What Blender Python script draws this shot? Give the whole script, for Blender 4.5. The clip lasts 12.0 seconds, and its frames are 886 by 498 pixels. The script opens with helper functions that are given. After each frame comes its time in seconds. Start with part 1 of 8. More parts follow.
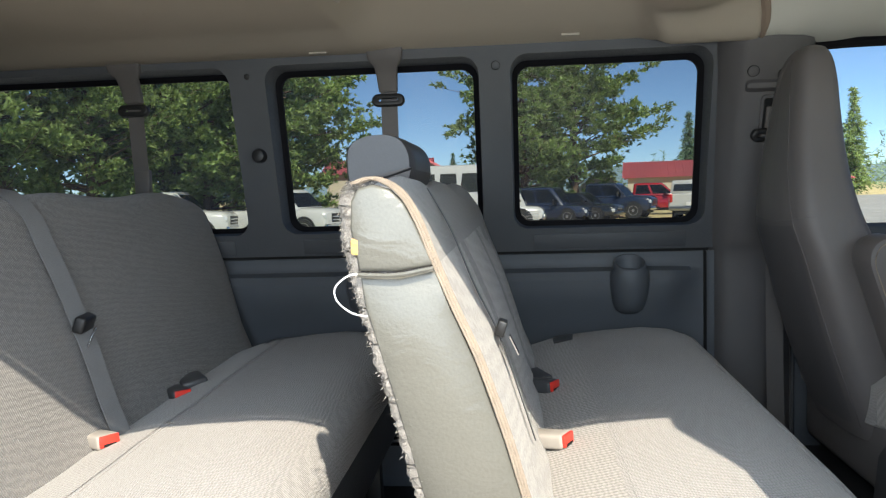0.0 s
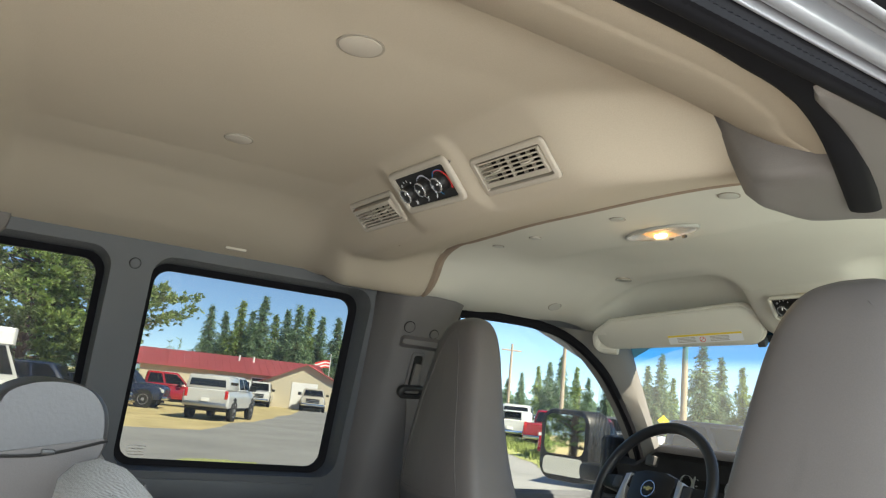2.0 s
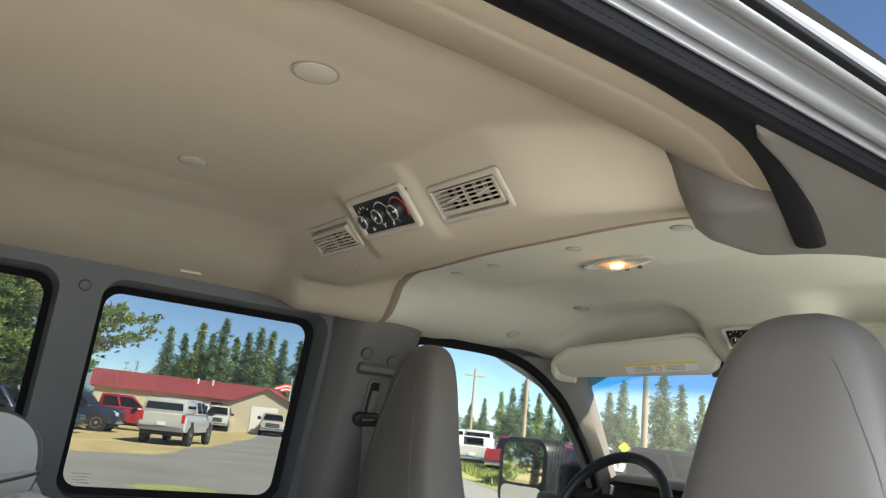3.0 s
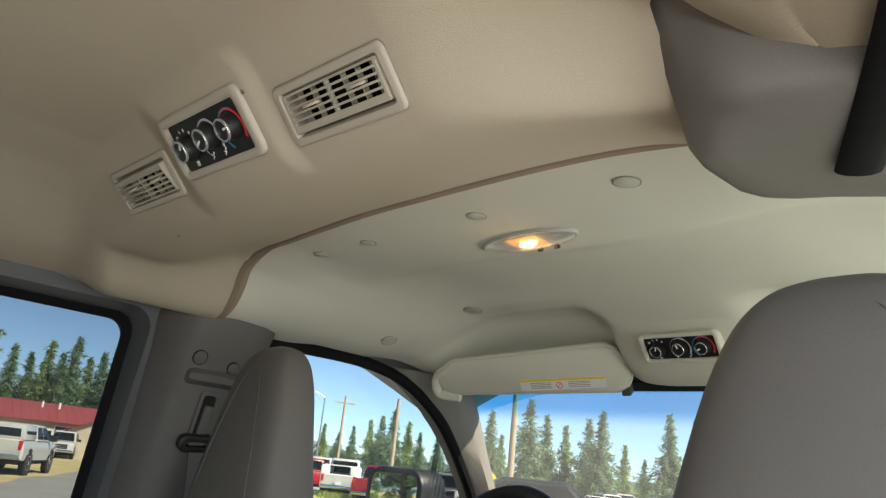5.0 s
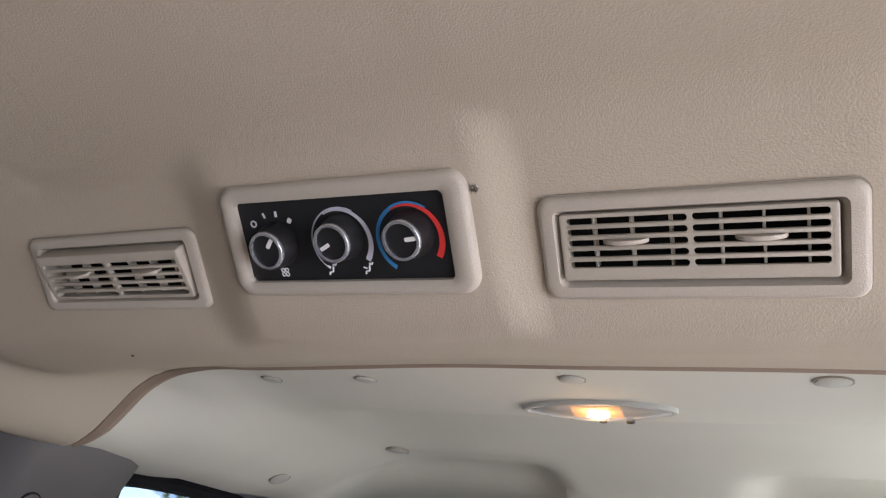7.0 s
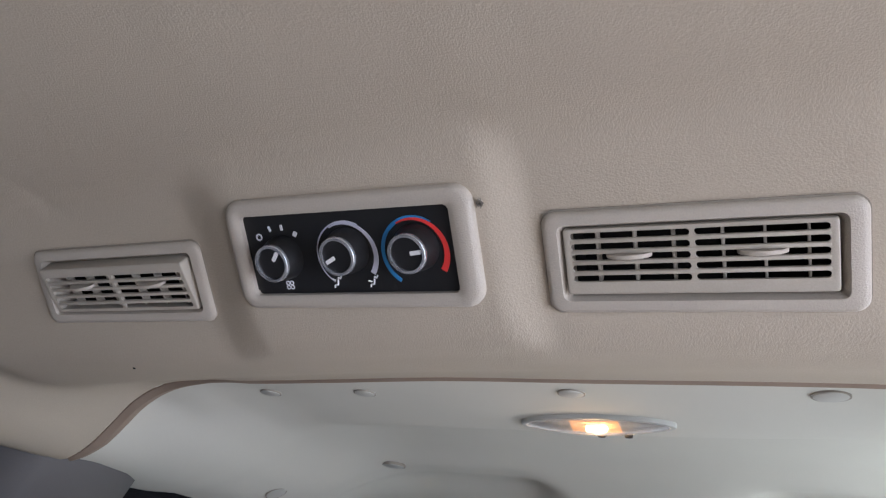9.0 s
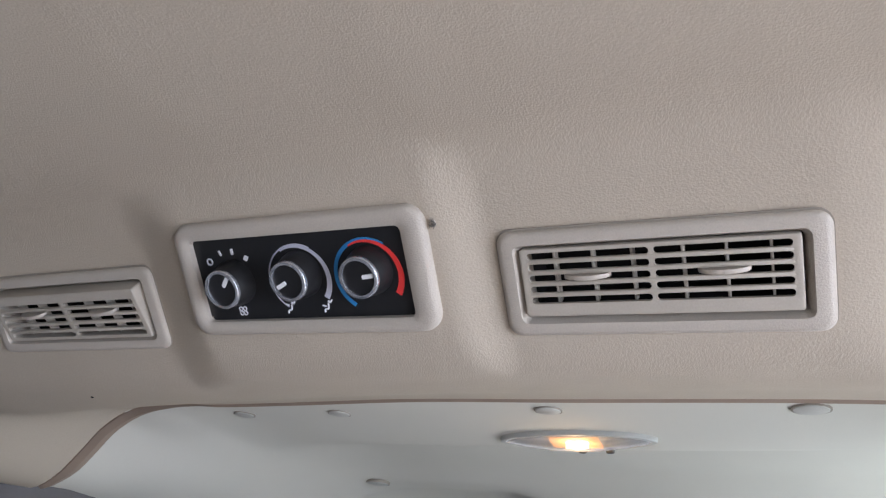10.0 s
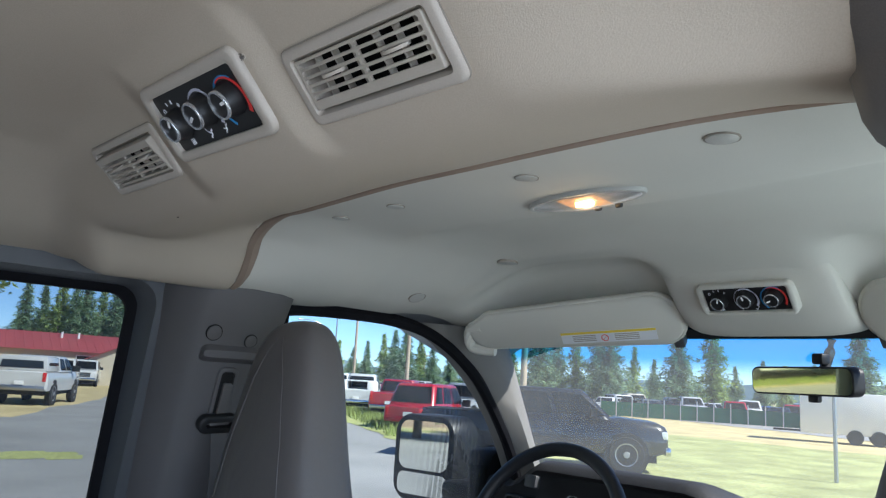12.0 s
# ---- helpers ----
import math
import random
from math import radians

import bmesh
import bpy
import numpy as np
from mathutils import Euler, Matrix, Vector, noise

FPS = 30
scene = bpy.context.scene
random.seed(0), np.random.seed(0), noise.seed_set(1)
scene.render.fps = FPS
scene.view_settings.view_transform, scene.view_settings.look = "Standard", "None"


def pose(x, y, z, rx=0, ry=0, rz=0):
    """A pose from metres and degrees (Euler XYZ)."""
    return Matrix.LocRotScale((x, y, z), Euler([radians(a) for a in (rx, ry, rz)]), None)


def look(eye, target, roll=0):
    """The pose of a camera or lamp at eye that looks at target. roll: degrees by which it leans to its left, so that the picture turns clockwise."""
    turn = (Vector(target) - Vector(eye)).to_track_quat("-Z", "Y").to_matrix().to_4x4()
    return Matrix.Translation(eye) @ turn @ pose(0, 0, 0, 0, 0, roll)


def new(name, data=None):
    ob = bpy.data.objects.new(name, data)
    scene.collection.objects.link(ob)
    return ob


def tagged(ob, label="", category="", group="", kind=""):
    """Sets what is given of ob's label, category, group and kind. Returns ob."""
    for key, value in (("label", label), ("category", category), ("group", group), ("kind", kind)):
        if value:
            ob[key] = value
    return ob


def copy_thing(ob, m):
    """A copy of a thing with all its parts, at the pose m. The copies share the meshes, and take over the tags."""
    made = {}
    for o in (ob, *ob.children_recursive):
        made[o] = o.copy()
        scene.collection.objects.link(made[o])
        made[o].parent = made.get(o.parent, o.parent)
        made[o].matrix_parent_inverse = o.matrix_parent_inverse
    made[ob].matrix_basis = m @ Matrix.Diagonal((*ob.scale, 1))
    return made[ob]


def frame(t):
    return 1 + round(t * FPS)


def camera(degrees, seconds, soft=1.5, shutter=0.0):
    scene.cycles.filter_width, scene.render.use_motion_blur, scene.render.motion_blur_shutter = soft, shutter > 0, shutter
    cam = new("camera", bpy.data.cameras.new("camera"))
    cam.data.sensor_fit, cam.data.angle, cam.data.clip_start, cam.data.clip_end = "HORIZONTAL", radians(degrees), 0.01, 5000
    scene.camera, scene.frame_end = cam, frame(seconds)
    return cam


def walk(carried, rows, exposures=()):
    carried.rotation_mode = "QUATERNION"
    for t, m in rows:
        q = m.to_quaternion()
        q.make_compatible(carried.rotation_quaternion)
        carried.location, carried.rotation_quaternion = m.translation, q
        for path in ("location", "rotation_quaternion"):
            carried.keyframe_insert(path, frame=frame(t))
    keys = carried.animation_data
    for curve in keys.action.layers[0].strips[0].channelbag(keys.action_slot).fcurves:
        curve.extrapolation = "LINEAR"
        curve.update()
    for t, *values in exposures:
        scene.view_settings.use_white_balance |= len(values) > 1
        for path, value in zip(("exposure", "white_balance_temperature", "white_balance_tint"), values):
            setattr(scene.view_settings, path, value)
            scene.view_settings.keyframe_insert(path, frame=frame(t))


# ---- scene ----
cam = camera(60.7, 12.0, 1.25)
PATH = [
    (0, (-0.02, 0.174, 1.596), (-0.217, 2.159, 1.452), -1.7),
    (0.2, (-0.092, 0.211, 1.584), (0.029, 2.204, 1.466), -1.4),
    (0.5, (-0.204, 0.283, 1.632), (0.309, 2.215, 1.575), -0.5),
    (0.8, (-0.29, 0.362, 1.701), (0.425, 2.223, 1.851), 2.7),
    (1, (-0.312, 0.401, 1.711), (0.448, 2.232, 1.974), 3.5),
    (1.5, (-0.298, 0.477, 1.711), (0.577, 2.241, 2.06), 4.6),
    (2, (-0.287, 0.498, 1.708), (0.664, 2.212, 2.105), 5.7),
    (2.5, (-0.279, 0.494, 1.709), (0.721, 2.171, 2.146), 6.3),
    (4.3, (-0.148, 0.507, 1.737), (0.895, 2.127, 2.274), 5.2),
    (4.5, (-0.092, 0.57, 1.724), (0.987, 2.163, 2.271), 5.8),
    (5, (-0.045, 0.793, 1.718), (1.209, 2.243, 2.289), 6.3),
    (5.5, (-0.055, 1.073, 1.768), (1.369, 2.339, 2.374), 6.9),
    (6, (-0.097, 1.276, 1.817), (1.48, 2.301, 2.498), 6.6),
    (6.5, (-0.089, 1.296, 1.851), (1.522, 2.196, 2.621), 7.1),
    (7, (-0.106, 1.292, 1.85), (1.5, 2.154, 2.673), 7.8),
    (9, (-0.113, 1.296, 1.846), (1.483, 2.14, 2.707), 7.9),
    (9.5, (-0.107, 1.296, 1.851), (1.49, 2.129, 2.721), 7.3),
    (10, (-0.092, 1.281, 1.865), (1.502, 2.11, 2.744), 6.5),
    (10.5, (-0.069, 1.276, 1.87), (1.522, 2.102, 2.757), 6.0),
    (11, (-0.073, 1.266, 1.861), (1.514, 2.154, 2.693), 6.1),
    (11.5, (-0.054, 1.181, 1.836), (1.48, 2.295, 2.472), 6.0),
    (12, (0.002, 0.931, 1.825), (1.295, 2.417, 2.172), 3.4),
]
EXPOSURES = [(0, 0.93, 6600, 6), (0.5, 1.12, 6450, 2), (1.0, 1.42, 6800, 3), (2.5, 1.30, 7100, 5), (4.5, 1.03, 7100, 4), (5.5, 1.10, 7450, 8), (6.0, 1.1, 7450, 16), (6.5, 1.48, 7500, 22), (7.0, 1.52, 6500, 19), (7.3, 1.50, 6400, 19), (9.0, 1.44, 5950, 17), (10.5, 1.68, 5900, 16), (11.1, 1.66, 5850, 16), (11.5, 1.42, 5650, 13), (12, 0.98, 5650, 8)]
walk(cam, [(t, look(eye, target, roll)) for t, eye, target, roll in PATH], EXPOSURES)

# ---- daylight ----
SUN_TO = Vector((0.38, -1.0, 1.02)).normalized()
world = bpy.data.worlds.new("world")
scene.world = world
world.use_nodes = True
wn = world.node_tree
sky = wn.nodes.new("ShaderNodeTexSky")
sky.sky_type = "NISHITA"
sky.sun_disc = False
sky.sun_elevation = math.asin(SUN_TO.z)
sky.sun_rotation = math.atan2(SUN_TO.x, SUN_TO.y)
sky.altitude = 2500
sky.dust_density = 0.0
sky.air_density = 0.75
sky.ozone_density = 4.0
wn.nodes["Background"].inputs[1].default_value = 0.10
wn.links.new(sky.outputs[0], wn.nodes["Background"].inputs[0])
sun_data = bpy.data.lights.new("sun", "SUN")
sun_data.energy, sun_data.angle, sun_data.color = 5.0, radians(0.5), (1.0, 0.91, 0.78)
sun = new("sun", sun_data)
sun.matrix_world = look(SUN_TO * 50, (0, 0, 0))

# warm daylight thrown up by the sunlit lot, through the door opening
door_light = bpy.data.lights.new("door_ground_daylight", "AREA")
door_light.shape, door_light.size, door_light.size_y = "RECTANGLE", 1.15, 1.15
door_light.energy, door_light.color = 2.35, (1.0, 0.85, 0.72)
new("door_ground_daylight", door_light).matrix_world = look((-0.16, 0.44, 1.38), (-0.1, 1.7, 2.0))

# and the blue sky above it, through the same opening
sky_light = bpy.data.lights.new("door_sky_daylight", "AREA")
sky_light.shape, sky_light.size, sky_light.size_y = "RECTANGLE", 1.15, 0.70
sky_light.energy, sky_light.color = 8.5, (0.76, 0.88, 1.0)
new("door_sky_daylight", sky_light).matrix_world = look((-0.16, 0.42, 1.72), (-0.1, 1.5, 0.92))

# and through the passenger's window
side_light = bpy.data.lights.new("passenger_window_daylight", "AREA")
side_light.shape, side_light.size, side_light.size_y = "RECTANGLE", 0.62, 0.36
side_light.energy, side_light.color = 2.2, (0.91, 1.0, 0.96)
new("passenger_window_daylight", side_light).matrix_world = look((1.12, 0.70, 1.70), (1.08, 1.35, 2.55))

# ---- materials ----
def mat(name, color, rough=0.5, metal=0.0, var=0.08, scale=6.0, fine=0.0, fine_scale=400.0, bump=0.0, spec=0.5, clear=0.0, sheen=0.0, island=0.0):
    """Principled material with two scales of variation and a fine relief, in object metres."""
    m = bpy.data.materials.new(name)
    m.use_nodes = True
    nt = m.node_tree
    p = nt.nodes["Principled BSDF"]
    p.inputs["Roughness"].default_value = rough
    p.inputs["Metallic"].default_value = metal
    p.inputs["Specular IOR Level"].default_value = spec
    p.inputs["Coat Weight"].default_value = clear
    p.inputs["Sheen Weight"].default_value = sheen
    geo = nt.nodes.new("ShaderNodeNewGeometry")
    n1 = nt.nodes.new("ShaderNodeTexNoise")
    n1.inputs["Scale"].default_value = scale
    n1.inputs["Detail"].default_value = 5
    n2 = nt.nodes.new("ShaderNodeTexNoise")
    n2.inputs["Scale"].default_value = fine_scale
    n2.inputs["Detail"].default_value = 3
    for n in (n1, n2):
        nt.links.new(geo.outputs["Position"], n.inputs["Vector"])
    rgb = nt.nodes.new("ShaderNodeRGB")
    rgb.outputs[0].default_value = (*color, 1)
    last = rgb.outputs[0]
    for n, amount in ((n1, var), (n2, fine)):
        if amount:
            mr = nt.nodes.new("ShaderNodeMapRange")
            mr.inputs["From Min"].default_value, mr.inputs["From Max"].default_value = 0.25, 0.75
            mr.inputs["To Min"].default_value, mr.inputs["To Max"].default_value = 1 - amount, 1 + amount
            nt.links.new(n.outputs["Fac"], mr.inputs["Value"])
            mul = nt.nodes.new("ShaderNodeVectorMath")
            mul.operation = "SCALE"
            nt.links.new(last, mul.inputs[0])
            nt.links.new(mr.outputs[0], mul.inputs["Scale"])
            last = mul.outputs[0]
    if island:
        mr = nt.nodes.new("ShaderNodeMapRange")
        mr.inputs["To Min"].default_value, mr.inputs["To Max"].default_value = 1 - island, 1 + island
        nt.links.new(geo.outputs["Random Per Island"], mr.inputs["Value"])
        mul = nt.nodes.new("ShaderNodeVectorMath")
        mul.operation = "SCALE"
        nt.links.new(last, mul.inputs[0])
        nt.links.new(mr.outputs[0], mul.inputs["Scale"])
        last = mul.outputs[0]
    nt.links.new(last, p.inputs["Base Color"])
    if bump:
        b = nt.nodes.new("ShaderNodeBump")
        b.inputs["Strength"].default_value = bump
        b.inputs["Distance"].default_value = 0.002
        nt.links.new(n2.outputs["Fac"], b.inputs["Height"])
        nt.links.new(b.outputs[0], p.inputs["Normal"])
    return m


def wrinkle(m, scale, depth, stretch=(1, 1, 1)):
    """Soft creases on top of the fine relief of a material."""
    nt = m.node_tree
    p = nt.nodes["Principled BSDF"]
    geo = nt.nodes["Geometry"]
    mp = nt.nodes.new("ShaderNodeMapping")
    mp.inputs["Scale"].default_value = stretch
    n = nt.nodes.new("ShaderNodeTexNoise")
    n.inputs["Scale"].default_value = scale
    n.inputs["Detail"].default_value = 4
    n.inputs["Distortion"].default_value = 1.2
    nt.links.new(geo.outputs["Position"], mp.inputs["Vector"])
    nt.links.new(mp.outputs[0], n.inputs["Vector"])
    b = nt.nodes.new("ShaderNodeBump")
    b.inputs["Strength"].default_value = 1.0
    b.inputs["Distance"].default_value = depth
    nt.links.new(n.outputs["Fac"], b.inputs["Height"])
    if p.inputs["Normal"].links:
        nt.links.new(p.inputs["Normal"].links[0].from_socket, b.inputs["Normal"])
    nt.links.new(b.outputs[0], p.inputs["Normal"])
    return m


def weave(name, color, color2, pitch=0.004, rough=0.95, bump=0.6, var=0.1):
    """Woven seat cloth: a small diagonal weave of two yarns."""
    m = mat(name, color, rough, var=var, scale=5, fine=0.10, fine_scale=900, bump=0, sheen=0.25)
    nt = m.node_tree
    p = nt.nodes["Principled BSDF"]
    geo = nt.nodes["Geometry"]
    jitter = nt.nodes.new("ShaderNodeTexNoise")
    jitter.inputs["Scale"].default_value = 95
    jitter.inputs["Detail"].default_value = 3
    nt.links.new(geo.outputs["Position"], jitter.inputs["Vector"])
    waves = []
    for way in ((1, 1, 0.92), (1, -0.9, 0.5)):
        dot = nt.nodes.new("ShaderNodeVectorMath")
        dot.operation = "DOT_PRODUCT"
        dot.inputs[1].default_value = Vector(way) * (4.4 / pitch)
        nt.links.new(geo.outputs["Position"], dot.inputs[0])
        shift = nt.nodes.new("ShaderNodeMath")
        shift.operation = "MULTIPLY_ADD"
        shift.inputs[1].default_value = 6.5
        nt.links.new(jitter.outputs["Fac"], shift.inputs[0])
        nt.links.new(dot.outputs["Value"], shift.inputs[2])
        sine = nt.nodes.new("ShaderNodeMath")
        sine.operation = "SINE"
        nt.links.new(shift.outputs[0], sine.inputs[0])
        waves.append(sine)
    mul = nt.nodes.new("ShaderNodeMath")
    mul.operation = "MULTIPLY_ADD"
    mul.use_clamp = True
    half = nt.nodes.new("ShaderNodeMath")
    half.operation = "MULTIPLY"
    half.inputs[1].default_value = 0.5
    nt.links.new(waves[0].outputs[0], half.inputs[0])
    nt.links.new(half.outputs[0], mul.inputs[0])
    nt.links.new(waves[1].outputs[0], mul.inputs[1])
    mul.inputs[2].default_value = 0.5
    mix = nt.nodes.new("ShaderNodeMix")
    mix.data_type = "RGBA"
    src = p.inputs["Base Color"].links[0].from_socket
    nt.links.new(mul.outputs[0], mix.inputs["Factor"])
    nt.links.new(src, mix.inputs["A"])
    mix.inputs["B"].default_value = (*color2, 1)
    nt.links.new(mix.outputs["Result"], p.inputs["Base Color"])
    b = nt.nodes.new("ShaderNodeBump")
    b.inputs["Strength"].default_value = bump
    b.inputs["Distance"].default_value = 0.0015
    nt.links.new(mul.outputs[0], b.inputs["Height"])
    nt.links.new(b.outputs[0], p.inputs["Normal"])
    return m


def glass(name, tint, gloss=0.08, rough=0.02, film=0.0):
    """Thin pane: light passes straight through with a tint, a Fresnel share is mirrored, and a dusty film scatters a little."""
    m = bpy.data.materials.new(name)
    m.use_nodes = True
    nt = m.node_tree
    nt.nodes.remove(nt.nodes["Principled BSDF"])
    out = nt.nodes["Material Output"]
    tr = nt.nodes.new("ShaderNodeBsdfTransparent")
    tr.inputs[0].default_value = (*tint, 1)
    gl = nt.nodes.new("ShaderNodeBsdfGlossy")
    gl.inputs["Roughness"].default_value = rough
    fr = nt.nodes.new("ShaderNodeFresnel")
    fr.inputs[0].default_value = 1.45
    sc = nt.nodes.new("ShaderNodeMath")
    sc.operation = "MULTIPLY"
    sc.inputs[1].default_value = gloss / 0.08
    nt.links.new(fr.outputs[0], sc.inputs[0])
    mix = nt.nodes.new("ShaderNodeMixShader")
    nt.links.new(sc.outputs[0], mix.inputs[0])
    nt.links.new(tr.outputs[0], mix.inputs[1])
    nt.links.new(gl.outputs[0], mix.inputs[2])
    last = mix.outputs[0]
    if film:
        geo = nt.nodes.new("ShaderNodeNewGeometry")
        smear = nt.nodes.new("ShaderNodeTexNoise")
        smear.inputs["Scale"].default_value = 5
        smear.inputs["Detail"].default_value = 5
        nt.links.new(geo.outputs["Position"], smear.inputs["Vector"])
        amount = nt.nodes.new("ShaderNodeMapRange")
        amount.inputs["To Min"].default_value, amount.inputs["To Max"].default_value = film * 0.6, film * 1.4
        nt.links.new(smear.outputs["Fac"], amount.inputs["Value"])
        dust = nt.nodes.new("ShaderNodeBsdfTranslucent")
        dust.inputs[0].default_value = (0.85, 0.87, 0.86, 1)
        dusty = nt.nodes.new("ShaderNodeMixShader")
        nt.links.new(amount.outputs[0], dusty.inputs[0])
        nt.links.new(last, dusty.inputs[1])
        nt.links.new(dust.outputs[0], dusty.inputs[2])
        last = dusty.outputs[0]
    nt.links.new(last, out.inputs[0])
    return m


def glow(name, color, strength):
    m = bpy.data.materials.new(name)
    m.use_nodes = True
    p = m.node_tree.nodes["Principled BSDF"]
    p.inputs["Base Color"].default_value = (*color, 1)
    p.inputs["Emission Color"].default_value = (*color, 1)
    p.inputs["Emission Strength"].default_value = strength
    return m


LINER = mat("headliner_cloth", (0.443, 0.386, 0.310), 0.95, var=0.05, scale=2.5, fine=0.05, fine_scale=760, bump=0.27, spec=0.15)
# front cloth coloured paler and cooler for the skylight through the windscreen
LINER_FRONT = mat("lit_front_headliner_cloth", (0.585, 0.568, 0.505), 0.95, var=0.05, scale=3, fine=0.04, fine_scale=850, bump=0.13, spec=0.15)
BEIGE = mat("beige_plastic", (0.45, 0.405, 0.345), 0.5, var=0.04, scale=8, fine=0.06, fine_scale=1000, bump=0.24)
BEIGE_DARK = mat("beige_louvre_plastic", (0.41, 0.37, 0.31), 0.55, var=0.05, scale=20, fine=0.05, fine_scale=900, bump=0.15)
TRIM = mat("dark_grey_trim_plastic", (0.074, 0.078, 0.086), 0.55, var=0.12, scale=4, fine=0.10, fine_scale=900, bump=0.35)
TRIM_WARM = mat("taupe_pillar_plastic", (0.102, 0.096, 0.096), 0.55, var=0.10, scale=5, fine=0.10, fine_scale=900, bump=0.35)
TRIM_LOW = mat("charcoal_door_trim", (0.088, 0.097, 0.110), 0.5, var=0.12, scale=4, fine=0.10, fine_scale=900, bump=0.3)
BLACK = mat("black_plastic", (0.012, 0.012, 0.013), 0.45, var=0.15, scale=30, bump=0.1)
RUBBER = mat("black_rubber", (0.006, 0.006, 0.008), 0.7, var=0.2, scale=20, fine=0.1, fine_scale=500, bump=0.08, spec=0.12)
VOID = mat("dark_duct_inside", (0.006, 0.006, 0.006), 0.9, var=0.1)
CHROME = mat("chrome", (0.62, 0.63, 0.65), 0.14, 1.0, var=0.03, scale=30)
KNOB_RING = mat("knob_ring_metal", (0.60, 0.61, 0.64), 0.22, 0.75, var=0.25, scale=150)
STEEL = mat("brushed_steel", (0.45, 0.45, 0.46), 0.35, 1.0, var=0.1, scale=40)
SILVER = mat("silver_painted_plastic", (0.50, 0.51, 0.53), 0.35, 0.6, var=0.04)
WHITE = mat("white_plastic", (0.78, 0.78, 0.78), 0.4, var=0.04)
PRINT_WHITE = mat("white_print", (0.72, 0.73, 0.76), 0.5, var=0.02)
PRINT_LILAC = mat("pale_grey_print", (0.55, 0.56, 0.66), 0.5, var=0.02)
PRINT_RED = mat("red_print", (0.72, 0.045, 0.04), 0.45, var=0.02)
PRINT_BLUE = mat("blue_print", (0.035, 0.22, 0.50), 0.45, var=0.02)
PRINT_YELLOW = mat("yellow_print", (0.80, 0.60, 0.06), 0.5, var=0.02)
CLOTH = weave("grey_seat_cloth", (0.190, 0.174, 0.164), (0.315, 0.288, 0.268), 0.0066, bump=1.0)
CLOTH_DARK = weave("dark_grey_seat_cloth", (0.115, 0.107, 0.102), (0.195, 0.180, 0.168), 0.0060, bump=0.8)
VINYL = mat("pale_grey_vinyl", (0.108, 0.103, 0.088), 0.27, var=0.07, scale=7, fine=0.06, fine_scale=260, bump=0.22)
VINYL_DARK = mat("taupe_vinyl", (0.122, 0.111, 0.108), 0.46, spec=0.32, var=0.08, scale=5, fine=0.06, fine_scale=700, bump=0.14)
VINYL_CHAR = mat("charcoal_vinyl", (0.050, 0.050, 0.052), 0.45, var=0.08, scale=5, fine=0.08, fine_scale=320, bump=0.25)
HEADREST = mat("grey_headrest_vinyl", (0.052, 0.052, 0.057), 0.40, spec=0.35, var=0.06, scale=8, fine=0.05, fine_scale=300, bump=0.15)
CORD = mat("cream_piping_cord", (0.27, 0.215, 0.165), 0.9, var=0.12, scale=60, fine=0.2, fine_scale=1200, bump=0.6)
FRAY = mat("frayed_seat_backing", (0.22, 0.20, 0.18), 0.98, var=0.3, scale=50, fine=0.25, fine_scale=700, bump=0.8)
FOAM = mat("yellow_seat_foam", (0.50, 0.30, 0.10), 0.95, var=0.2, scale=60, bump=0.5)
WEB = mat("grey_belt_webbing", (0.185, 0.183, 0.185), 0.75, var=0.06, scale=20, fine=0.18, fine_scale=700, bump=0.5)
WEB_DARK = mat("taupe_belt_cover", (0.115, 0.105, 0.10), 0.6, var=0.06, scale=20, fine=0.1, fine_scale=600, bump=0.3)
BUCKLE = mat("grey_buckle_plastic", (0.33, 0.30, 0.27), 0.4, var=0.06, scale=30)
BUCKLE_DARK = mat("charcoal_buckle_plastic", (0.06, 0.06, 0.063), 0.4, var=0.06, scale=30)
RED = mat("red_button_plastic", (0.80, 0.045, 0.03), 0.35, var=0.05, scale=50)
MAT_FLOOR = mat("black_floor_mat", (0.022, 0.022, 0.024), 0.7, var=0.25, scale=6, fine=0.2, fine_scale=300, bump=0.5)
PAINT_VAN = mat("silver_van_paint", (0.42, 0.42, 0.43), 0.28, 0.35, var=0.03, clear=0.6)
# van paint darkened for the rails, the shade under the roof edge in its colour
RAIL_PAINT = mat("shaded_rail_paint", (0.20, 0.20, 0.215), 0.32, 0.3, var=0.05, clear=0.5)
wrinkle(VINYL, 15, 0.0018, (1, 1, 1.6))
wrinkle(VINYL_DARK, 16, 0.0011, (1, 1, 0.6))
wrinkle(LINER, 9, 0.0015)
wrinkle(CLOTH_DARK, 7, 0.006, (1, 0.5, 1))
wrinkle(CLOTH, 6, 0.005)
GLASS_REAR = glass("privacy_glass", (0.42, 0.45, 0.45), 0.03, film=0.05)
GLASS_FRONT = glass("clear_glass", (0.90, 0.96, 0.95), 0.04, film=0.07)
MIRROR = mat("mirror_glass", (0.82, 0.84, 0.82), 0.02, 1.0, var=0.0)
# yellow of the reflected outdoors is put into this mirror's own colour
MIRROR_WARM = mat("reflection_tinted_mirror_glass", (0.90, 0.86, 0.50), 0.03, 1.0, var=0.0)
BULB = glow("lamp_bulb_glow", (1.0, 0.62, 0.24), 30.0)
LENS_WARM = glow("lit_lens", (1.0, 0.50, 0.18), 0.9)
LENS = glass("clear_lamp_lens", (0.92, 0.92, 0.90), 0.06, 0.25)
lens_nodes = LENS.node_tree
milky = lens_nodes.nodes.new("ShaderNodeBsdfDiffuse")
milky.inputs[0].default_value = (0.85, 0.85, 0.83, 1)
veil = lens_nodes.nodes.new("ShaderNodeMixShader")
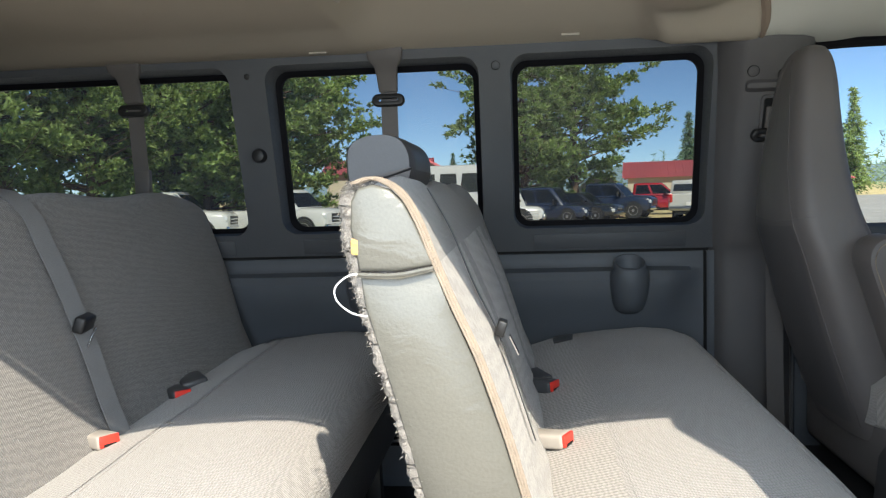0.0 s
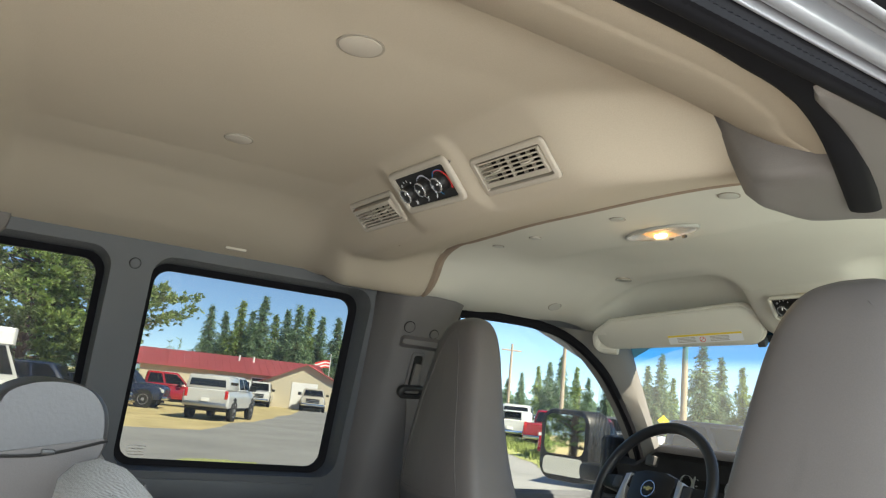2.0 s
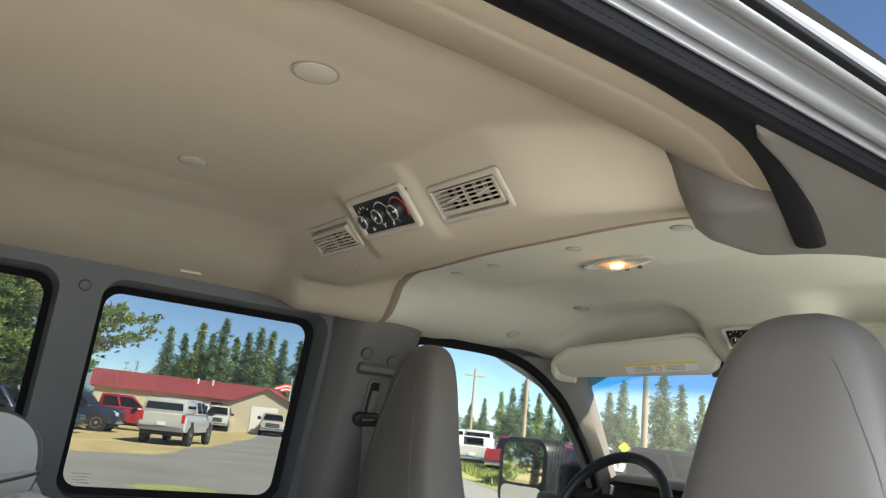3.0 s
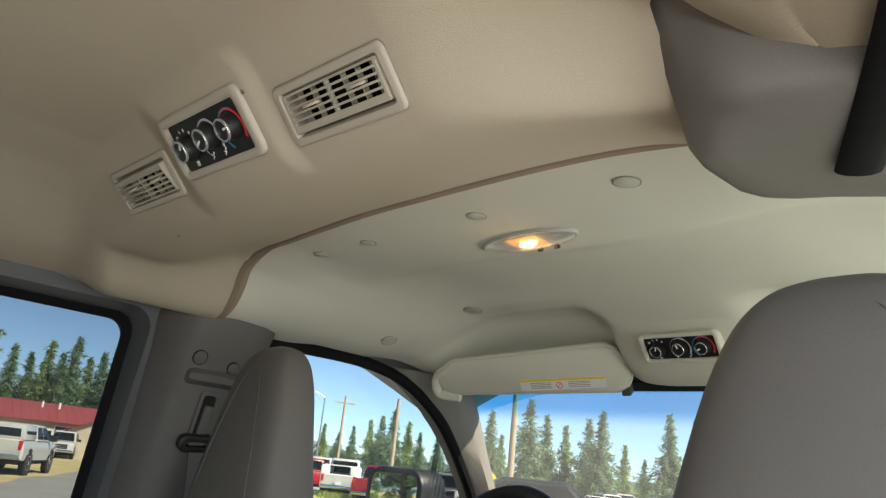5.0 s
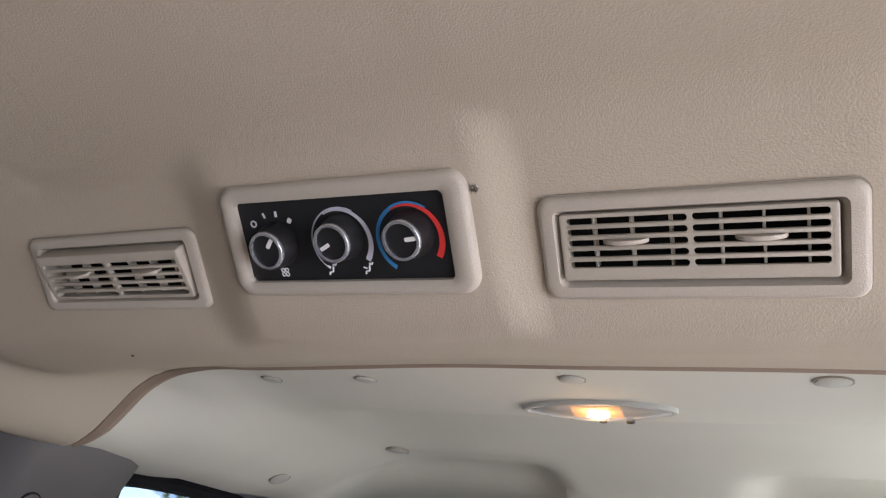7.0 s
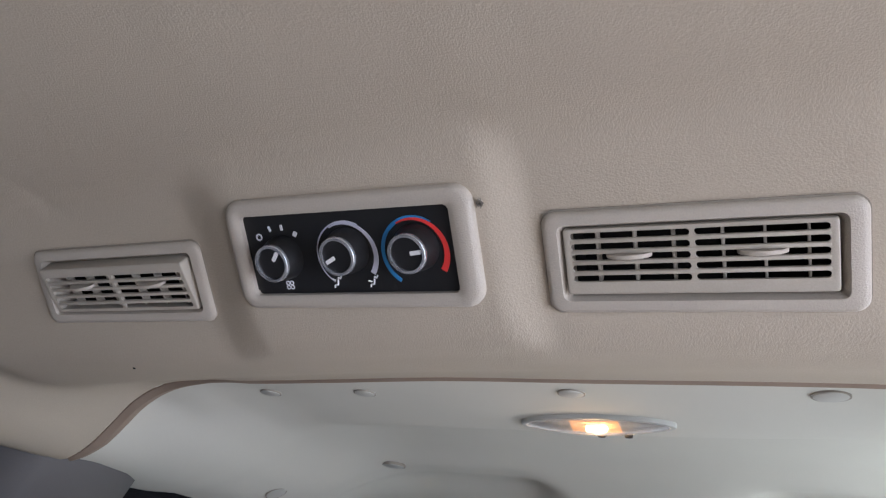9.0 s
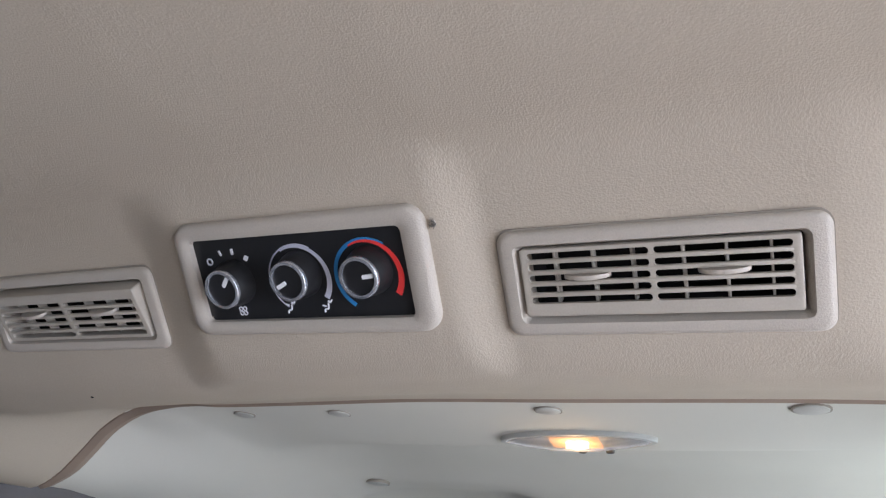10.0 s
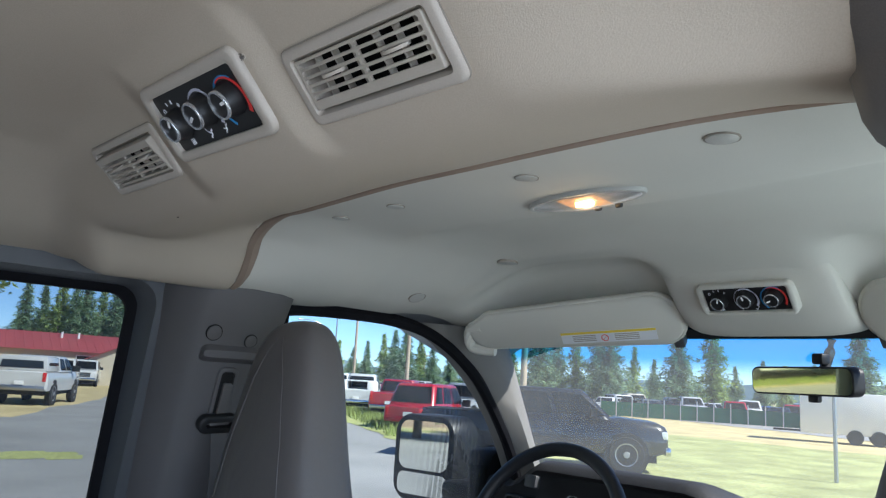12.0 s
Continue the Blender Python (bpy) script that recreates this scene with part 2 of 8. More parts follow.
veil.inputs[0].default_value = 0.14
lens_nodes.links.new(lens_nodes.nodes["Mix Shader"].outputs[0], veil.inputs[1])
lens_nodes.links.new(milky.outputs[0], veil.inputs[2])
lens_nodes.links.new(veil.outputs[0], lens_nodes.nodes["Material Output"].inputs[0])
LATTICE = weave("lattice_seat_cloth", (0.185, 0.170, 0.158), (0.34, 0.312, 0.286), 0.0125, bump=0.8)

# ---- mesh tools ----
def mesh_ob(name, bm, material, smooth=38.0):
    bmesh.ops.recalc_face_normals(bm, faces=bm.faces[:])
    me = bpy.data.meshes.new(name)
    bm.to_mesh(me)
    bm.free()
    me.materials.append(material)
    if smooth:
        me.polygons.foreach_set("use_smooth", [True] * len(me.polygons))
        me.set_sharp_from_angle(angle=radians(smooth))
    return new(name, me)


def part(name, bm, material, parent=None, label="", smooth=38.0):
    """One mesh object from a bmesh in world metres, under a thing or a part."""
    ob = mesh_ob(name, bm, material, smooth)
    if parent is not None:
        ob.parent = parent
        ob.matrix_parent_inverse = parent.matrix_basis.inverted() if parent.type == "EMPTY" else Matrix()
    if label:
        ob["label"] = label
    return ob


def thing(name, label, category, at=(0, 0, 0), group="", kind=""):
    ob = new(name)
    ob.empty_display_size = 0.05
    ob.matrix_basis = Matrix.Translation(at)
    return tagged(ob, label, category, group, kind)


def structure(name, bm, material, label="", smooth=38.0):
    return tagged(mesh_ob(name, bm, material, smooth), label, "", "", "structure")


def box(bm, lo, hi, r=0.0, seg=2, m=None, taper=(1, 1), shift=(0, 0)):
    """A box; its top is scaled by taper and moved by shift; edges rounded by r."""
    made = bmesh.ops.create_cube(bm, size=1.0)["verts"]
    c = [(a + b) / 2 for a, b in zip(lo, hi)]
    s = [b - a for a, b in zip(lo, hi)]
    for v in made:
        k = (taper[0], taper[1]) if v.co.z > 0 else (1, 1)
        o = shift if v.co.z > 0 else (0, 0)
        v.co = Vector((c[0] + v.co.x * s[0] * k[0] + o[0], c[1] + v.co.y * s[1] * k[1] + o[1], c[2] + v.co.z * s[2]))
    if r:
        edges = list({e for v in made for e in v.link_edges})
        out = bmesh.ops.bevel(bm, geom=edges, offset=r, segments=seg, profile=0.5, affect="EDGES", clamp_overlap=True)
        made = list({v for f in out["faces"] for v in f.verts} | {v for v in made if v.is_valid})
    if m is not None:
        for v in made:
            v.co = m @ v.co
    return made


def loft(bm, rings, cap=True, closed=True):
    """Skin closed rings of equal count."""
    vs = [[bm.verts.new(p) for p in ring] for ring in rings]
    n = len(vs[0])
    for a, b in zip(vs, vs[1:]):
        for i in range(n if closed else n - 1):
            j = (i + 1) % n
            bm.faces.new((a[i], a[j], b[j], b[i]))
    if cap and closed:
        bm.faces.new(vs[0][::-1])
        bm.faces.new(vs[-1])
    return vs


def rrect(w, h, r, n=5, cx=0.0, cy=0.0):
    pts = []
    for sx, sy, a0 in ((1, 1, 0), (-1, 1, 90), (-1, -1, 180), (1, -1, 270)):
        for i in range(n + 1):
            a = radians(a0 + 90 * i / n)
            pts.append((cx + sx * (w / 2 - r) + r * math.cos(a), cy + sy * (h / 2 - r) + r * math.sin(a)))
    return pts


def circle(r, n=24, cx=0.0, cy=0.0, ry=None):
    return [(cx + r * math.cos(2 * math.pi * i / n), cy + (ry or r) * math.sin(2 * math.pi * i / n)) for i in range(n)]


def slab(bm, loop, m, c0, c1, ease=0.0):
    """A flat plate of outline loop between depths c0 and c1 of the frame m; its front edge is eased."""
    k = len(loop)
    cx, cy = sum(p[0] for p in loop) / k, sum(p[1] for p in loop) / k
    w = max(abs(p[0] - cx) for p in loop)
    h = max(abs(p[1] - cy) for p in loop)
    rings = [[m @ Vector((a, b, c0)) for a, b in loop]]
    if ease:
        d = 1 if c1 > c0 else -1
        rings.append([m @ Vector((a, b, c1 - d * ease)) for a, b in loop])
        for t in (0.5, 1.0):
            fa, fb = 1 - ease * (1 - math.cos(t * math.pi / 2)) / w, 1 - ease * (1 - math.cos(t * math.pi / 2)) / h
            rings.append([m @ Vector((cx + (a - cx) * fa, cy + (b - cy) * fb, c1 - d * ease * (1 - math.sin(t * math.pi / 2)))) for a, b in loop])
    else:
        rings.append([m @ Vector((a, b, c1)) for a, b in loop])
    loft(bm, rings)


def frame_plate(bm, outer, inner, m, c0, c1, ease=0.0, inner_c=None):
    """A plate with a hole, outlines of equal count, from depth c0 to c1; the hole's lip may lie at inner_c."""
    k = len(outer)
    ci = c1 if inner_c is None else inner_c
    def mid(t):
        return [(a + (p - a) * t, b + (q - b) * t) for (a, b), (p, q) in zip(outer, inner)]
    rings = [[m @ Vector((a, b, c0)) for a, b in outer], [m @ Vector((a, b, c1 - ease)) for a, b in outer]]
    if ease:
        rings.append([m @ Vector((a, b, c1 - ease * 0.3)) for a, b in mid(0.10)])
        rings.append([m @ Vector((a, b, c1)) for a, b in mid(0.28)])
        rings.append([m @ Vector((a, b, c1)) for a, b in mid(0.72)])
    rings.append([m @ Vector((a, b, ci)) for a, b in inner])
    rings.append([m @ Vector((a, b, c0)) for a, b in inner])
    vs = loft(bm, rings, cap=False)
    for i in range(k):
        j = (i + 1) % k
        bm.faces.new((vs[-1][i], vs[-1][j], vs[0][j], vs[0][i]))


def tube(bm, pts, r, n=8, cap=True, flat=1.0, up=(0, 0, 1)):
    """A round or flattened bar along points; r may be a list."""
    pts = [Vector(p) for p in pts]
    rings = []
    for i, p in enumerate(pts):
        d = (pts[min(i + 1, len(pts) - 1)] - pts[max(i - 1, 0)]).normalized()
        u = Vector(up)
        if abs(d.dot(u)) > 0.97:
            u = Vector((1, 0, 0))
        a = d.cross(u).normalized()
        b = a.cross(d).normalized()
        rr = r[i] if isinstance(r, (list, tuple)) else r
        rings.append([p + a * (rr * math.cos(2 * math.pi * k / n)) + b * (rr * flat * math.sin(2 * math.pi * k / n)) for k in range(n)])
    loft(bm, rings, cap)


def strap(bm, pts, across, width, thick=0.0016):
    """A webbing strap along points, with its width along the vector across."""
    pts = [Vector(p) for p in pts]
    rings = []
    for i, p in enumerate(pts):
        d = (pts[min(i + 1, len(pts) - 1)] - pts[max(i - 1, 0)]).normalized()
        a = Vector(across)
        a = (a - d * a.dot(d)).normalized()
        n = d.cross(a)
        rings.append([p + a * sx * width / 2 + n * sn * thick / 2 for sx, sn in ((-1, -1), (1, -1), (1, 1), (-1, 1))])
    loft(bm, rings)


def curve(pts, n=8):
    """Points on a smooth curve through pts."""
    pts = [Vector(p) for p in pts]
    out = []
    for i in range(len(pts) - 1):
        p0, p1, p2, p3 = pts[max(i - 1, 0)], pts[i], pts[i + 1], pts[min(i + 2, len(pts) - 1)]
        for k in range(n):
            t = k / n
            out.append(0.5 * ((2 * p1) + (p2 - p0) * t + (2 * p0 - 5 * p1 + 4 * p2 - p3) * t * t + (3 * p1 - p0 - 3 * p2 + p3) * t ** 3))
    out.append(pts[-1])
    return out


def grid(bm, fn, us, vs, thick=0.0):
    """A sheet fn(u, v); with thick, a back sheet behind it and closed rims."""
    a = [[bm.verts.new(fn(u, v)) for v in vs] for u in us]
    faces = []
    for i in range(len(us) - 1):
        for j in range(len(vs) - 1):
            faces.append(bm.faces.new((a[i][j], a[i + 1][j], a[i + 1][j + 1], a[i][j + 1])))
    if thick:
        bmesh.ops.recalc_face_normals(bm, faces=faces)
        bmesh.ops.solidify(bm, geom=faces, thickness=thick)
    return a


def span(a, b, n):
    return [a + (b - a) * i / n for i in range(n + 1)]


def ease(t):
    t = min(max(t, 0.0), 1.0)
    return t * t * (3 - 2 * t)


def table(x, *pairs):
    """Piecewise linear look-up."""
    if x <= pairs[0][0]:
        return pairs[0][1]
    for (a, p), (b, q) in zip(pairs, pairs[1:]):
        if x <= b:
            return p + (q - p) * (x - a) / (b - a)
    return pairs[-1][1]


def smooth_table(x, *pairs):
    """Smooth look-up: cubic through the pairs."""
    if x <= pairs[0][0]:
        return pairs[0][1]
    if x >= pairs[-1][0]:
        return pairs[-1][1]
    i = max(k for k in range(len(pairs) - 1) if pairs[k][0] <= x)
    (a, p), (b, q) = pairs[i], pairs[i + 1]
    def rise(k):
        lo, hi = pairs[max(k - 1, 0)], pairs[min(k + 1, len(pairs) - 1)]
        return (hi[1] - lo[1]) / (hi[0] - lo[0])
    h = b - a
    t = (x - a) / h
    return p * (2 * t ** 3 - 3 * t * t + 1) + q * (3 * t * t - 2 * t ** 3) + h * (rise(i) * (t ** 3 - 2 * t * t + t) + rise(i + 1) * (t ** 3 - t * t))


def holed_panel(bm, outer, holes_front, holes_back, front, back):
    """A panel with openings: two sheets and the reveals between them. front and back turn (a, b) into places."""
    for place, holes in ((front, holes_front), (back, holes_back)):
        edges = []
        for loop in [outer, *holes]:
            vs = [bm.verts.new(place(a, b)) for a, b in loop]
            edges += [bm.edges.new((vs[i], vs[(i + 1) % len(vs)])) for i in range(len(vs))]
        bmesh.ops.triangle_fill(bm, use_beauty=True, use_dissolve=False, edges=edges)
    for f, b in zip([outer, *holes_front], [outer, *holes_back]):
        vf = [bm.verts.new(front(*p)) for p in f]
        vb = [bm.verts.new(back(*p)) for p in b]
        for i in range(len(vf)):
            j = (i + 1) % len(vf)
            bm.faces.new((vf[i], vf[j], vb[j], vb[i]))
    bmesh.ops.remove_doubles(bm, verts=bm.verts[:], dist=0.0004)


def face_frame(origin, right, out):
    """A frame whose x runs along right and whose z looks along out."""
    x, z = Vector(right).normalized(), Vector(out).normalized()
    y = z.cross(x).normalized()
    x = y.cross(z).normalized()
    m = Matrix((x, y, z)).transposed().to_4x4()
    m.translation = Vector(origin)
    return m


# ---- the van's shell ----
YC = 1.525          # the van's middle
FLOOR = 0.70


def side(s, d):
    """y at the distance d from the middle, on the driver's side (s = 1) or the door side (-1)."""
    return YC + s * d


def trim_d(z):
    return 0.90 - (z - 1.42) * 0.26


def glass_d(z):
    return 0.96 - (z - 1.503) * 0.22


WIN_TOP, WIN_LOW = 1.957, 1.503
WINDOWS = [(-0.016, 0.498), (-0.71, -0.132), (-1.72, -0.845)]


def window_loop(x0, x1, grow, r):
    return rrect(x1 - x0 + 2 * grow, WIN_TOP - WIN_LOW + 2 * grow, r, 6, (x0 + x1) / 2, (WIN_TOP + WIN_LOW) / 2)


def side_wall(s, windows, x0, x1, name, label):
    bm = bmesh.new()
    outer = [(x0, 1.42), (x1, 1.42), (x1, 2.03), (x0, 2.03)]
    holed_panel(bm, outer, [window_loop(a, b, 0.015, 0.046) for a, b in windows], [window_loop(a, b, 0.009, 0.042) for a, b in windows],
                lambda x, z: (x, side(s, trim_d(z)), z), lambda x, z: (x, side(s, glass_d(z)), z))
    structure(name, bm, TRIM, label, 30)
    for i, (a, b) in enumerate(windows):
        m = None
        bm = bmesh.new()
        lo, li = window_loop(a, b, 0.0105, 0.044), window_loop(a, b, -0.005, 0.036)
        rings = []
        for loop, off in ((lo, 0.001), (lo, -0.018), (li, -0.010), (li, 0.001)):
            rings.append([(x, side(s, glass_d(z) + off), z) for x, z in loop])
        vs = loft(bm, rings + [rings[0]], cap=False)
        w = structure("window_%d" % (i + 1) if s > 0 else "window_%d" % (i + 11), bm, RUBBER, "black rubber window seal with privacy glass")
        bm = bmesh.new()
        bm.faces.new([bm.verts.new((x, side(s, glass_d(z) + 0.002), z)) for x, z in window_loop(a, b, 0.01, 0.045)])
        pane = part("pane", bm, GLASS_REAR, w, "dark tinted glass pane", 0)
        pane.visible_shadow = False


side_wall(1, WINDOWS, -2.62, 0.545, "wall_left", "dark grey plastic window surround of the van")
side_wall(-1, [(-1.72, -0.92)], -2.62, -0.82, "wall_right", "dark grey plastic window surround behind the side door")


def lower_profile(z):
    return table(z, (0.66, 0.915), (1.0, 0.915), (1.20, 0.895), (1.30, 0.862), (1.335, 0.858), (1.352, 0.866), (1.362, 0.898), (1.38, 0.906), (1.412, 0.904))


def lower_wall(s, x0, x1, name):
    bm = bmesh.new()
    zs = [0.66, 0.8, 1.0, 1.1, 1.2, 1.26, 1.30, 1.32, 1.335, 1.345, 1.352, 1.357, 1.362, 1.37, 1.38, 1.40, 1.412]
    def at(x, z):
        flat = ease((x - 0.40) / 0.09 + (1.30 - z) * 2.2) if x > 0.1 else 0.0
        d = lower_profile(z) * (1 - flat) + table(z, (0.66, 0.915), (1.412, 0.906)) * flat
        return (x, side(s, d), z)
    grid(bm, at, span(x0, x1, 90), zs, 0.01)
    structure(name, bm, TRIM_LOW, "charcoal moulded plastic lower side trim with armrest ledge", 30)


lower_wall(1, -2.62, 0.545, "wall_left_lower")
lower_wall(-1, -2.62, -0.82, "wall_right_lower")

# raised strips of the window surround under each window
for i, (a, b) in enumerate(WINDOWS):
    bm = bmesh.new()
    rings = []
    for z, off in ((1.424, 0.004), (1.426, -0.003), (1.430, -0.0045), (1.466, -0.0045), (1.470, -0.003), (1.472, 0.004)):
        rings.append([(x, side(1, trim_d(z) + o), z) for x, o in ((a + 0.045, 0.006), (a + 0.045, off + 0.001), (a + 0.048, off), (b - 0.038, off), (b - 0.035, off + 0.001), (b - 0.035, 0.006))])
    loft(bm, rings)
    structure("trim", bm, TRIM, "dark grey raised strip of the window surround")

# dark joints between the trim panels
bm = bmesh.new()
box(bm, (-2.6, side(1, 0.9025), 1.410), (0.53, side(1, 0.925), 1.422))
box(bm, (0.514, side(1, 0.880), 0.75), (0.519, side(1, 0.925), 1.412))
structure("trim_joint", bm, VOID, "dark joint between the side trim panels")

# outer skin of both sides and the roof
bm = bmesh.new()
holes = [window_loop(a, b, 0.012, 0.045) for a, b in WINDOWS]
holed_panel(bm, [(-2.66, 1.40), (0.78, 1.40), (0.78, 2.06), (-2.66, 2.06)], holes, holes,
            lambda x, z: (x, side(1, glass_d(z) + 0.004), z), lambda x, z: (x, side(1, glass_d(z) + 0.018), z))
box(bm, (-2.66, side(1, 0.965), 0.45), (0.78, side(1, 1.0), 1.40), 0.01)
structure("body_left", bm, PAINT_VAN, "silver painted van body side")
bm = bmesh.new()
holes = [window_loop(-1.72, -0.92, 0.012, 0.045)]
holed_panel(bm, [(-2.66, 1.40), (-0.84, 1.40), (-0.84, 2.06), (-2.66, 2.06)], holes, holes,
            lambda x, z: (x, side(-1, glass_d(z) + 0.004), z), lambda x, z: (x, side(-1, glass_d(z) + 0.018), z))
box(bm, (-2.66, side(-1, 1.0), 0.45), (-0.84, side(-1, 0.965), 1.40), 0.01)
box(bm, (-0.86, side(-1, 0.99), 0.45), (0.60, side(-1, 0.93), 0.66), 0.01)
structure("body_right", bm, PAINT_VAN, "silver painted van body side with door opening")
bm = bmesh.new()
grid(bm, lambda x, y: (x, y, 2.165 - 0.17 * abs((y - YC) / 0.86) ** 3.2 - (0.16 * ease((x - 0.95) / 0.6) if x > 0.95 else 0)), span(-2.66, 1.42, 40), span(side(-1, 0.708), side(1, 0.86), 36), 0.012)
structure("roof", bm, PAINT_VAN, "silver painted van roof")

# floor
bm = bmesh.new()
box(bm, (-2.62, side(-1, 0.93), 0.62), (1.95, side(1, 0.93), FLOOR))
for i in range(26):
    y = side(-1, 0.6) + i * 0.045
    box(bm, (-2.5, y, FLOOR - 0.001), (0.55, y + 0.018, FLOOR + 0.004))
structure("floor", bm, MAT_FLOOR, "black ribbed rubber floor mat of the van")
bm = bmesh.new()
box(bm, (-0.80, side(-1, 0.99), 0.40), (0.50, side(-1, 0.72), 0.44), 0.01)
structure("step", bm, MAT_FLOOR, "black rubber entry step below the door opening")

# rear doors
bm = bmesh.new()
holes = [rrect(0.62, 0.46, 0.06, 5, c, 1.72) for c in (YC - 0.38, YC + 0.38)]
holed_panel(bm, [(side(-1, 0.95), 0.62), (side(1, 0.95), 0.62), (side(1, 0.86), 2.06), (side(-1, 0.86), 2.06)], holes, holes,
            lambda y, z: (-2.60, y, z), lambda y, z: (-2.66, y, z))
structure("wall_rear", bm, TRIM, "dark grey trim of the closed rear doors")
for i, c in enumerate((YC - 0.38, YC + 0.38)):
    bm = bmesh.new()
    bm.faces.new([bm.verts.new((-2.64, y, z)) for y, z in rrect(0.63, 0.47, 0.06, 5, c, 1.72)])
    p = structure("window_%d" % (21 + i), bm, GLASS_REAR, "tinted rear door glass", 0)
    p.visible_shadow = False


# ---- ceilings ----
OUT = Vector((-0.725, 0, -0.689))


def ac_frame(y, x=0.2615, z=2.052, turn=0):
    """Frame of a fitting on the sloping face of the headliner."""
    return face_frame((x, y, z), (0, -1, 0), OUT) @ pose(0, 0, 0, 0, 0, turn)


VENT_RIGHT, VENT_LEFT, PANEL_AT = ac_frame(1.3475, 0.2850, 2.0395, -2.5) @ Matrix.Translation((0, 0.0012, 0)), ac_frame(1.7900, 0.2815, 2.0495, -1.7) @ Matrix.Translation((0, 0.002, 0)), ac_frame(1.5655, turn=-2.5)
VENTS_BACK = [face_frame((-0.388, y, z), (0, 1, 0), (0.70, 0, -0.71)) for y, z in ((1.345, 2.052), (1.78, 2.050))]


def soft_min(a, b, k):
    h = max(k - abs(a - b), 0.0) / k
    return min(a, b) - h * h * k / 4


def slope_z(x, y):
    """Height of the sloping face: panel and vents lie in three parallel planes, with soft steps between them."""
    def plane(x0, z0):
        return z0 + 0.0012 - (x - x0) * 1.0522
    z = plane(0.2850 + 0.092 * ease((1.262 - y) / 0.20), 2.0395)
    z += (plane(0.2615, 2.052) - z) * ease((y - 1.434) / 0.034)
    return z + (plane(0.2815, 2.0495) - z) * ease((y - 1.650) / 0.058)


def ceil_high(y):
    d = abs(y - YC)
    return table(d, (0, 2.098), (0.30, 2.096), (0.42, 2.086), (0.50, 2.068), (0.58, 2.042), (0.66, 2.018), (0.745, 1.998), (0.80, 1.992))


def ceil_low(y):
    """Height of the headliner's front edge."""
    return smooth_table(y, (0.80, 1.992), (0.96, 2.016), (1.05, 2.028), (1.20, 2.031), (1.45, 2.034), (1.60, 2.039), (1.75, 2.041), (1.85, 2.044), (1.90, 2.048), (2.0, 2.048), (2.05, 2.031), (2.10, 2.004), (2.14, 1.978), (2.185, 1.962), (2.225, 1.974), (2.27, 1.995), (2.33, 1.992))


def lip_x(y):
    return smooth_table(y, (0.80, 0.60), (0.95, 0.590), (1.05, 0.552), (1.12, 0.526), (1.20, 0.504), (1.30, 0.494), (1.45, 0.491), (1.60, 0.497), (1.75, 0.508), (1.85, 0.519), (1.90, 0.527), (1.95, 0.536), (2.0, 0.543), (2.05, 0.552), (2.10, 0.570), (2.14, 0.580), (2.185, 0.587), (2.33, 0.592))


def lip_back(y):
    """Where the rear headliner ends, a finger short of the front one."""
    return lip_x(y) - 0.006 * ease((0.52 - abs(y - YC)) / 0.1)


def rear_ceiling(u, y):
    """u runs 0..1 in front of the flat part, negative behind it."""
    x = u if u < 0.12 else 0.12 + (u - 0.12) / 0.88 * (lip_back(y) - 0.12)
    if y < 1.16:
        edge = table(x, (0.29, 1.002), (0.33, 1.030), (0.36, 1.064), (0.45, 1.070), (0.53, 1.075))
        y = edge + (y - 1.005) / 0.155 * (1.16 - edge)
    end = ease((0.66 - abs(y - YC)) / 0.2)
    low = ceil_low(y) - max(0.026, ceil_low(y) - 2.005) * end * ease((lip_x(y) - x) / 0.15)
    z = soft_min(ceil_high(y), -soft_min(-slope_z(x, y), -low, 0.024), 0.024)
    if x < -0.30:
        t = (-0.335 - x) / 0.105
        s = 0.0 if t < -0.12 else 1.0 if t > 1.12 else ease((t + 0.12) / 1.24) * 0.45 + min(max(t, 0), 1) * 0.55
        z += (min(z, 2.012 - 0.02 * ease((abs(y - YC) - 0.5) / 0.2)) - z) * s
    return (x, y, z)


ys = sorted(set([round(v, 4) for v in span(side(-1, 0.52), side(1, 0.752), 76)] + [round(v, 4) for v in span(1.252, 1.892, 80)] + [round(v, 4) for v in span(1.43, 1.475, 9)] + [round(v, 4) for v in span(1.655, 1.70, 9)]))
us = span(-2.6, -0.5, 30)[:-1] + span(-0.5, -0.26, 26)[:-1] + span(-0.26, -0.1, 4)[:-1] + span(-0.1, 0.12, 6)[:-1] + span(0.12, 1.0, 64)
bm = bmesh.new()
rows = grid(bm, rear_ceiling, us, ys)
# rolled lip at the front edge
last = rows[-1]
prev = last
for dx, dz in ((0.006, 0.002), (0.011, 0.008), (0.008, 0.022)):
    ring = [bm.verts.new(v.co + Vector((dx, 0, dz))) for v in last]
    for i in range(len(ring) - 1):
        bm.faces.new((prev[i], prev[i + 1], ring[i + 1], ring[i]))
    prev = ring
# openings for the vents and the control panel
gone = set()
for m, w, h in ((VENT_RIGHT, 0.172, 0.063), (VENT_LEFT, 0.181, 0.064), (PANEL_AT, 0.180, 0.0765), (VENTS_BACK[0], 0.181, 0.064), (VENTS_BACK[1], 0.181, 0.064)):
    inv = m.inverted()
    for f in bm.faces:
        p = inv @ f.calc_center_median()
        corner = abs(p.x) > w / 2 - 0.009 and abs(p.y) > h / 2 - 0.008
        if abs(p.x) < w / 2 - 0.0045 and abs(p.y) < h / 2 - 0.0045 and abs(p.z) < 0.05 and not corner:
            gone.add(f)
bmesh.ops.delete(bm, geom=list(gone), context="FACES")
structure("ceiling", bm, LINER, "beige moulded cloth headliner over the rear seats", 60)


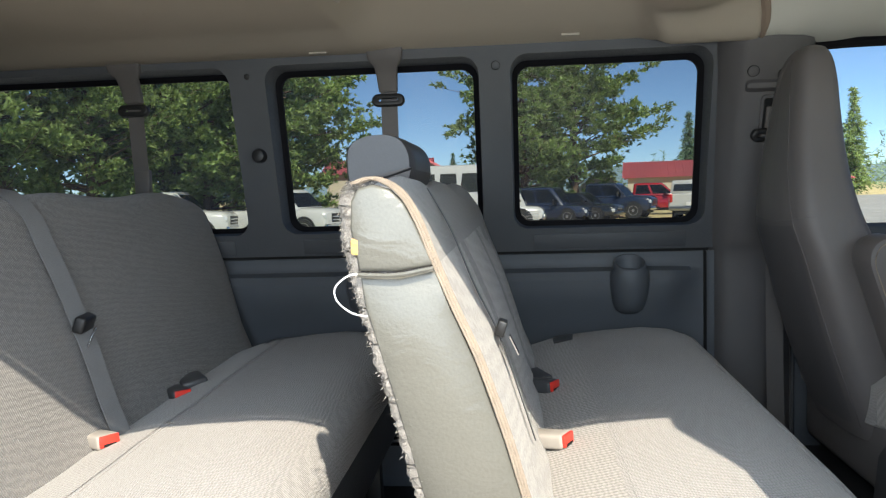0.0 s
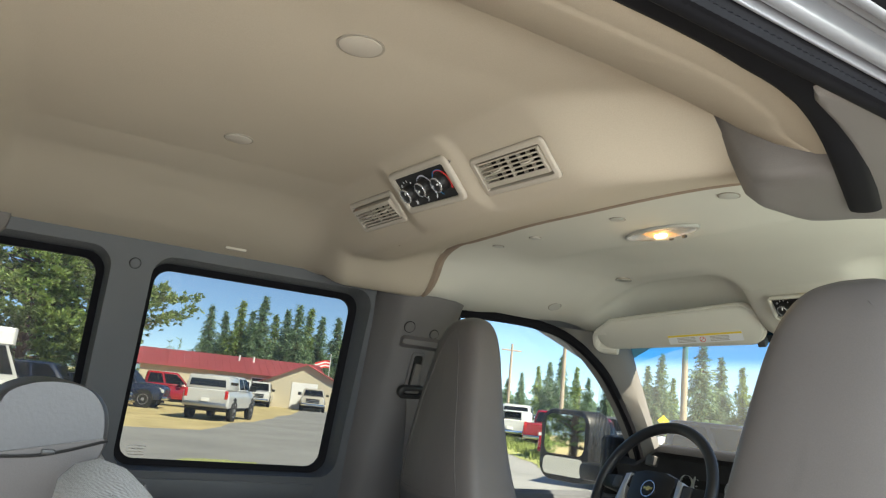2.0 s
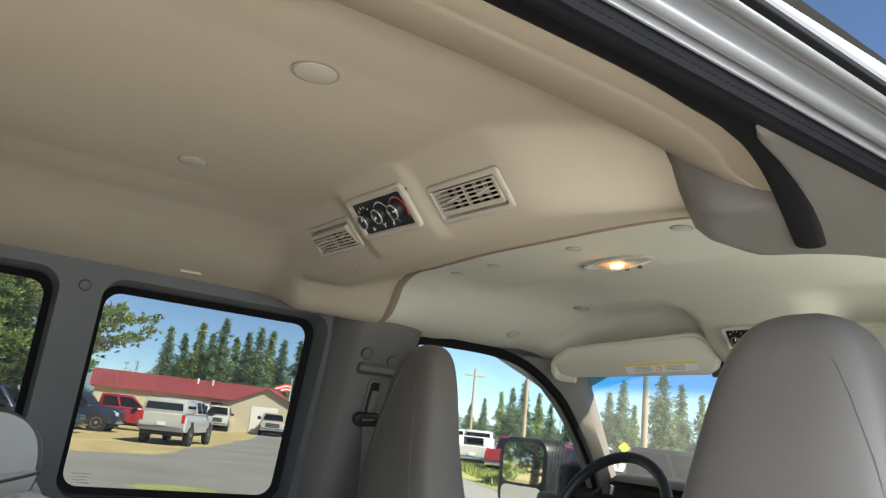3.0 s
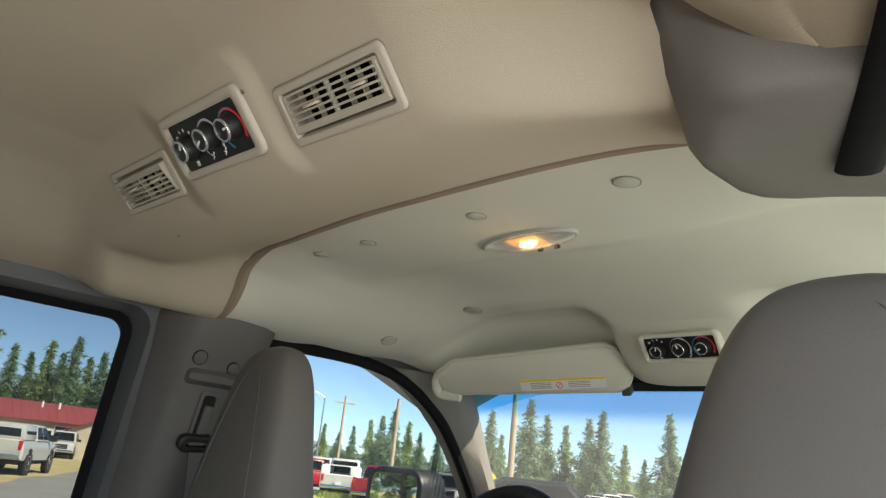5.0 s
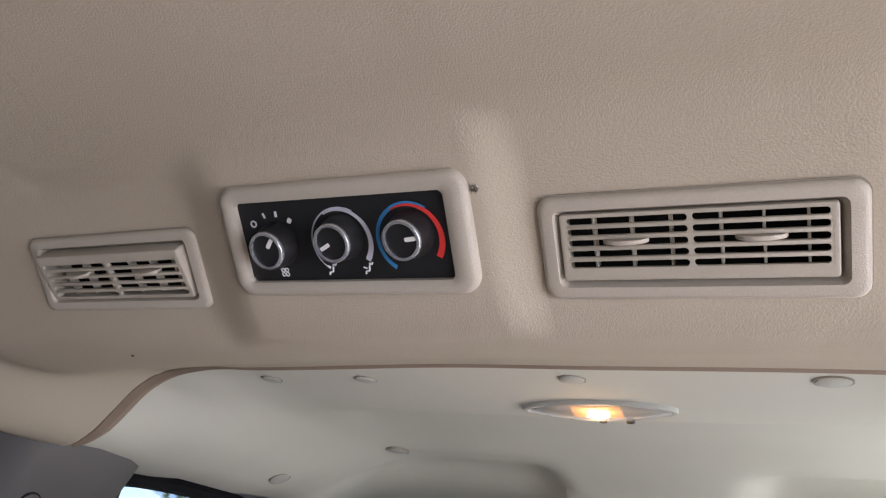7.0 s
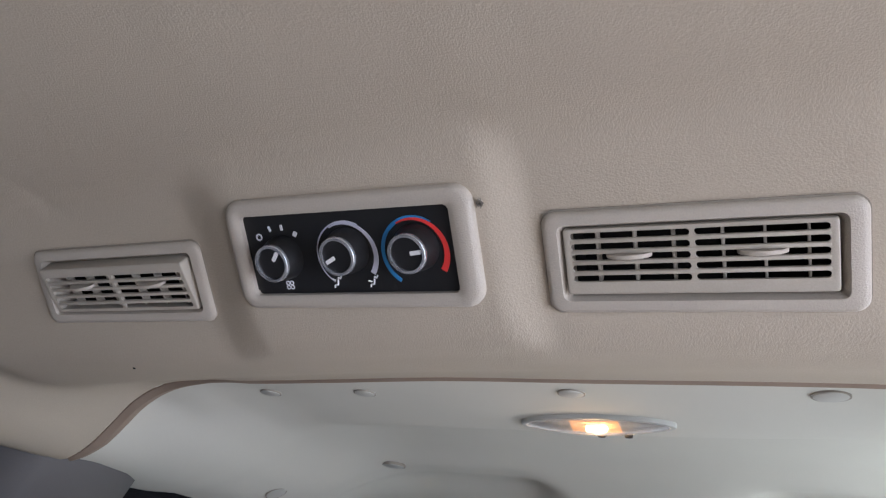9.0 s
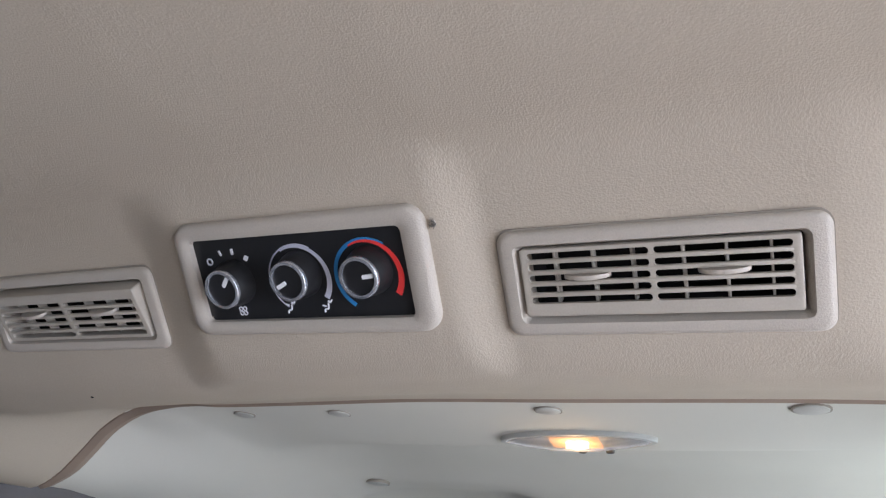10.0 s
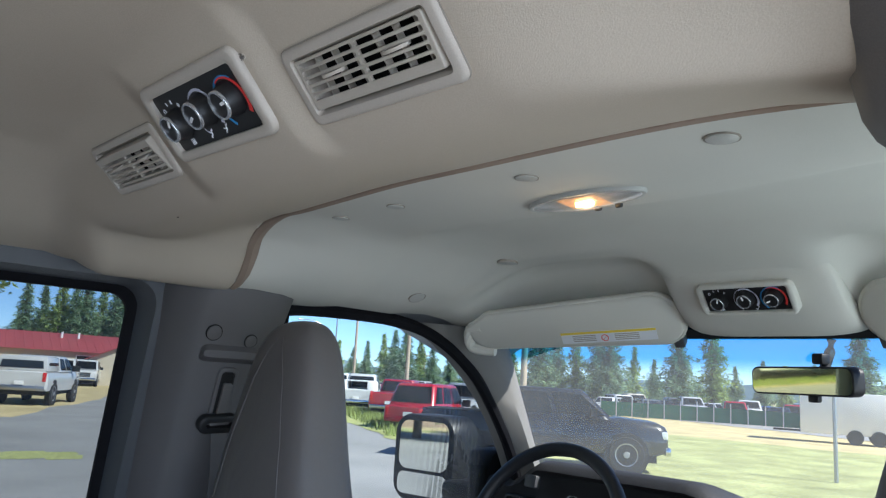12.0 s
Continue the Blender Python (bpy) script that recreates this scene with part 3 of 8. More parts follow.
# added strip closing the gap behind the lip, brown for the shade there
bm = bmesh.new()
lip_shade, thick = [], []
for y in span(side(-1, 0.50), side(1, 0.668), 90):
    x, _, z = rear_ceiling(1.0, y)
    k = table(abs(y - YC), (0.40, 0.0), (0.48, 1.0), (0.60, 1.0), (0.65, 0.3))
    lip_shade.append((x + 0.0145 + lip_x(y) - lip_back(y) + 0.003 * k, y, z + 0.0085 + 0.002 * k))
    thick.append(0.0056 + 0.0066 * k)
tube(bm, lip_shade, thick, 8)
structure("headliner_welt", bm, mat("lip_shade_brown", (0.27, 0.205, 0.155), 0.9, var=0.15, scale=12), "brown strip added as the shade along the headliner joint")


def front_ceiling(u, y):
    d = abs(y - YC)
    x = lip_x(y) - 0.004 + u * (1.335 - lip_x(y))
    base = table(x, (0.45, 2.064), (0.56, 2.066), (0.64, 2.0685), (0.76, 2.0665), (0.80, 2.068), (0.86, 2.0755), (1.02, 2.0735), (1.09, 2.064), (1.15, 2.046), (1.21, 2.018), (1.27, 1.985), (1.335, 1.945))
    drop = table(d, (0, 0), (0.40, 0.0), (0.46, 0.008), (0.52, 0.035), (0.58, 0.070), (0.64, 0.096), (0.70, 0.108), (0.73, 0.112))
    z = base - drop * table(x, (0.6, 1.0), (1.0, 1.0), (1.2, 0.62), (1.335, 0.18))
    # a soft raised step that swings forward round the dome lamp
    step = 0.785 + 0.05 * math.exp(-((y - 1.42) / 0.22) ** 2)
    z += 0.011 * ease((x - step) / 0.06) * ease((0.47 - d) / 0.14) * (1 - ease((x - 0.98) / 0.12))
    z += 0.012 * ease((0.74 - x) / 0.15) * ease((d - 0.47) / 0.05) * ease((0.62 - d) / 0.05)
    recess = ease((abs(y - 1.545) - 0.120) / 0.08) * ease((0.66 - d) / 0.10)
    z += recess * table(x, (1.07, 0.0), (1.12, 0.010), (1.165, 0.036), (1.20, 0.048), (1.26, 0.046), (1.335, 0.02))
    return (x, y, z)


bm = bmesh.new()
grid(bm, front_ceiling, span(0, 1, 60), span(side(-1, 0.71), side(1, 0.71), 70))
structure("ceiling_front", bm, LINER_FRONT, "beige moulded headliner over the front seats, paled for windscreen light", 60)

# boxed header over the side door opening
bm = bmesh.new()
rings = []
for x in span(-2.58, 0.16, 26)[:-1] + span(0.16, 0.397, 30) + [0.401, 0.403]:
    q = 0.010 * max(0.0, (x - 0.395) / 0.008) ** 2
    yi = table(x, (0.10, 1.030), (0.26, 1.033), (0.325, 1.036), (0.345, 1.022), (0.385, 0.976), (0.403, 0.962)) - q * 0.3
    zi = table(x, (0.10, 2.053), (0.325, 2.045), (0.345, 2.032), (0.385, 2.001), (0.403, 1.992))
    yo = table(x, (0.0, 0.852), (0.16, 0.857), (0.215, 0.863), (0.26, 0.877), (0.32, 0.904), (0.403, 0.940)) - 0.007 + q
    zb = 1.980 + q * 0.6
    w = yi - yo
    top = 2.12 - 0.05 * ease((x - 0.33) / 0.06)
    f = table(x, (0.17, 0.67), (0.30, 0.67), (0.36, 0.52), (0.403, 0.42))
    def low(k):
        return zi - 0.004 + (zb + 0.0005 - zi + 0.004) * k ** 0.85
    rings.append([(x, yi + 0.02, top), (x, yi + 0.004, zi + 0.016), (x, yi, zi), (x, yi - w * 0.06, low(0.06)), (x, yi - w * (f - 0.08), low(f - 0.08)), (x, yi - w * (f - 0.02), low(f - 0.02) - 0.0002), (x, yi - w * f, low(f) + 0.0009),
                  (x, yi - w * (f + 0.04), low(f + 0.04) - 0.0004), (x, yi - w * 0.9, low(0.9)), (x, yo + 0.004, zb + 0.003), (x, yo, zb + 0.014), (x, yo - 0.002, min(top, 2.055))])
loft(bm, rings)
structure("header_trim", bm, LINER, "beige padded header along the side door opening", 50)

# door opening seal, gutter and painted rails
SEAL = [(-0.82, 0.80, 1.62), (-0.82, 0.82, 1.90), (-0.78, 0.838, 1.972), (-0.60, 0.834, 1.980), (0.0, 0.834, 1.980), (0.16, 0.840, 1.976), (0.215, 0.847, 1.974), (0.26, 0.860, 1.973), (0.32, 0.885, 1.971), (0.40, 0.924, 1.969), (0.52, 0.985, 1.968)]
bm = bmesh.new()
tube(bm, curve(SEAL, 8), 0.0165, 12, flat=0.32)
structure("door_seal", bm, RUBBER, "black rubber seal round the side door opening")


def rail(bm, y0, y1, z0, z1, r=0.003):
    """A long bar above the door, drawing in a little towards the front."""
    rings = []
    for x in (-1.2, 0.2, 0.8, 1.5):
        o = 0.038 * (x - 0.2)
        rings.append([(x, (y0 + y1) / 2 + o + p, (z0 + z1) / 2 + q) for p, q in rrect(y1 - y0, z1 - z0, r, 4)])
    loft(bm, rings)


bm = bmesh.new()
strip = span(-1.0, 1.45, 700)
tube(bm, [(x, 0.807 + 0.038 * (x - 0.2), 1.9705) for x in strip], 0.0165, 10)
tube(bm, [(x, 0.799 + 0.038 * (x - 0.2), 1.9585) for x in strip], [0.0050 if k % 2 else 0.0038 for k in range(701)], 6)
structure("weather_strip", bm, RUBBER, "ribbed black rubber weather strip above the door")
bm = bmesh.new()
rail(bm, 0.7865, 0.7895, 1.962, 1.985, 0.001)
structure("gutter_lip", bm, RAIL_PAINT, "thin painted gutter lip")
bm = bmesh.new()
rail(bm, 0.7715, 0.7835, 1.964, 1.985, 0.005)
structure("roof_rail", bm, RAIL_PAINT, "grey painted round drip rail")
bm = bmesh.new()
rail(bm, 0.767, 0.781, 1.979, 2.00, 0.001)
rail(bm, 0.757, 0.7635, 1.976, 2.00, 0.001)
structure("roof_flange", bm, RAIL_PAINT, "grey painted roof flange")
bm = bmesh.new()
rail(bm, 0.7435, 0.7515, 1.967, 1.982, 0.003)
structure("outer_rail", bm, RAIL_PAINT, "grey painted outer roof rail")
# rubber-black bars stand in for the shade in the gaps between rails
bm = bmesh.new()
rail(bm, 0.7370, 0.7440, 1.969, 1.9735, 0.001)
rail(bm, 0.7575, 0.83, 1.986, 1.999, 0.002)
rail(bm, 0.8265, 0.846, 1.998, 2.10, 0.002)
structure("gutter_shadow_gap", bm, RUBBER, "black bars put in as the shade between the roof rails")


# ---- pillars ----
def b_pillar(s, name):
    bm = bmesh.new()
    rings = []
    for z in (0.66, 1.0, 1.36, 1.405, 1.425, 1.44, 1.6, 1.8, 1.90, 1.95, 1.975, 2.0):
        d = table(z, (0.66, 0.885), (1.40, 0.870), (1.44, 0.846), (1.889, 0.698), (1.967, 0.655), (2.0, 0.640))
        a, b = 0.520, table(z, (0.66, 0.77), (1.4, 0.765), (1.9, 0.752), (2.0, 0.755))
        o = 0.915 if z < 1.42 else glass_d(z) - 0.03
        rings.append([(x, side(s, dd), z) for x, dd in ((a, o), (a, d + 0.10), (a + 0.015, d + 0.055), (a + 0.04, d + 0.012), (a + 0.06, d), ((a + b) / 2, d - 0.004), (b - 0.05, d + 0.002), (b - 0.018, d + 0.016), (b, d + 0.05), (b, o))])
    loft(bm, rings)
    structure(name, bm, TRIM_WARM, "taupe plastic pillar trim beside the front seat", 40)


b_pillar(1, "pillar_left")
bm = bmesh.new()
rings = []
for z in (0.66, 1.0, 1.4, 1.6, 1.8, 1.9, 1.96, 1.99):
    d = table(z, (0.66, 0.885), (1.40, 0.870), (1.889, 0.74), (1.967, 0.70), (2.0, 0.69))
    rings.append([(x, side(-1, dd), z) for x, dd in ((0.535, 0.95 if z < 1.5 else glass_d(z)), (0.535, d + 0.03), (0.56, d), (0.72, d), (0.76, d + 0.04), (0.76, 0.95 if z < 1.5 else glass_d(z)))])
loft(bm, rings)
structure("pillar_right", bm, TRIM_WARM, "taupe plastic pillar trim behind the passenger seat", 40)

# pillar cover that reaches into the headliner beside the door opening
bm = bmesh.new()
rings = []
for y in (1.106, 1.105, 1.102, 1.096, 1.086, 1.072, 1.055, 1.03, 1.0, 0.975, 0.95, 0.93, 0.91, 0.88, 0.86, 0.845, 0.835, 0.827, 0.822):
    lift = table(y, (1.055, 0.0), (1.072, 0.001), (1.086, 0.006), (1.096, 0.016), (1.102, 0.030), (1.105, 0.050), (1.106, 0.085))
    zb = table(y, (0.775, 1.960), (0.93, 1.968), (1.03, 1.974), (1.106, 1.972)) + lift
    xa = table(y, (0.822, 0.232), (0.827, 0.214), (0.835, 0.207), (0.845, 0.222), (0.86, 0.27), (0.872, 0.31), (0.91, 0.378), (0.94, 0.386), (0.985, 0.378), (1.03, 0.373), (1.07, 0.380), (1.106, 0.380))
    xb = table(y, (0.775, 1.10), (0.85, 0.86), (0.92, 0.70), (0.98, 0.622), (1.04, 0.598), (1.084, 0.572), (1.106, 0.53))
    cut = ease((y - 1.015) / 0.055)
    rear = ease((y - 0.90) / 0.03)
    far = [(-0.030, 0.105), (-0.018, 0.093), (-0.004, 0.073), (0.014, 0.049), (0.030, 0.027), (0.047, 0.007), (0.070, 0)]
    near = [(-0.024 * rear, 0.105), (-0.018 * rear, 0.078), (-0.010 * rear, 0.040), (-0.003, 0.010), (0.0015, 0.004), (0.008, 0.001), (0.022, 0)]
    back = 2.0 * max(0.0, y - 1.072)
    prof = [(p[0] + (q[0] - p[0]) * cut + back, p[1] + (q[1] - p[1]) * cut) for p, q in zip(near, far)]
    n = 10
    ring = [(xa + p, y, min(zb + q, 2.080)) for p, q in prof]
    x0 = ring[-1][0]
    ring += [(x0 + (xb - 0.03 - x0) * (i + 1) / n, y, zb) for i in range(n)]
    ring += [(xb - 0.012, y, zb + 0.005), (xb, y, zb + 0.018), (xb + 0.004, y, 2.082)]
    rings.append(ring)
loft(bm, rings)
# same taupe plastic as the pillars, colour lightened for the door light on it
structure("pillar_cover", bm, mat("lit_taupe_cover_plastic", (0.155, 0.143, 0.138), 0.5, var=0.10, scale=5, fine=0.10, fine_scale=900, bump=0.25), "taupe plastic belt cover beside the door opening", 50)


# ---- front end ----
A_SEAL = [(0.735, 1.46), (0.735, 1.80), (0.742, 1.925), (0.765, 1.951), (0.95, 1.956), (1.06, 1.947), (1.142, 1.925), (1.225, 1.880), (1.30, 1.815), (1.41, 1.69), (1.52, 1.555), (1.60, 1.46)]


def front_side(s, tag):
    c = curve([(x, side(s, 0.722 + (0.10 * ease((1.8 - z) / 0.4))), z) for x, z in A_SEAL], 6)
    bm = bmesh.new()
    tube(bm, c, 0.014, 8)
    structure("front_door_seal_" + tag, bm, RUBBER, "black rubber seal round the front door window")
    # door frame, flared from the seal out to the glass
    bm = bmesh.new()
    out = [Vector((p.x + (0.03 if p.x < 0.75 else 0.10 * ease((p.x - 0.90) / 0.35)), side(s, 0.885 - 0.06 * ease((p.z - 1.6) / 0.3)), p.z + 0.024 * ease((p.z - 1.82) / 0.10))) for p in c]
    rings = [[p for p in c], out]
    loft(bm, rings, cap=False, closed=False)
    bmesh.ops.solidify(bm, geom=bm.faces[:], thickness=0.008)
    structure("front_door_frame_" + tag, bm, TRIM, "dark grey front door window frame")
    bm = bmesh.new()
    up = [(p.x, side(s, 0.888 - 0.062 * ease((p.z - 1.6) / 0.3)), p.z) for p in out if p.z > 1.5]
    loft(bm, [up, [(p[0], side(s, 0.888), 1.45) for p in up]], cap=False, closed=False)
    g = structure("window_%d" % (31 if s > 0 else 32), bm, GLASS_FRONT, "clear front door glass", 0)
    g.visible_shadow = False
    # door card with rolled sill, armrest and pocket
    bm = bmesh.new()
    def card(x, z):
        d = table(z, (0.66, 0.90), (1.10, 0.895), (1.18, 0.845), (1.255, 0.835), (1.275, 0.862), (1.29, 0.885), (1.40, 0.88), (1.445, 0.868), (1.462, 0.872), (1.47, 0.89))
        k = ease((x - 0.80) / 0.08) * ease((1.62 - x) / 0.15)
        return (x, side(s, d * k + 0.895 * (1 - k)), z)
    grid(bm, card, span(0.765, 1.80, 26), [0.66, 0.9, 1.1, 1.15, 1.18, 1.22, 1.255, 1.265, 1.275, 1.29, 1.34, 1.40, 1.43, 1.445, 1.455, 1.462, 1.47], 0.012)
    structure("front_door_trim_" + tag, bm, TRIM_LOW, "charcoal moulded front door trim with armrest", 40)
    bm = bmesh.new()
    box(bm, (0.77, min(side(s, 0.91), side(s, 0.98)), 0.45), (1.95, max(side(s, 0.91), side(s, 0.98)), 1.455), 0.01)
    structure("front_door_skin_" + tag, bm, PAINT_VAN, "silver painted front door skin")
    # windscreen pillar
    bm = bmesh.new()
    rings = []
    for t in span(0, 1, 12):
        z = 1.955 - 0.50 * t
        xa = table(z, (1.455, 1.59), (1.555, 1.515), (1.69, 1.405), (1.815, 1.295), (1.88, 1.22), (1.925, 1.15), (1.955, 1.08))
        xb = 1.345 + (1.935 - z) * 0.68
        da, db = 0.716 + 0.09 * ease((1.8 - z) / 0.4), 0.690 + (1.935 - z) * 0.20
        rings.append([(xa, side(s, da + 0.05), z), (xa + 0.004, side(s, da + 0.008), z), (xa + 0.02, side(s, da - 0.004), z), ((xa + xb) / 2, side(s, (da + db) / 2 - 0.022), z), (xb - 0.025, side(s, db - 0.010), z), (xb, side(s, db + 0.002), z), (xb + 0.03, side(s, db + 0.06), z)])
    loft(bm, rings)
    structure("windscreen_pillar_" + tag, bm, mat("grey_pillar_trim_" + tag, (0.17, 0.162, 0.15), 0.6, var=0.06, scale=6, fine=0.06, fine_scale=800, bump=0.2), "grey plastic windscreen pillar trim", 45)


front_side(1, "left")
front_side(-1, "right")


def screen(d, z):
    return (1.352 + (1.94 - z) * 0.68 + 0.075 * (1 - (d / 0.72) ** 2), YC + d, z)


def screen_glass():
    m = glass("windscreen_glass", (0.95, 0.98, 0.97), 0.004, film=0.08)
    nt = m.node_tree
    tr = nt.nodes["Transparent BSDF"]
    geo = nt.nodes["Geometry"]
    sep = nt.nodes.new("ShaderNodeSeparateXYZ")
    nt.links.new(geo.outputs["Position"], sep.inputs[0])
    ramp = nt.nodes.new("ShaderNodeMapRange")
    ramp.interpolation_type = "SMOOTHSTEP"
    ramp.inputs["From Min"].default_value, ramp.inputs["From Max"].default_value = 1.866, 1.908
    nt.links.new(sep.outputs["Z"], ramp.inputs["Value"])
    mix = nt.nodes.new("ShaderNodeMix")
    mix.data_type = "RGBA"
    mix.inputs["A"].default_value = (0.93, 0.97, 0.96, 1)
    mix.inputs["B"].default_value = (0.10, 0.46, 0.72, 1)
    nt.links.new(ramp.outputs[0], mix.inputs["Factor"])
    nt.links.new(mix.outputs["Result"], tr.inputs[0])
    return m


bm = bmesh.new()
grid(bm, lambda d, z: screen(d, z), span(-0.76, 0.76, 24), span(1.44, 1.965, 14))
ws = structure("windscreen", bm, screen_glass(), "clear windscreen with a blue shade band along its top", 60)
ws.visible_shadow = False
bm = bmesh.new()
grid(bm, lambda d, z: (screen(d, z)[0] + 0.004 + (z - 1.945) * 0.4, YC + d, z), span(-0.78, 0.78, 24), span(1.945, 2.02, 4), 0.01)
structure("windscreen_header", bm, BLACK, "black painted edge above the windscreen")


# dashboard
def dash_top(y):
    return 1.598 + 0.052 * ease((0.30 - abs(y - 2.0)) / 0.10)


bm = bmesh.new()
rings = []
for y in sorted(set([round(v, 3) for v in span(side(-1, 0.86), side(1, 0.86), 60)])):
    t = dash_top(y)
    b = ease((0.30 - abs(y - 2.0)) / 0.10)
    rings.append([(1.99, y, 1.50), (1.72, y, t - 0.045), (1.55, y, t - 0.004), (1.50, y, t), (1.475, y, t - 0.006), (1.465, y, t - 0.022), (1.475 + 0.05 * b, y, t - 0.04), (1.49 + 0.06 * b, y, t - 0.10), (1.46 + 0.04 * b, y, t - 0.20), (1.45, y, 1.36), (1.47, y, 1.20), (1.55, y, 1.00), (1.99, y, 1.00)])
loft(bm, rings)
structure("dashboard", bm, mat("charcoal_dashboard", (0.022, 0.022, 0.024), 0.65, var=0.1, scale=8, fine=0.1, fine_scale=900, bump=0.35), "charcoal grained plastic dashboard with hooded cluster", 45)
bm = bmesh.new()
box(bm, (1.90, side(-1, 0.92), 0.6), (2.0, side(1, 0.92), 1.5), 0.01)
structure("firewall", bm, BLACK, "black bulkhead below the windscreen")
bm = bmesh.new()
grid(bm, lambda d, x: (x, YC + d, 1.28 - (x - 1.95) * 0.30 - 0.12 * (d / 0.9) ** 4), span(-0.95, 0.95, 20), span(1.95, 2.75, 10), 0.02)
structure("bonnet", bm, PAINT_VAN, "silver painted van bonnet")


# ---- seats ----
def bench_back_ring(y, grow, top):
    """Cross-section of a bench backrest at y: front and rear line, rounded top."""
    front = [(0.030, 1.13), (-0.010, 1.22), (-0.036, 1.31), (-0.066, 1.40), (-0.096, 1.47), (-0.120, 1.525), (-0.136, 1.57), (-0.150, 1.597), (-0.166, 1.612), (-0.186, 1.618)]
    rear = [(-0.206, 1.612), (-0.219, 1.597), (-0.222, 1.563), (-0.206, 1.47), (-0.186, 1.40), (-0.162, 1.31), (-0.138, 1.22), (-0.110, 1.13)]
    pts = front + rear
    cx, cz = -0.10, 1.37
    return [(cx + (x - cx) * (1 - grow * 0.16), y, cz + (z - cz) * (1 - grow * 0.06) + top * ease((z - 1.5) / 0.1)) for x, z in pts]


def bench(name, label, x0, y0, y1, detail):
    """A three-place bench: cushion, backrest, base and vinyl end panel."""
    t = thing(name, label, "bench seat", (x0, (y0 + y1) / 2, FLOOR), "bench seats")
    sh = Matrix.Translation((x0, 0, 0))
    bm = bmesh.new()
    rings = []
    n = 40
    for i in range(n + 1):
        u = i / n
        y = y0 + 0.004 + (y1 - y0 - 0.004) * u
        g = max(0, 1 - u * 30) + (1 - math.sqrt(max(0, 1 - (1 - min((1 - u) / 0.12, 1)) ** 2))) * 2.2
        dip = -0.006 * math.cos((y - y0) / (y1 - y0) * math.pi * 6)
        rings.append(bench_back_ring(y, g, dip))
    loft(bm, rings)
    for v in bm.verts:
        v.co = sh @ v.co
        v.co.x += 0.0022 * noise.noise(v.co * 9)
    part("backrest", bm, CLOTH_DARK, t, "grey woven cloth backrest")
    fx = [(0.0225, 1.15), (-0.010, 1.22), (-0.036, 1.31), (-0.066, 1.40), (-0.096, 1.47), (-0.116, 1.515)]
    for ya, yb in ((y0 + 0.02, y0 + 0.40), (y0 + 0.46, y0 + 0.84), (y0 + 0.90, y1 - 0.16)):
        def insert(z, y):
            e = ease(min(y - ya, yb - y) / 0.02)
            return (x0 + table(z, *[(q, p) for p, q in fx]) + 0.0035 * e - 0.002 + 0.0022 * noise.noise(Vector((x0, y, z)) * 9), y, z)
        if detail:
            bm = bmesh.new()
            grid(bm, insert, span(1.15, 1.515, 16), span(ya, yb, 16))
            part("back_insert", bm, LATTICE, t, "lattice woven panel of the backrest", 60)
    # end panel
    m = Matrix(((1, 0, 0, x0), (0, 0, -1, 0), (0, 1, 0, 0), (0, 0, 0, 1)))
    lower = [(0.022, 1.13), (-0.016, 1.22), (-0.042, 1.31), (-0.072, 1.40), (-0.100, 1.465), (-0.116, 1.509), (-0.160, 1.502), (-0.204, 1.503), (-0.200, 1.47), (-0.180, 1.40), (-0.156, 1.31), (-0.132, 1.22), (-0.104, 1.13)]
    upper = [(-0.117, 1.515), (-0.136, 1.560), (-0.150, 1.588), (-0.166, 1.604), (-0.186, 1.610), (-0.203, 1.606), (-0.212, 1.592), (-0.214, 1.560), (-0.205, 1.509), (-0.160, 1.508)]
    for nm, loop in (("end_panel", lower), ("upper_end_panel", upper)):
        bm = bmesh.new()
        slab(bm, loop[::-1], m @ Matrix.Translation((0, 0, -y0 - 0.004)), 0, 0.011, 0.005)
        for v in bm.verts:
            v.co.y += 0.0025 * noise.noise(v.co * 22)
        part(nm, bm, VINYL, t, "pale grey creased vinyl end panel", 60)
    edge = [Vector((x0 + x, y0 - 0.004, z)) for x, z in ((0.030, 1.13), (-0.010, 1.22), (-0.036, 1.31), (-0.066, 1.40), (-0.096, 1.47), (-0.118, 1.525), (-0.134, 1.567), (-0.150, 1.596), (-0.168, 1.611), (-0.188, 1.617), (-0.208, 1.611))]
    bm = bmesh.new()
    rnd = random.Random(4)
    braid = curve(edge, 30)
    for off, rad in (((-0.0030, -0.0022, 0), 0.0020), ((0.0004, -0.0022, 0), 0.0022), ((0.0038, -0.0002, 0), 0.0022)):
        tube(bm, [p + Vector(off) for p in braid], [rad * (1.12 if k % 2 else 0.84) * rnd.uniform(0.95, 1.05) for k in range(len(braid))], 7)
    part("piping", bm, CORD, t, "cream stitched piping cord")
    bm = bmesh.new()
    tube(bm, curve([(x0 - 0.117, y0 - 0.0155, 1.512), (x0 - 0.160, y0 - 0.016, 1.505), (x0 - 0.205, y0 - 0.0145, 1.506)], 6), 0.0030, 6)
    part("seam", bm, VINYL, t, "stitched seam across the panel")
    if detail:
        back = [Vector((x0 + x, y0 + 0.004, z)) for x, z in ((-0.108, 1.13), (-0.134, 1.22), (-0.158, 1.31), (-0.182, 1.40), (-0.204, 1.48), (-0.217, 1.55), (-0.216, 1.597), (-0.206, 1.610))]
        bm = bmesh.new()
        line = curve(back, 40)
        tube(bm, [p + Vector((0.004 * noise.noise(p * 80), 0.003 * noise.noise(p * 95 + Vector((5, 0, 0))), 0)) for p in line], [0.0085 + 0.004 * noise.noise(p * 130) for p in line], 7)
        part("frayed_edge", bm, FRAY, t, "frayed threadbare backing along the edge")
        bm = bmesh.new()
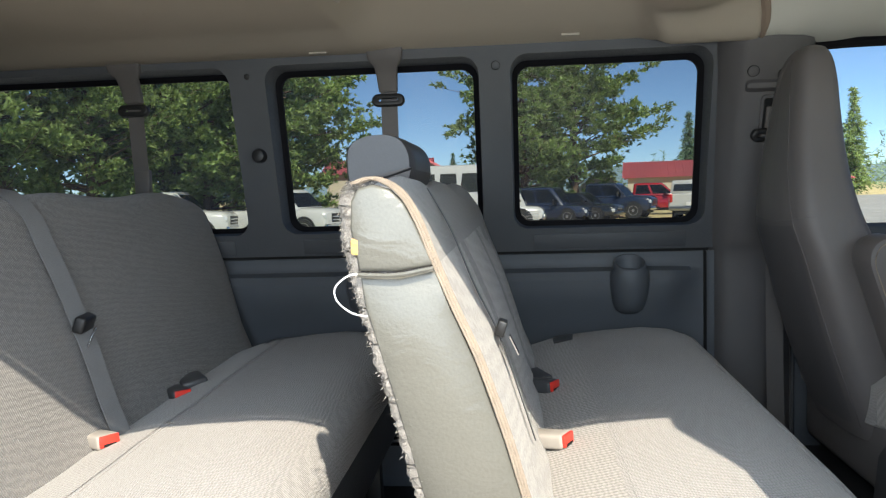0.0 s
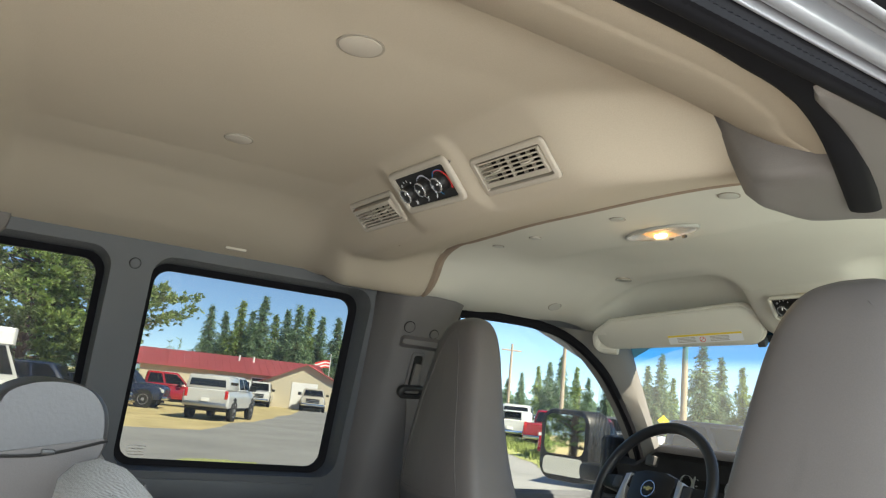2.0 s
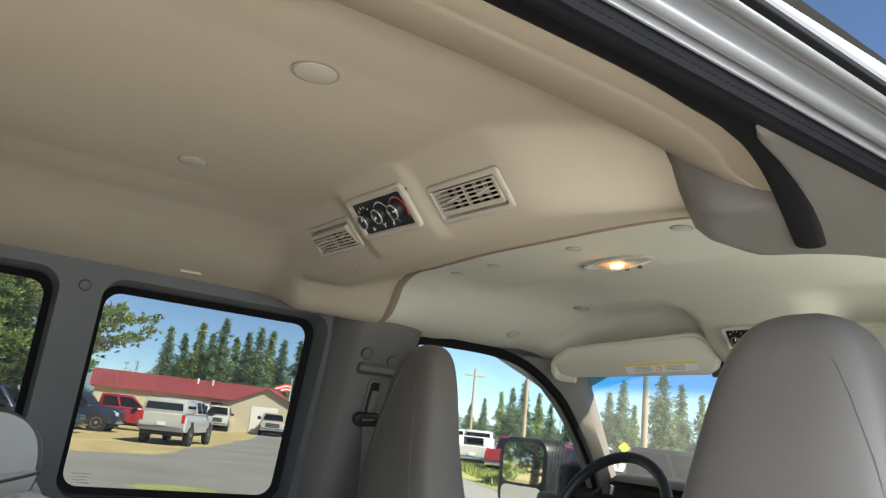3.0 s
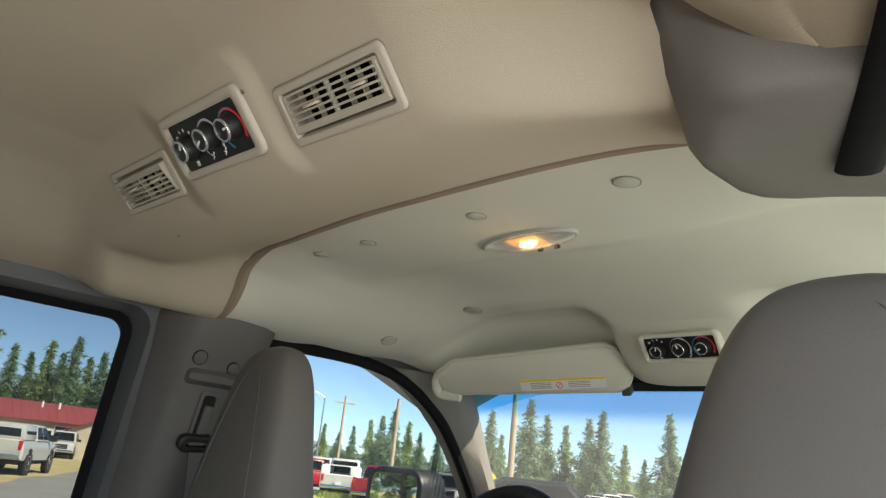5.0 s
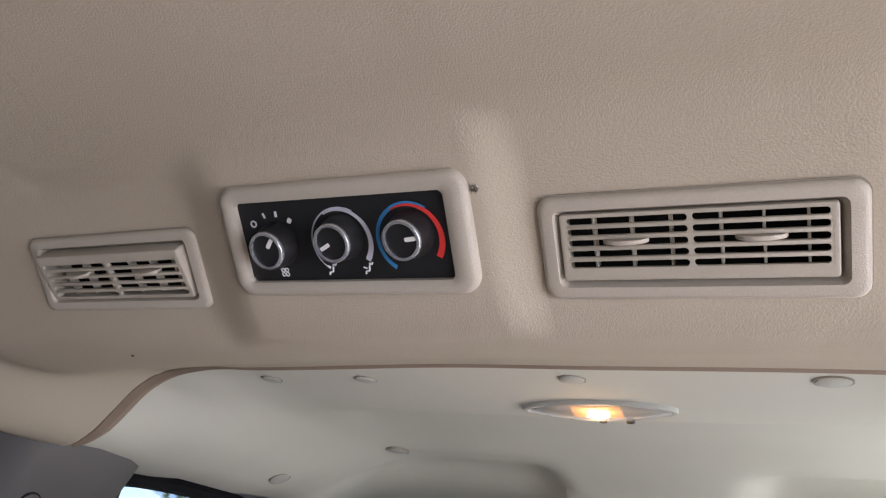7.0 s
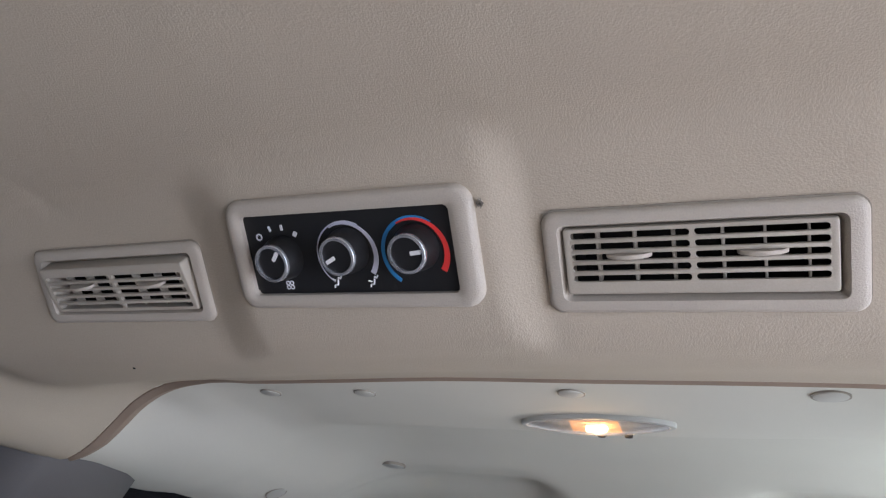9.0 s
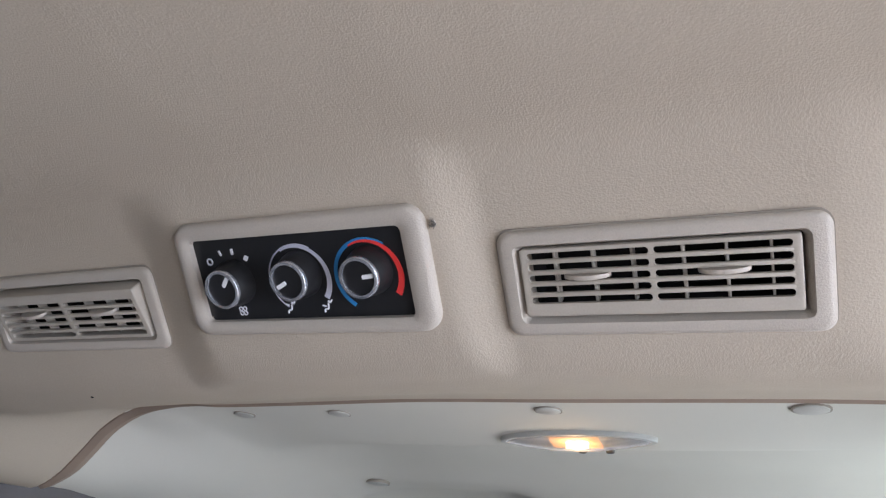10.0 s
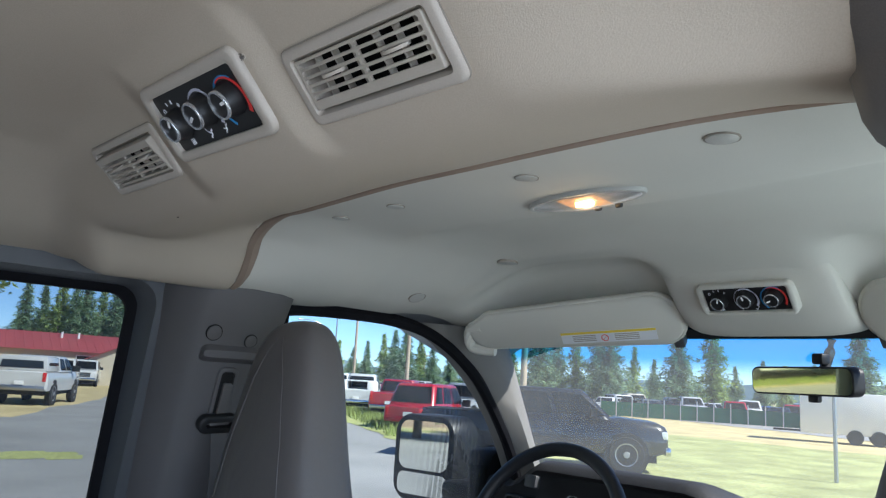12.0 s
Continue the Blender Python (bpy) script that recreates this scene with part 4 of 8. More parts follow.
        for k in range(3800):
            p = line[rnd.randrange(len(line))] + Vector((rnd.uniform(-0.008, 0.006), rnd.uniform(-0.012, 0.014), rnd.uniform(-0.004, 0.004)))
            d = Vector((rnd.uniform(-1.0, 0.25), rnd.uniform(-0.9, 0.3), rnd.uniform(-0.8, 0.8))).normalized() * rnd.uniform(0.0025, 0.008)
            s = d.cross(Vector((rnd.random(), rnd.random(), rnd.random()))).normalized() * 0.0007
            a, b, c = bm.verts.new(p - s), bm.verts.new(p + s), bm.verts.new(p + d)
            bm.faces.new((a, b, c))
        tagged(part("frayed_edge", bm, FRAY, t, "loose broken threads", 0), kind="stuff")
        bm = bmesh.new()
        box(bm, (x0 - 0.214, y0 - 0.008, 1.528), (x0 - 0.203, y0 + 0.002, 1.548), 0.003)
        part("foam", bm, FOAM, t, "torn yellow foam showing through")
        bm = bmesh.new()
        tube(bm, curve([(x0 - 0.200, y0 - 0.006, 1.506), (x0 - 0.216, y0 - 0.012, 1.505), (x0 - 0.232, y0 - 0.014, 1.492), (x0 - 0.230, y0 - 0.016, 1.476), (x0 - 0.214, y0 - 0.015, 1.462), (x0 - 0.196, y0 - 0.012, 1.457)], 8), 0.0011, 5)
        part("loose_thread", bm, PRINT_WHITE, t, "white loop of loose thread")
        # worn patch of backing along the top of the rear side
        bm = bmesh.new()
        for k in range(2600):
            y = y0 + abs(rnd.gauss(0, 0.10))
            z = rnd.uniform(1.40, 1.615)
            x = table(z, (1.40, -0.188), (1.47, -0.208), (1.563, -0.224), (1.597, -0.221), (1.618, -0.190))
            p = Vector((x0 + x, min(y, y1), z))
            d = Vector((rnd.uniform(-1.0, 0.2), rnd.uniform(-0.5, 0.5), rnd.uniform(-0.8, 0.8))).normalized() * rnd.uniform(0.002, 0.006)
            s = d.cross(Vector((rnd.random(), rnd.random(), rnd.random()))).normalized() * 0.0006
            bm.faces.new([bm.verts.new(q) for q in (p - s, p + s, p + d)])
        tagged(part("worn_fuzz", bm, FRAY, t, "worn fuzzy backing on the rear side", 0), kind="stuff")
    # cushion
    bm = bmesh.new()
    def cushion(u, y):
        k = (y - y0) / (y1 - y0)
        far = 1 - math.sqrt(max(0, 1 - (1 - min((1 - k) / 0.16, 1)) ** 2))
        near = 1 - math.sqrt(max(0, 1 - (1 - min(k / 0.03, 1)) ** 2))
        prof = [(-0.06, 1.105), (0.00, 1.128), (0.06, 1.148), (0.14, 1.164), (0.24, 1.176), (0.34, 1.182), (0.42, 1.178), (0.475, 1.160), (0.505, 1.128), (0.510, 1.09), (0.500, 1.05), (0.47, 1.025), (0.20, 1.03), (-0.06, 1.04)]
        i = u * (len(prof) - 1)
        a = min(int(i), len(prof) - 2)
        f = i - a
        x = prof[a][0] + (prof[a + 1][0] - prof[a][0]) * f
        z = prof[a][1] + (prof[a + 1][1] - prof[a][1]) * f
        x -= 0.10 * max(0.0, x - 0.06)
        z += 0.046 * k * ease((z - 1.05) / 0.06) - 0.05 * near * ease((z - 1.05) / 0.1) - 0.06 * far * ease((z - 1.05) / 0.1)
        x -= 0.045 * far * ease(x / 0.4) + 0.01 * near
        z += 0.003 * noise.noise(Vector((x * 7, y * 7, 1.3)))
        return (x0 + x, y, z)
    rings = []
    yy = [y0 + (y1 - y0) * v for v in (0, 0.004, 0.01, 0.02, 0.03)] + [y0 + (y1 - y0) * v for v in span(0.06, 1.0, 36)]
    for y in yy:
        rings.append([cushion(i / 26, y) for i in range(27)])
    loft(bm, rings)
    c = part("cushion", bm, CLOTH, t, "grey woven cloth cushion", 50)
    bm = bmesh.new()
    grid(bm, lambda u, y: Vector(cushion(u, y)) + Vector((-0.0004, 0, 0.0016)), span(0.035, 0.225, 8), span(y0 + 0.16, y1 - 0.045, 44))
    part("rear_insert", bm, LATTICE, c, "lattice woven band along the back of the cushion", 50)
    bm = bmesh.new()
    for u in (0.235, 0.52):
        tube(bm, [Vector(cushion(u, y)) + Vector((0, 0, 0.0002)) for y in span(y0 + 0.08, y1 - 0.07, 60)], 0.0011, 5)
    part("seam", bm, CLOTH, c, "stitched seam along the cushion")
    bm = bmesh.new()
    grid(bm, lambda u, y: Vector(cushion(u, y)) + Vector((0.0022, -0.001, 0.0006)), span(0.545, 0.83, 12), span(y0 - 0.0, y0 + 0.115, 10))
    part("front_corner", bm, VINYL, c, "pale vinyl corner of the cushion", 60)
    bm = bmesh.new()
    box(bm, (x0 - 0.05, y0 + 0.003, 0.98), (x0 + 0.450, y0 + 0.02, 1.115), 0.012)
    part("cushion_side", bm, VINYL, t, "pale vinyl side of the cushion")
    bm = bmesh.new()
    box(bm, (x0 + 0.450, y0 + 0.02, 0.96), (x0 + 0.461, y1 - 0.06, 1.075), 0.004)
    part("front_valance", bm, VINYL_CHAR, t, "charcoal vinyl front of the cushion")
    # frame and legs
    bm = bmesh.new()
    box(bm, (x0 - 0.04, y0 + 0.05, 0.955), (x0 + 0.43, y1 - 0.06, 1.03), 0.01)
    part("seat_frame", bm, BLACK, t, "black steel seat frame")
    for x in (x0 + 0.03, x0 + 0.40):
        for y in (y0 + 0.18, y1 - 0.25):
            bm = bmesh.new()
            box(bm, (x - 0.025, y - 0.02, FLOOR), (x + 0.025, y + 0.02, 0.96), 0.006, taper=(0.8, 1))
            box(bm, (x - 0.06, y - 0.03, FLOOR), (x + 0.06, y + 0.03, FLOOR + 0.02), 0.005)
            part("leg", bm, BLACK, t)
    return t


bench2 = bench("bench_seat", "grey cloth bench seat with frayed pale vinyl end panel", 0.0, 1.045, 2.375, True)
bench3 = bench("bench_seat", "grey cloth bench seat of the row behind", -0.815, 1.02, 2.36, False)

# flip headrest on the second row
t = thing("headrest", "grey vinyl headrest on top of the bench backrest", "headrest", (-0.23, 1.46, 1.60))
def headrest_block(x, y0, y1):
    rings = []
    for k in span(0, 1, 30):
        y = y0 + (y1 - y0) * k
        g = 1 - 0.14 * ((2 * k - 1) ** 10)
        prof = [(-0.054, 1.616), (-0.057, 1.645), (-0.055, 1.668), (-0.046, 1.681), (-0.022, 1.690), (0.010, 1.692), (0.034, 1.686), (0.049, 1.672), (0.055, 1.655), (0.056, 1.636)]
        fine = [(p.x, p.y) for p in curve([(p, q, 0) for p, q in prof], 4)]
        rings.append([(x + a * g, y, 1.63 + (b - 1.63) * (0.90 + 0.10 * g)) for a, b in fine])
    return rings
bm = bmesh.new()
loft(bm, headrest_block(-0.233, 1.345, 1.60))
part("cap", bm, HEADREST, t, "smooth grey vinyl cap")
bm = bmesh.new()
rings = []
for k in span(0, 1, 30):
    y = 1.343 + 0.260 * k
    g = 1 - 0.10 * ((2 * k - 1) ** 10)
    rings.append([(-0.233 + p.x * g, y, p.y) for p in curve([(a, b, 0) for a, b in ((-0.051, 1.621), (-0.055, 1.610), (-0.050, 1.590), (-0.022, 1.570), (0.00, 1.568), (0.04, 1.60), (0.054, 1.628), (0.055, 1.640))], 4)])
loft(bm, rings)
SHELL = mat("taupe_shell_plastic", (0.075, 0.068, 0.067), 0.55, spec=0.3, var=0.08, scale=6, fine=0.06, fine_scale=700, bump=0.14)
part("shell", bm, SHELL, t, "taupe plastic shell below the cap")
bm = bmesh.new()
tube(bm, curve([(-0.286, 1.343, 1.618), (-0.235, 1.341, 1.622), (-0.180, 1.343, 1.638)], 6), 0.0016, 5)
box(bm, (-0.238, 1.339, 1.622), (-0.226, 1.345, 1.627), 0.001)
part("hinge_line", bm, BLACK, t)
t = thing("headrest", "dark rounded headrest above the bench behind", "headrest", (-1.62, 1.62, 1.55))
bm = bmesh.new()
loft(bm, [[(x - 1.30, y, z) for x, y, z in r] for r in headrest_block(-0.233, 1.55, 1.80)])
part("cap", bm, SHELL, t)
for y in (1.62, 1.73):
    bm = bmesh.new()
    tube(bm, [(-1.535, y, 1.20), (-1.535, y, 1.63)], 0.010, 8)
    part("post", bm, STEEL, t)


def bucket(s, name, label, group, with_arm, dx, dz, k):
    """High-back front seat with integrated headrest."""
    yc = YC + (0.498 if s > 0 else -0.525)
    t = thing(name, label, "car seat", (0.75, yc, FLOOR), group)
    bm = bmesh.new()
    # rows up the back: z, rear x, front x, half width
    rows = [(1.03, 0.715, 0.90, 0.205), (1.10, 0.690, 0.88, 0.22), (1.20, 0.655, 0.85, 0.228), (1.32, 0.620, 0.81, 0.228), (1.44, 0.590, 0.77, 0.218), (1.50, 0.572, 0.745, 0.208), (1.54, 0.570, 0.73, 0.200), (1.60, 0.572, 0.715, 0.184), (1.68, 0.58, 0.705, 0.160), (1.76, 0.592, 0.70, 0.138),
            (1.82, 0.602, 0.698, 0.120), (1.86, 0.61, 0.695, 0.102), (1.885, 0.62, 0.69, 0.084), (1.902, 0.632, 0.682, 0.060), (1.910, 0.645, 0.672, 0.030)]
    rows = [(z + dz * ease((z - 1.2) / 0.5), a + dx, b + dx, h * k) for z, a, b, h in rows]
    ends = curve([(q[0], q[1], q[2]) for q in rows], 4)
    sides = curve([(q[0], q[3], 0) for q in rows], 4)
    rows = [(p.x, p.y, p.z, max(q.y, 0.004)) for p, q in zip(ends, sides)]
    rings = []
    for z, xr, xf, h in rows:
        ring = []
        xm, hx = (xr + xf) / 2, (xf - xr) / 2
        for i in range(40):
            a = 2 * math.pi * i / 40
            ca, sa = math.cos(a), math.sin(a)
            e = 0.50
            ring.append((xm + hx * math.copysign(abs(ca) ** e, ca), yc + h * math.copysign(abs(sa) ** 0.62, sa), z))
        rings.append(ring)
    loft(bm, rings)
    back = part("backrest", bm, VINYL_DARK, t, "taupe vinyl high backrest with built-in headrest", 60)
    def on_back(z, f, out=0.0004):
        """A point of the rear surface at height z, f of the half width to the side."""
        xr, xf, h = (table(z, *[(q[0], q[k]) for q in rows]) for k in (1, 2, 3))
        sa = abs(f) ** (1 / 0.62)
        return Vector(((xr + xf) / 2 - (xf - xr) / 2 * math.sqrt(math.sqrt(max(0.0, 1 - sa * sa))) - out, yc + h * f, z))
    for q in ((-1, 1) if with_arm else (-1,)):
        bm = bmesh.new()
        run = [on_back(z, q * table(z, (1.1, 0.80), (1.5, 0.74), (1.72, 0.62), (1.83, 0.42), (1.89 + dz, 0.06)) if with_arm else q * table(z, (1.1, 0.93), (1.72, 0.90), (1.78, 0.80), (1.82, 0.72), (1.845, 0.60), (1.862, 0.40))) for z in span(1.06, 1.88 + dz, 26)]
        tube(bm, run, 0.0010, 6)
        part("seam", bm, VINYL_DARK, back, "stitched seam down the seat back")
    bm = bmesh.new()
    tube(bm, [on_back(1.512 + dz * 0.8 + 0.012 * f * f, f) for f in span(-0.985, 0.985, 40)], 0.0011, 6)
    part("cross_seam", bm, VINYL_DARK, back, "stitched seam across the seat back")
    bm = bmesh.new()
    grid(bm, lambda f, z: on_back(z + 0.010 * f * f, f, 0.0016), span(-0.70 if with_arm else -0.90, 0.92, 26), span(1.06, 1.500 + dz * 0.8, 18))
    part("back_panel", bm, mat("charcoal_taupe_vinyl_" + name, (0.092, 0.086, 0.087), 0.5, var=0.08, scale=5, fine=0.06, fine_scale=700, bump=0.14), back, "darker charcoal vinyl lower back panel", 60)
    if not with_arm:
        bm = bmesh.new()
        tube(bm, curve([(0.585 + dx, yc + 0.012, 1.492), (0.555 + dx, yc + 0.008, 1.486), (0.545 + dx, yc - 0.02, 1.480), (0.543 + dx, yc - 0.09, 1.462), (0.547 + dx, yc - 0.155, 1.447), (0.560 + dx, yc - 0.168, 1.444), (0.60 + dx, yc - 0.170, 1.444)], 6), 0.015, 8)
        part("grab_handle", bm, VINYL_CHAR, back, "charcoal plastic grab handle")
    bm = bmesh.new()
    rings = []
    for x, z0, z1, h in ((0.72, 1.00, 1.09, 0.215), (0.76, 0.985, 1.12, 0.235), (0.90, 0.98, 1.14, 0.245), (1.05, 0.98, 1.15, 0.25), (1.18, 0.985, 1.145, 0.245), (1.23, 1.0, 1.12, 0.225)):
        rings.append([(x, yc + a * h, (z0 + z1) / 2 + 0.075 + b * (z1 - z0) / 2 + (0.02 * (1 - abs(a)) if b > 0 else 0)) for a, b in rrect(2, 2, 0.35, 5)])
    loft(bm, rings)
    part("cushion", bm, CLOTH, t, "grey cloth seat cushion", 60)
    bm = bmesh.new()
    box(bm, (0.735, yc - 0.235, 0.92), (1.20, yc + 0.235, 1.100), 0.03, 3)
    part("seat_skirt", bm, VINYL_DARK, t, "taupe plastic seat skirt")
    bm = bmesh.new()
    box(bm, (0.66, yc - 0.20, FLOOR), (1.12, yc + 0.20, 0.91), 0.02)
    part("pedestal", bm, BLACK, t, "black steel seat pedestal")
    if with_arm:
        bm = bmesh.new()
        m = face_frame((0.762, yc - s * 0.205, 1.338), (0.36, 0, -0.93), (0, -s, 0))
        pad = [(p, q * (0.80 + 0.9 * (p + 0.16))) for p, q in rrect(0.315, 0.112, 0.05, 7)]
        slab(bm, pad, m, -0.01, 0.068, 0.02)
        a = part("armrest", bm, VINYL_DARK, t, "folded taupe vinyl armrest with pale stitching")
        bm = bmesh.new()
        tube(bm, [m @ Vector((p * 0.91, q * 0.78, 0.0665)) for p, q in pad + [pad[0]]], 0.0011, 5)
        part("stitching", bm, CORD, a)
        bm = bmesh.new()
        stalk = [Vector((0.80 + 0.16 * k / 24, yc - s * 0.262, 1.078 + 0.088 * k / 24)) for k in range(25)]
        tube(bm, stalk, [0.024 if k < 8 else (0.024 if k % 3 else 0.018) if k < 16 else 0.017 for k in range(25)], 10, flat=0.8)
        part("buckle_stalk", bm, VINYL_CHAR, t, "charcoal ribbed rubber buckle stalk")
        bm = bmesh.new()
        box(bm, (-0.03, -0.012, -0.022), (0.045, 0.012, 0.022), 0.006, 3, pose(0.965, yc - s * 0.262, 1.170, 0, -30, 0))
        part("buckle", bm, BUCKLE_DARK, t, "charcoal seat belt buckle")
        bm = bmesh.new()
        slab(bm, [(-0.17, -0.10), (-0.16, -0.01), (-0.13, 0.035), (-0.09, 0.045), (-0.05, 0.025), (0.02, 0.005), (0.16, 0.012), (0.17, -0.01), (0.14, -0.10)], face_frame((0.88, yc - s * 0.235, 1.035), (1, 0, 0), (0, -s, 0)), -0.01, 0.045, 0.016)
        part("recliner_cover", bm, VINYL_CHAR, t, "charcoal plastic seat mechanism cover")
    return t


bucket(1, "driver_seat", "taupe vinyl high-back driver seat with folded armrest", "front seats", True, 0.0, 0.0, 0.84)
bucket(-1, "passenger_seat", "taupe vinyl high-back passenger seat with rear grab handle", "front seats", False, -0.125, -0.022, 0.84)

# engine cover between the front seats
t = thing("engine_cover", "charcoal plastic engine cover between the front seats", "engine cover", (1.3, YC, FLOOR))
bm = bmesh.new()
box(bm, (1.02, YC - 0.24, FLOOR), (1.95, YC + 0.24, 1.12), 0.05, 3, taper=(0.92, 0.8), shift=(0.04, 0))
part("cover", bm, TRIM_LOW, t)
bm = bmesh.new()
box(bm, (1.10, YC - 0.14, 1.118), (1.42, YC + 0.14, 1.15), 0.012)
part("tray", bm, BLACK, t)


# ---- buckles and belts ----
def buckle(x, y, z, turn, tilt, body, label, stalk):
    t = thing("belt_buckle", label, "seat belt buckle", (x, y, z), "belt buckles")
    m = pose(x, y, z, 0, tilt, turn)
    bm = bmesh.new()
    box(bm, (-0.045, -0.021, -0.012), (0.030, 0.021, 0.014), 0.006, 3, m, )
    b = part("body", bm, body, t)
    bm = bmesh.new()
    box(bm, (0.0285, -0.018, -0.008), (0.0345, 0.018, 0.013), 0.002, 2, m)
    part("button", bm, RED, b, "red release button")
    bm = bmesh.new()
    box(bm, (0.0335, -0.012, -0.007), (0.0350, 0.012, -0.002), 0.0, 1, m)
    part("slot", bm, VOID, b)
    bm = bmesh.new()
    tube(bm, curve([m @ Vector(p) for p in stalk], 6), 0.011, 8, flat=0.35)
    part("stalk", bm, BUCKLE_DARK, t)


buckle(0.030, 1.465, 1.168, -28, -6, BUCKLE, "pale grey seat belt buckle with red button on the cushion", [(-0.04, 0, 0), (-0.07, 0, -0.006), (-0.10, 0.0, -0.03)])
buckle(0.025, 1.80, 1.176, -30, -4, BUCKLE_DARK, "charcoal seat belt buckle with red button on the cushion", [(-0.04, 0, 0), (-0.07, 0, -0.004), (-0.10, 0.0, -0.02)])
buckle(-0.785, 1.46, 1.166, -35, -6, BUCKLE, "pale grey seat belt buckle with red button on the rear bench", [(-0.04, 0, 0), (-0.07, 0, -0.006), (-0.10, 0.0, -0.03)])
buckle(-0.785, 1.775, 1.168, -45, -2, BUCKLE_DARK, "charcoal seat belt buckle with red button on the rear bench", [(-0.04, 0, 0), (-0.07, 0.0, -0.006), (-0.10, 0.0, -0.02)])
for x, y, turn in ((0.01, 1.87, 20), (-0.79, 1.86, 35), (0.10, 2.22, 0), (-0.70, 2.22, 0)):
    t = thing("belt_latch", "charcoal lap belt latch lying on the cushion", "seat belt latch", (x, y, 1.165), "belt latches")
    bm = bmesh.new()
    box(bm, (-0.03, -0.045, -0.006), (0.03, 0.045, 0.016), 0.008, 3, pose(x, y, 1.172 + (0.012 if y > 2.1 else 0), 0, -8, turn))
    part("cover", bm, BUCKLE_DARK, t)

# belt lying over the third row
t = thing("shoulder_belt", "grey webbing shoulder belt hanging over the rear bench", "seat belt", (-0.95, 1.48, 1.62))
path = curve([(-1.25, 1.545, 1.655), (-1.12, 1.543, 1.645), (-1.04, 1.541, 1.632), (-0.985, 1.540, 1.619), (-0.943, 1.538, 1.577), (-0.918, 1.533, 1.526), (-0.889, 1.527, 1.47), (-0.861, 1.525, 1.40), (-0.831, 1.526, 1.31), (-0.803, 1.524, 1.22), (-0.775, 1.520, 1.152)], 6)
bm = bmesh.new()
strap(bm, path, (0.15, 1, 0.1), 0.046)
part("webbing", bm, WEB, t)
bm = bmesh.new()
box(bm, (-0.010, -0.032, -0.016), (0.012, 0.032, 0.016), 0.006, 3, pose(-0.846, 1.528, 1.372, 0, 20, 12))
part("tongue_cover", bm, BLACK, t)
bm = bmesh.new()
box(bm, (-0.0015, -0.012, -0.042), (0.0015, 0.012, 0.0), 0.001, 1, pose(-0.832, 1.545, 1.358, -25, 22, 20))
part("tongue", bm, CHROME, t, "bright steel belt tongue")

# strap and tongue on the front face of the second row
t = thing("lap_belt", "narrow dark strap with steel tongue against the bench backrest", "seat belt", (-0.08, 1.3, 1.45))
bm = bmesh.new()
strap(bm, curve([(-0.150, 1.28, 1.606), (-0.118, 1.285, 1.545), (-0.085, 1.29, 1.46), (-0.055, 1.295, 1.395), (-0.03, 1.30, 1.32), (0.0, 1.31, 1.22)], 6), (0, 1, 0), 0.012)
part("webbing", bm, VINYL_CHAR, t)
bm = bmesh.new()
box(bm, (-0.004, -0.016, -0.012), (0.010, 0.016, 0.012), 0.003, 2, pose(-0.050, 1.285, 1.398, 0, 20, 0))
part("tongue_cover", bm, BLACK, t)
bm = bmesh.new()
box(bm, (0, -0.010, -0.03), (0.002, 0.010, 0.0), 0.0, 1, pose(-0.036, 1.283, 1.385, 0, -25, 0))
part("tongue", bm, CHROME, t)


def wall_belt(x):
    """Hanging shoulder belt with its cover and guide at a side window."""
    t = thing("window_belt", "taupe shoulder belt hanging in front of the side window", "seat belt", (x, 2.33, 1.42), "window belts")
    bm = bmesh.new()
    rings = []
    for z, w, d in ((2.015, 0.052, 2.262), (1.99, 0.050, 2.268), (1.972, 0.046, 2.276), (1.955, 0.032, 2.290), (1.93, 0.029, 2.306), (1.89, 0.026, 2.322)):
        rings.append([(x + a * w, d + b * 0.010, z) for a, b in rrect(2, 2, 0.4, 4)])
    loft(bm, rings)
    part("upper_cover", bm, WEB_DARK, t, "flared plastic belt cover")
    bm = bmesh.new()
    ring = [(a, b) for a, b in rrect(0.092, 0.034, 0.0165, 7)]
    m = face_frame((x, 2.318, 1.866), (1, 0, 0), (0, -1, 0.1))
    frame_plate(bm, ring, rrect(0.056, 0.010, 0.0048, 7), m, -0.006, 0.012, 0.004)
    part("guide", bm, BLACK, t, "black belt guide loop")
    bm = bmesh.new()
    strap(bm, curve([(x, 2.325, 1.90), (x, 2.330, 1.80), (x - 0.004, 2.352, 1.66), (x - 0.004, 2.378, 1.50), (x - 0.002, 2.396, 1.42)], 6), (1, 0, 0), 0.047)
    part("webbing", bm, WEB_DARK, t)
    bm = bmesh.new()
    box(bm, (x - 0.027, 2.345, 1.615), (x + 0.021, 2.366, 1.695), 0.006, 3)
    part("tongue_cover", bm, WEB_DARK, t)
    bm = bmesh.new()
    box(bm, (x - 0.013, 2.354, 1.592), (x + 0.006, 2.358, 1.617), 0.001)
    box(bm, (x - 0.013, 2.354, 1.588), (x - 0.006, 2.358, 1.60), 0.001)
    part("tongue", bm, CHROME, t, "bright steel belt tongue")
    bm = bmesh.new()
    box(bm, (x - 0.035, 2.396, 1.425), (x + 0.055, 2.410, 1.500), 0.006)
    part("lower_anchor", bm, TRIM, t)


wall_belt(-0.375)
wall_belt(-1.13)

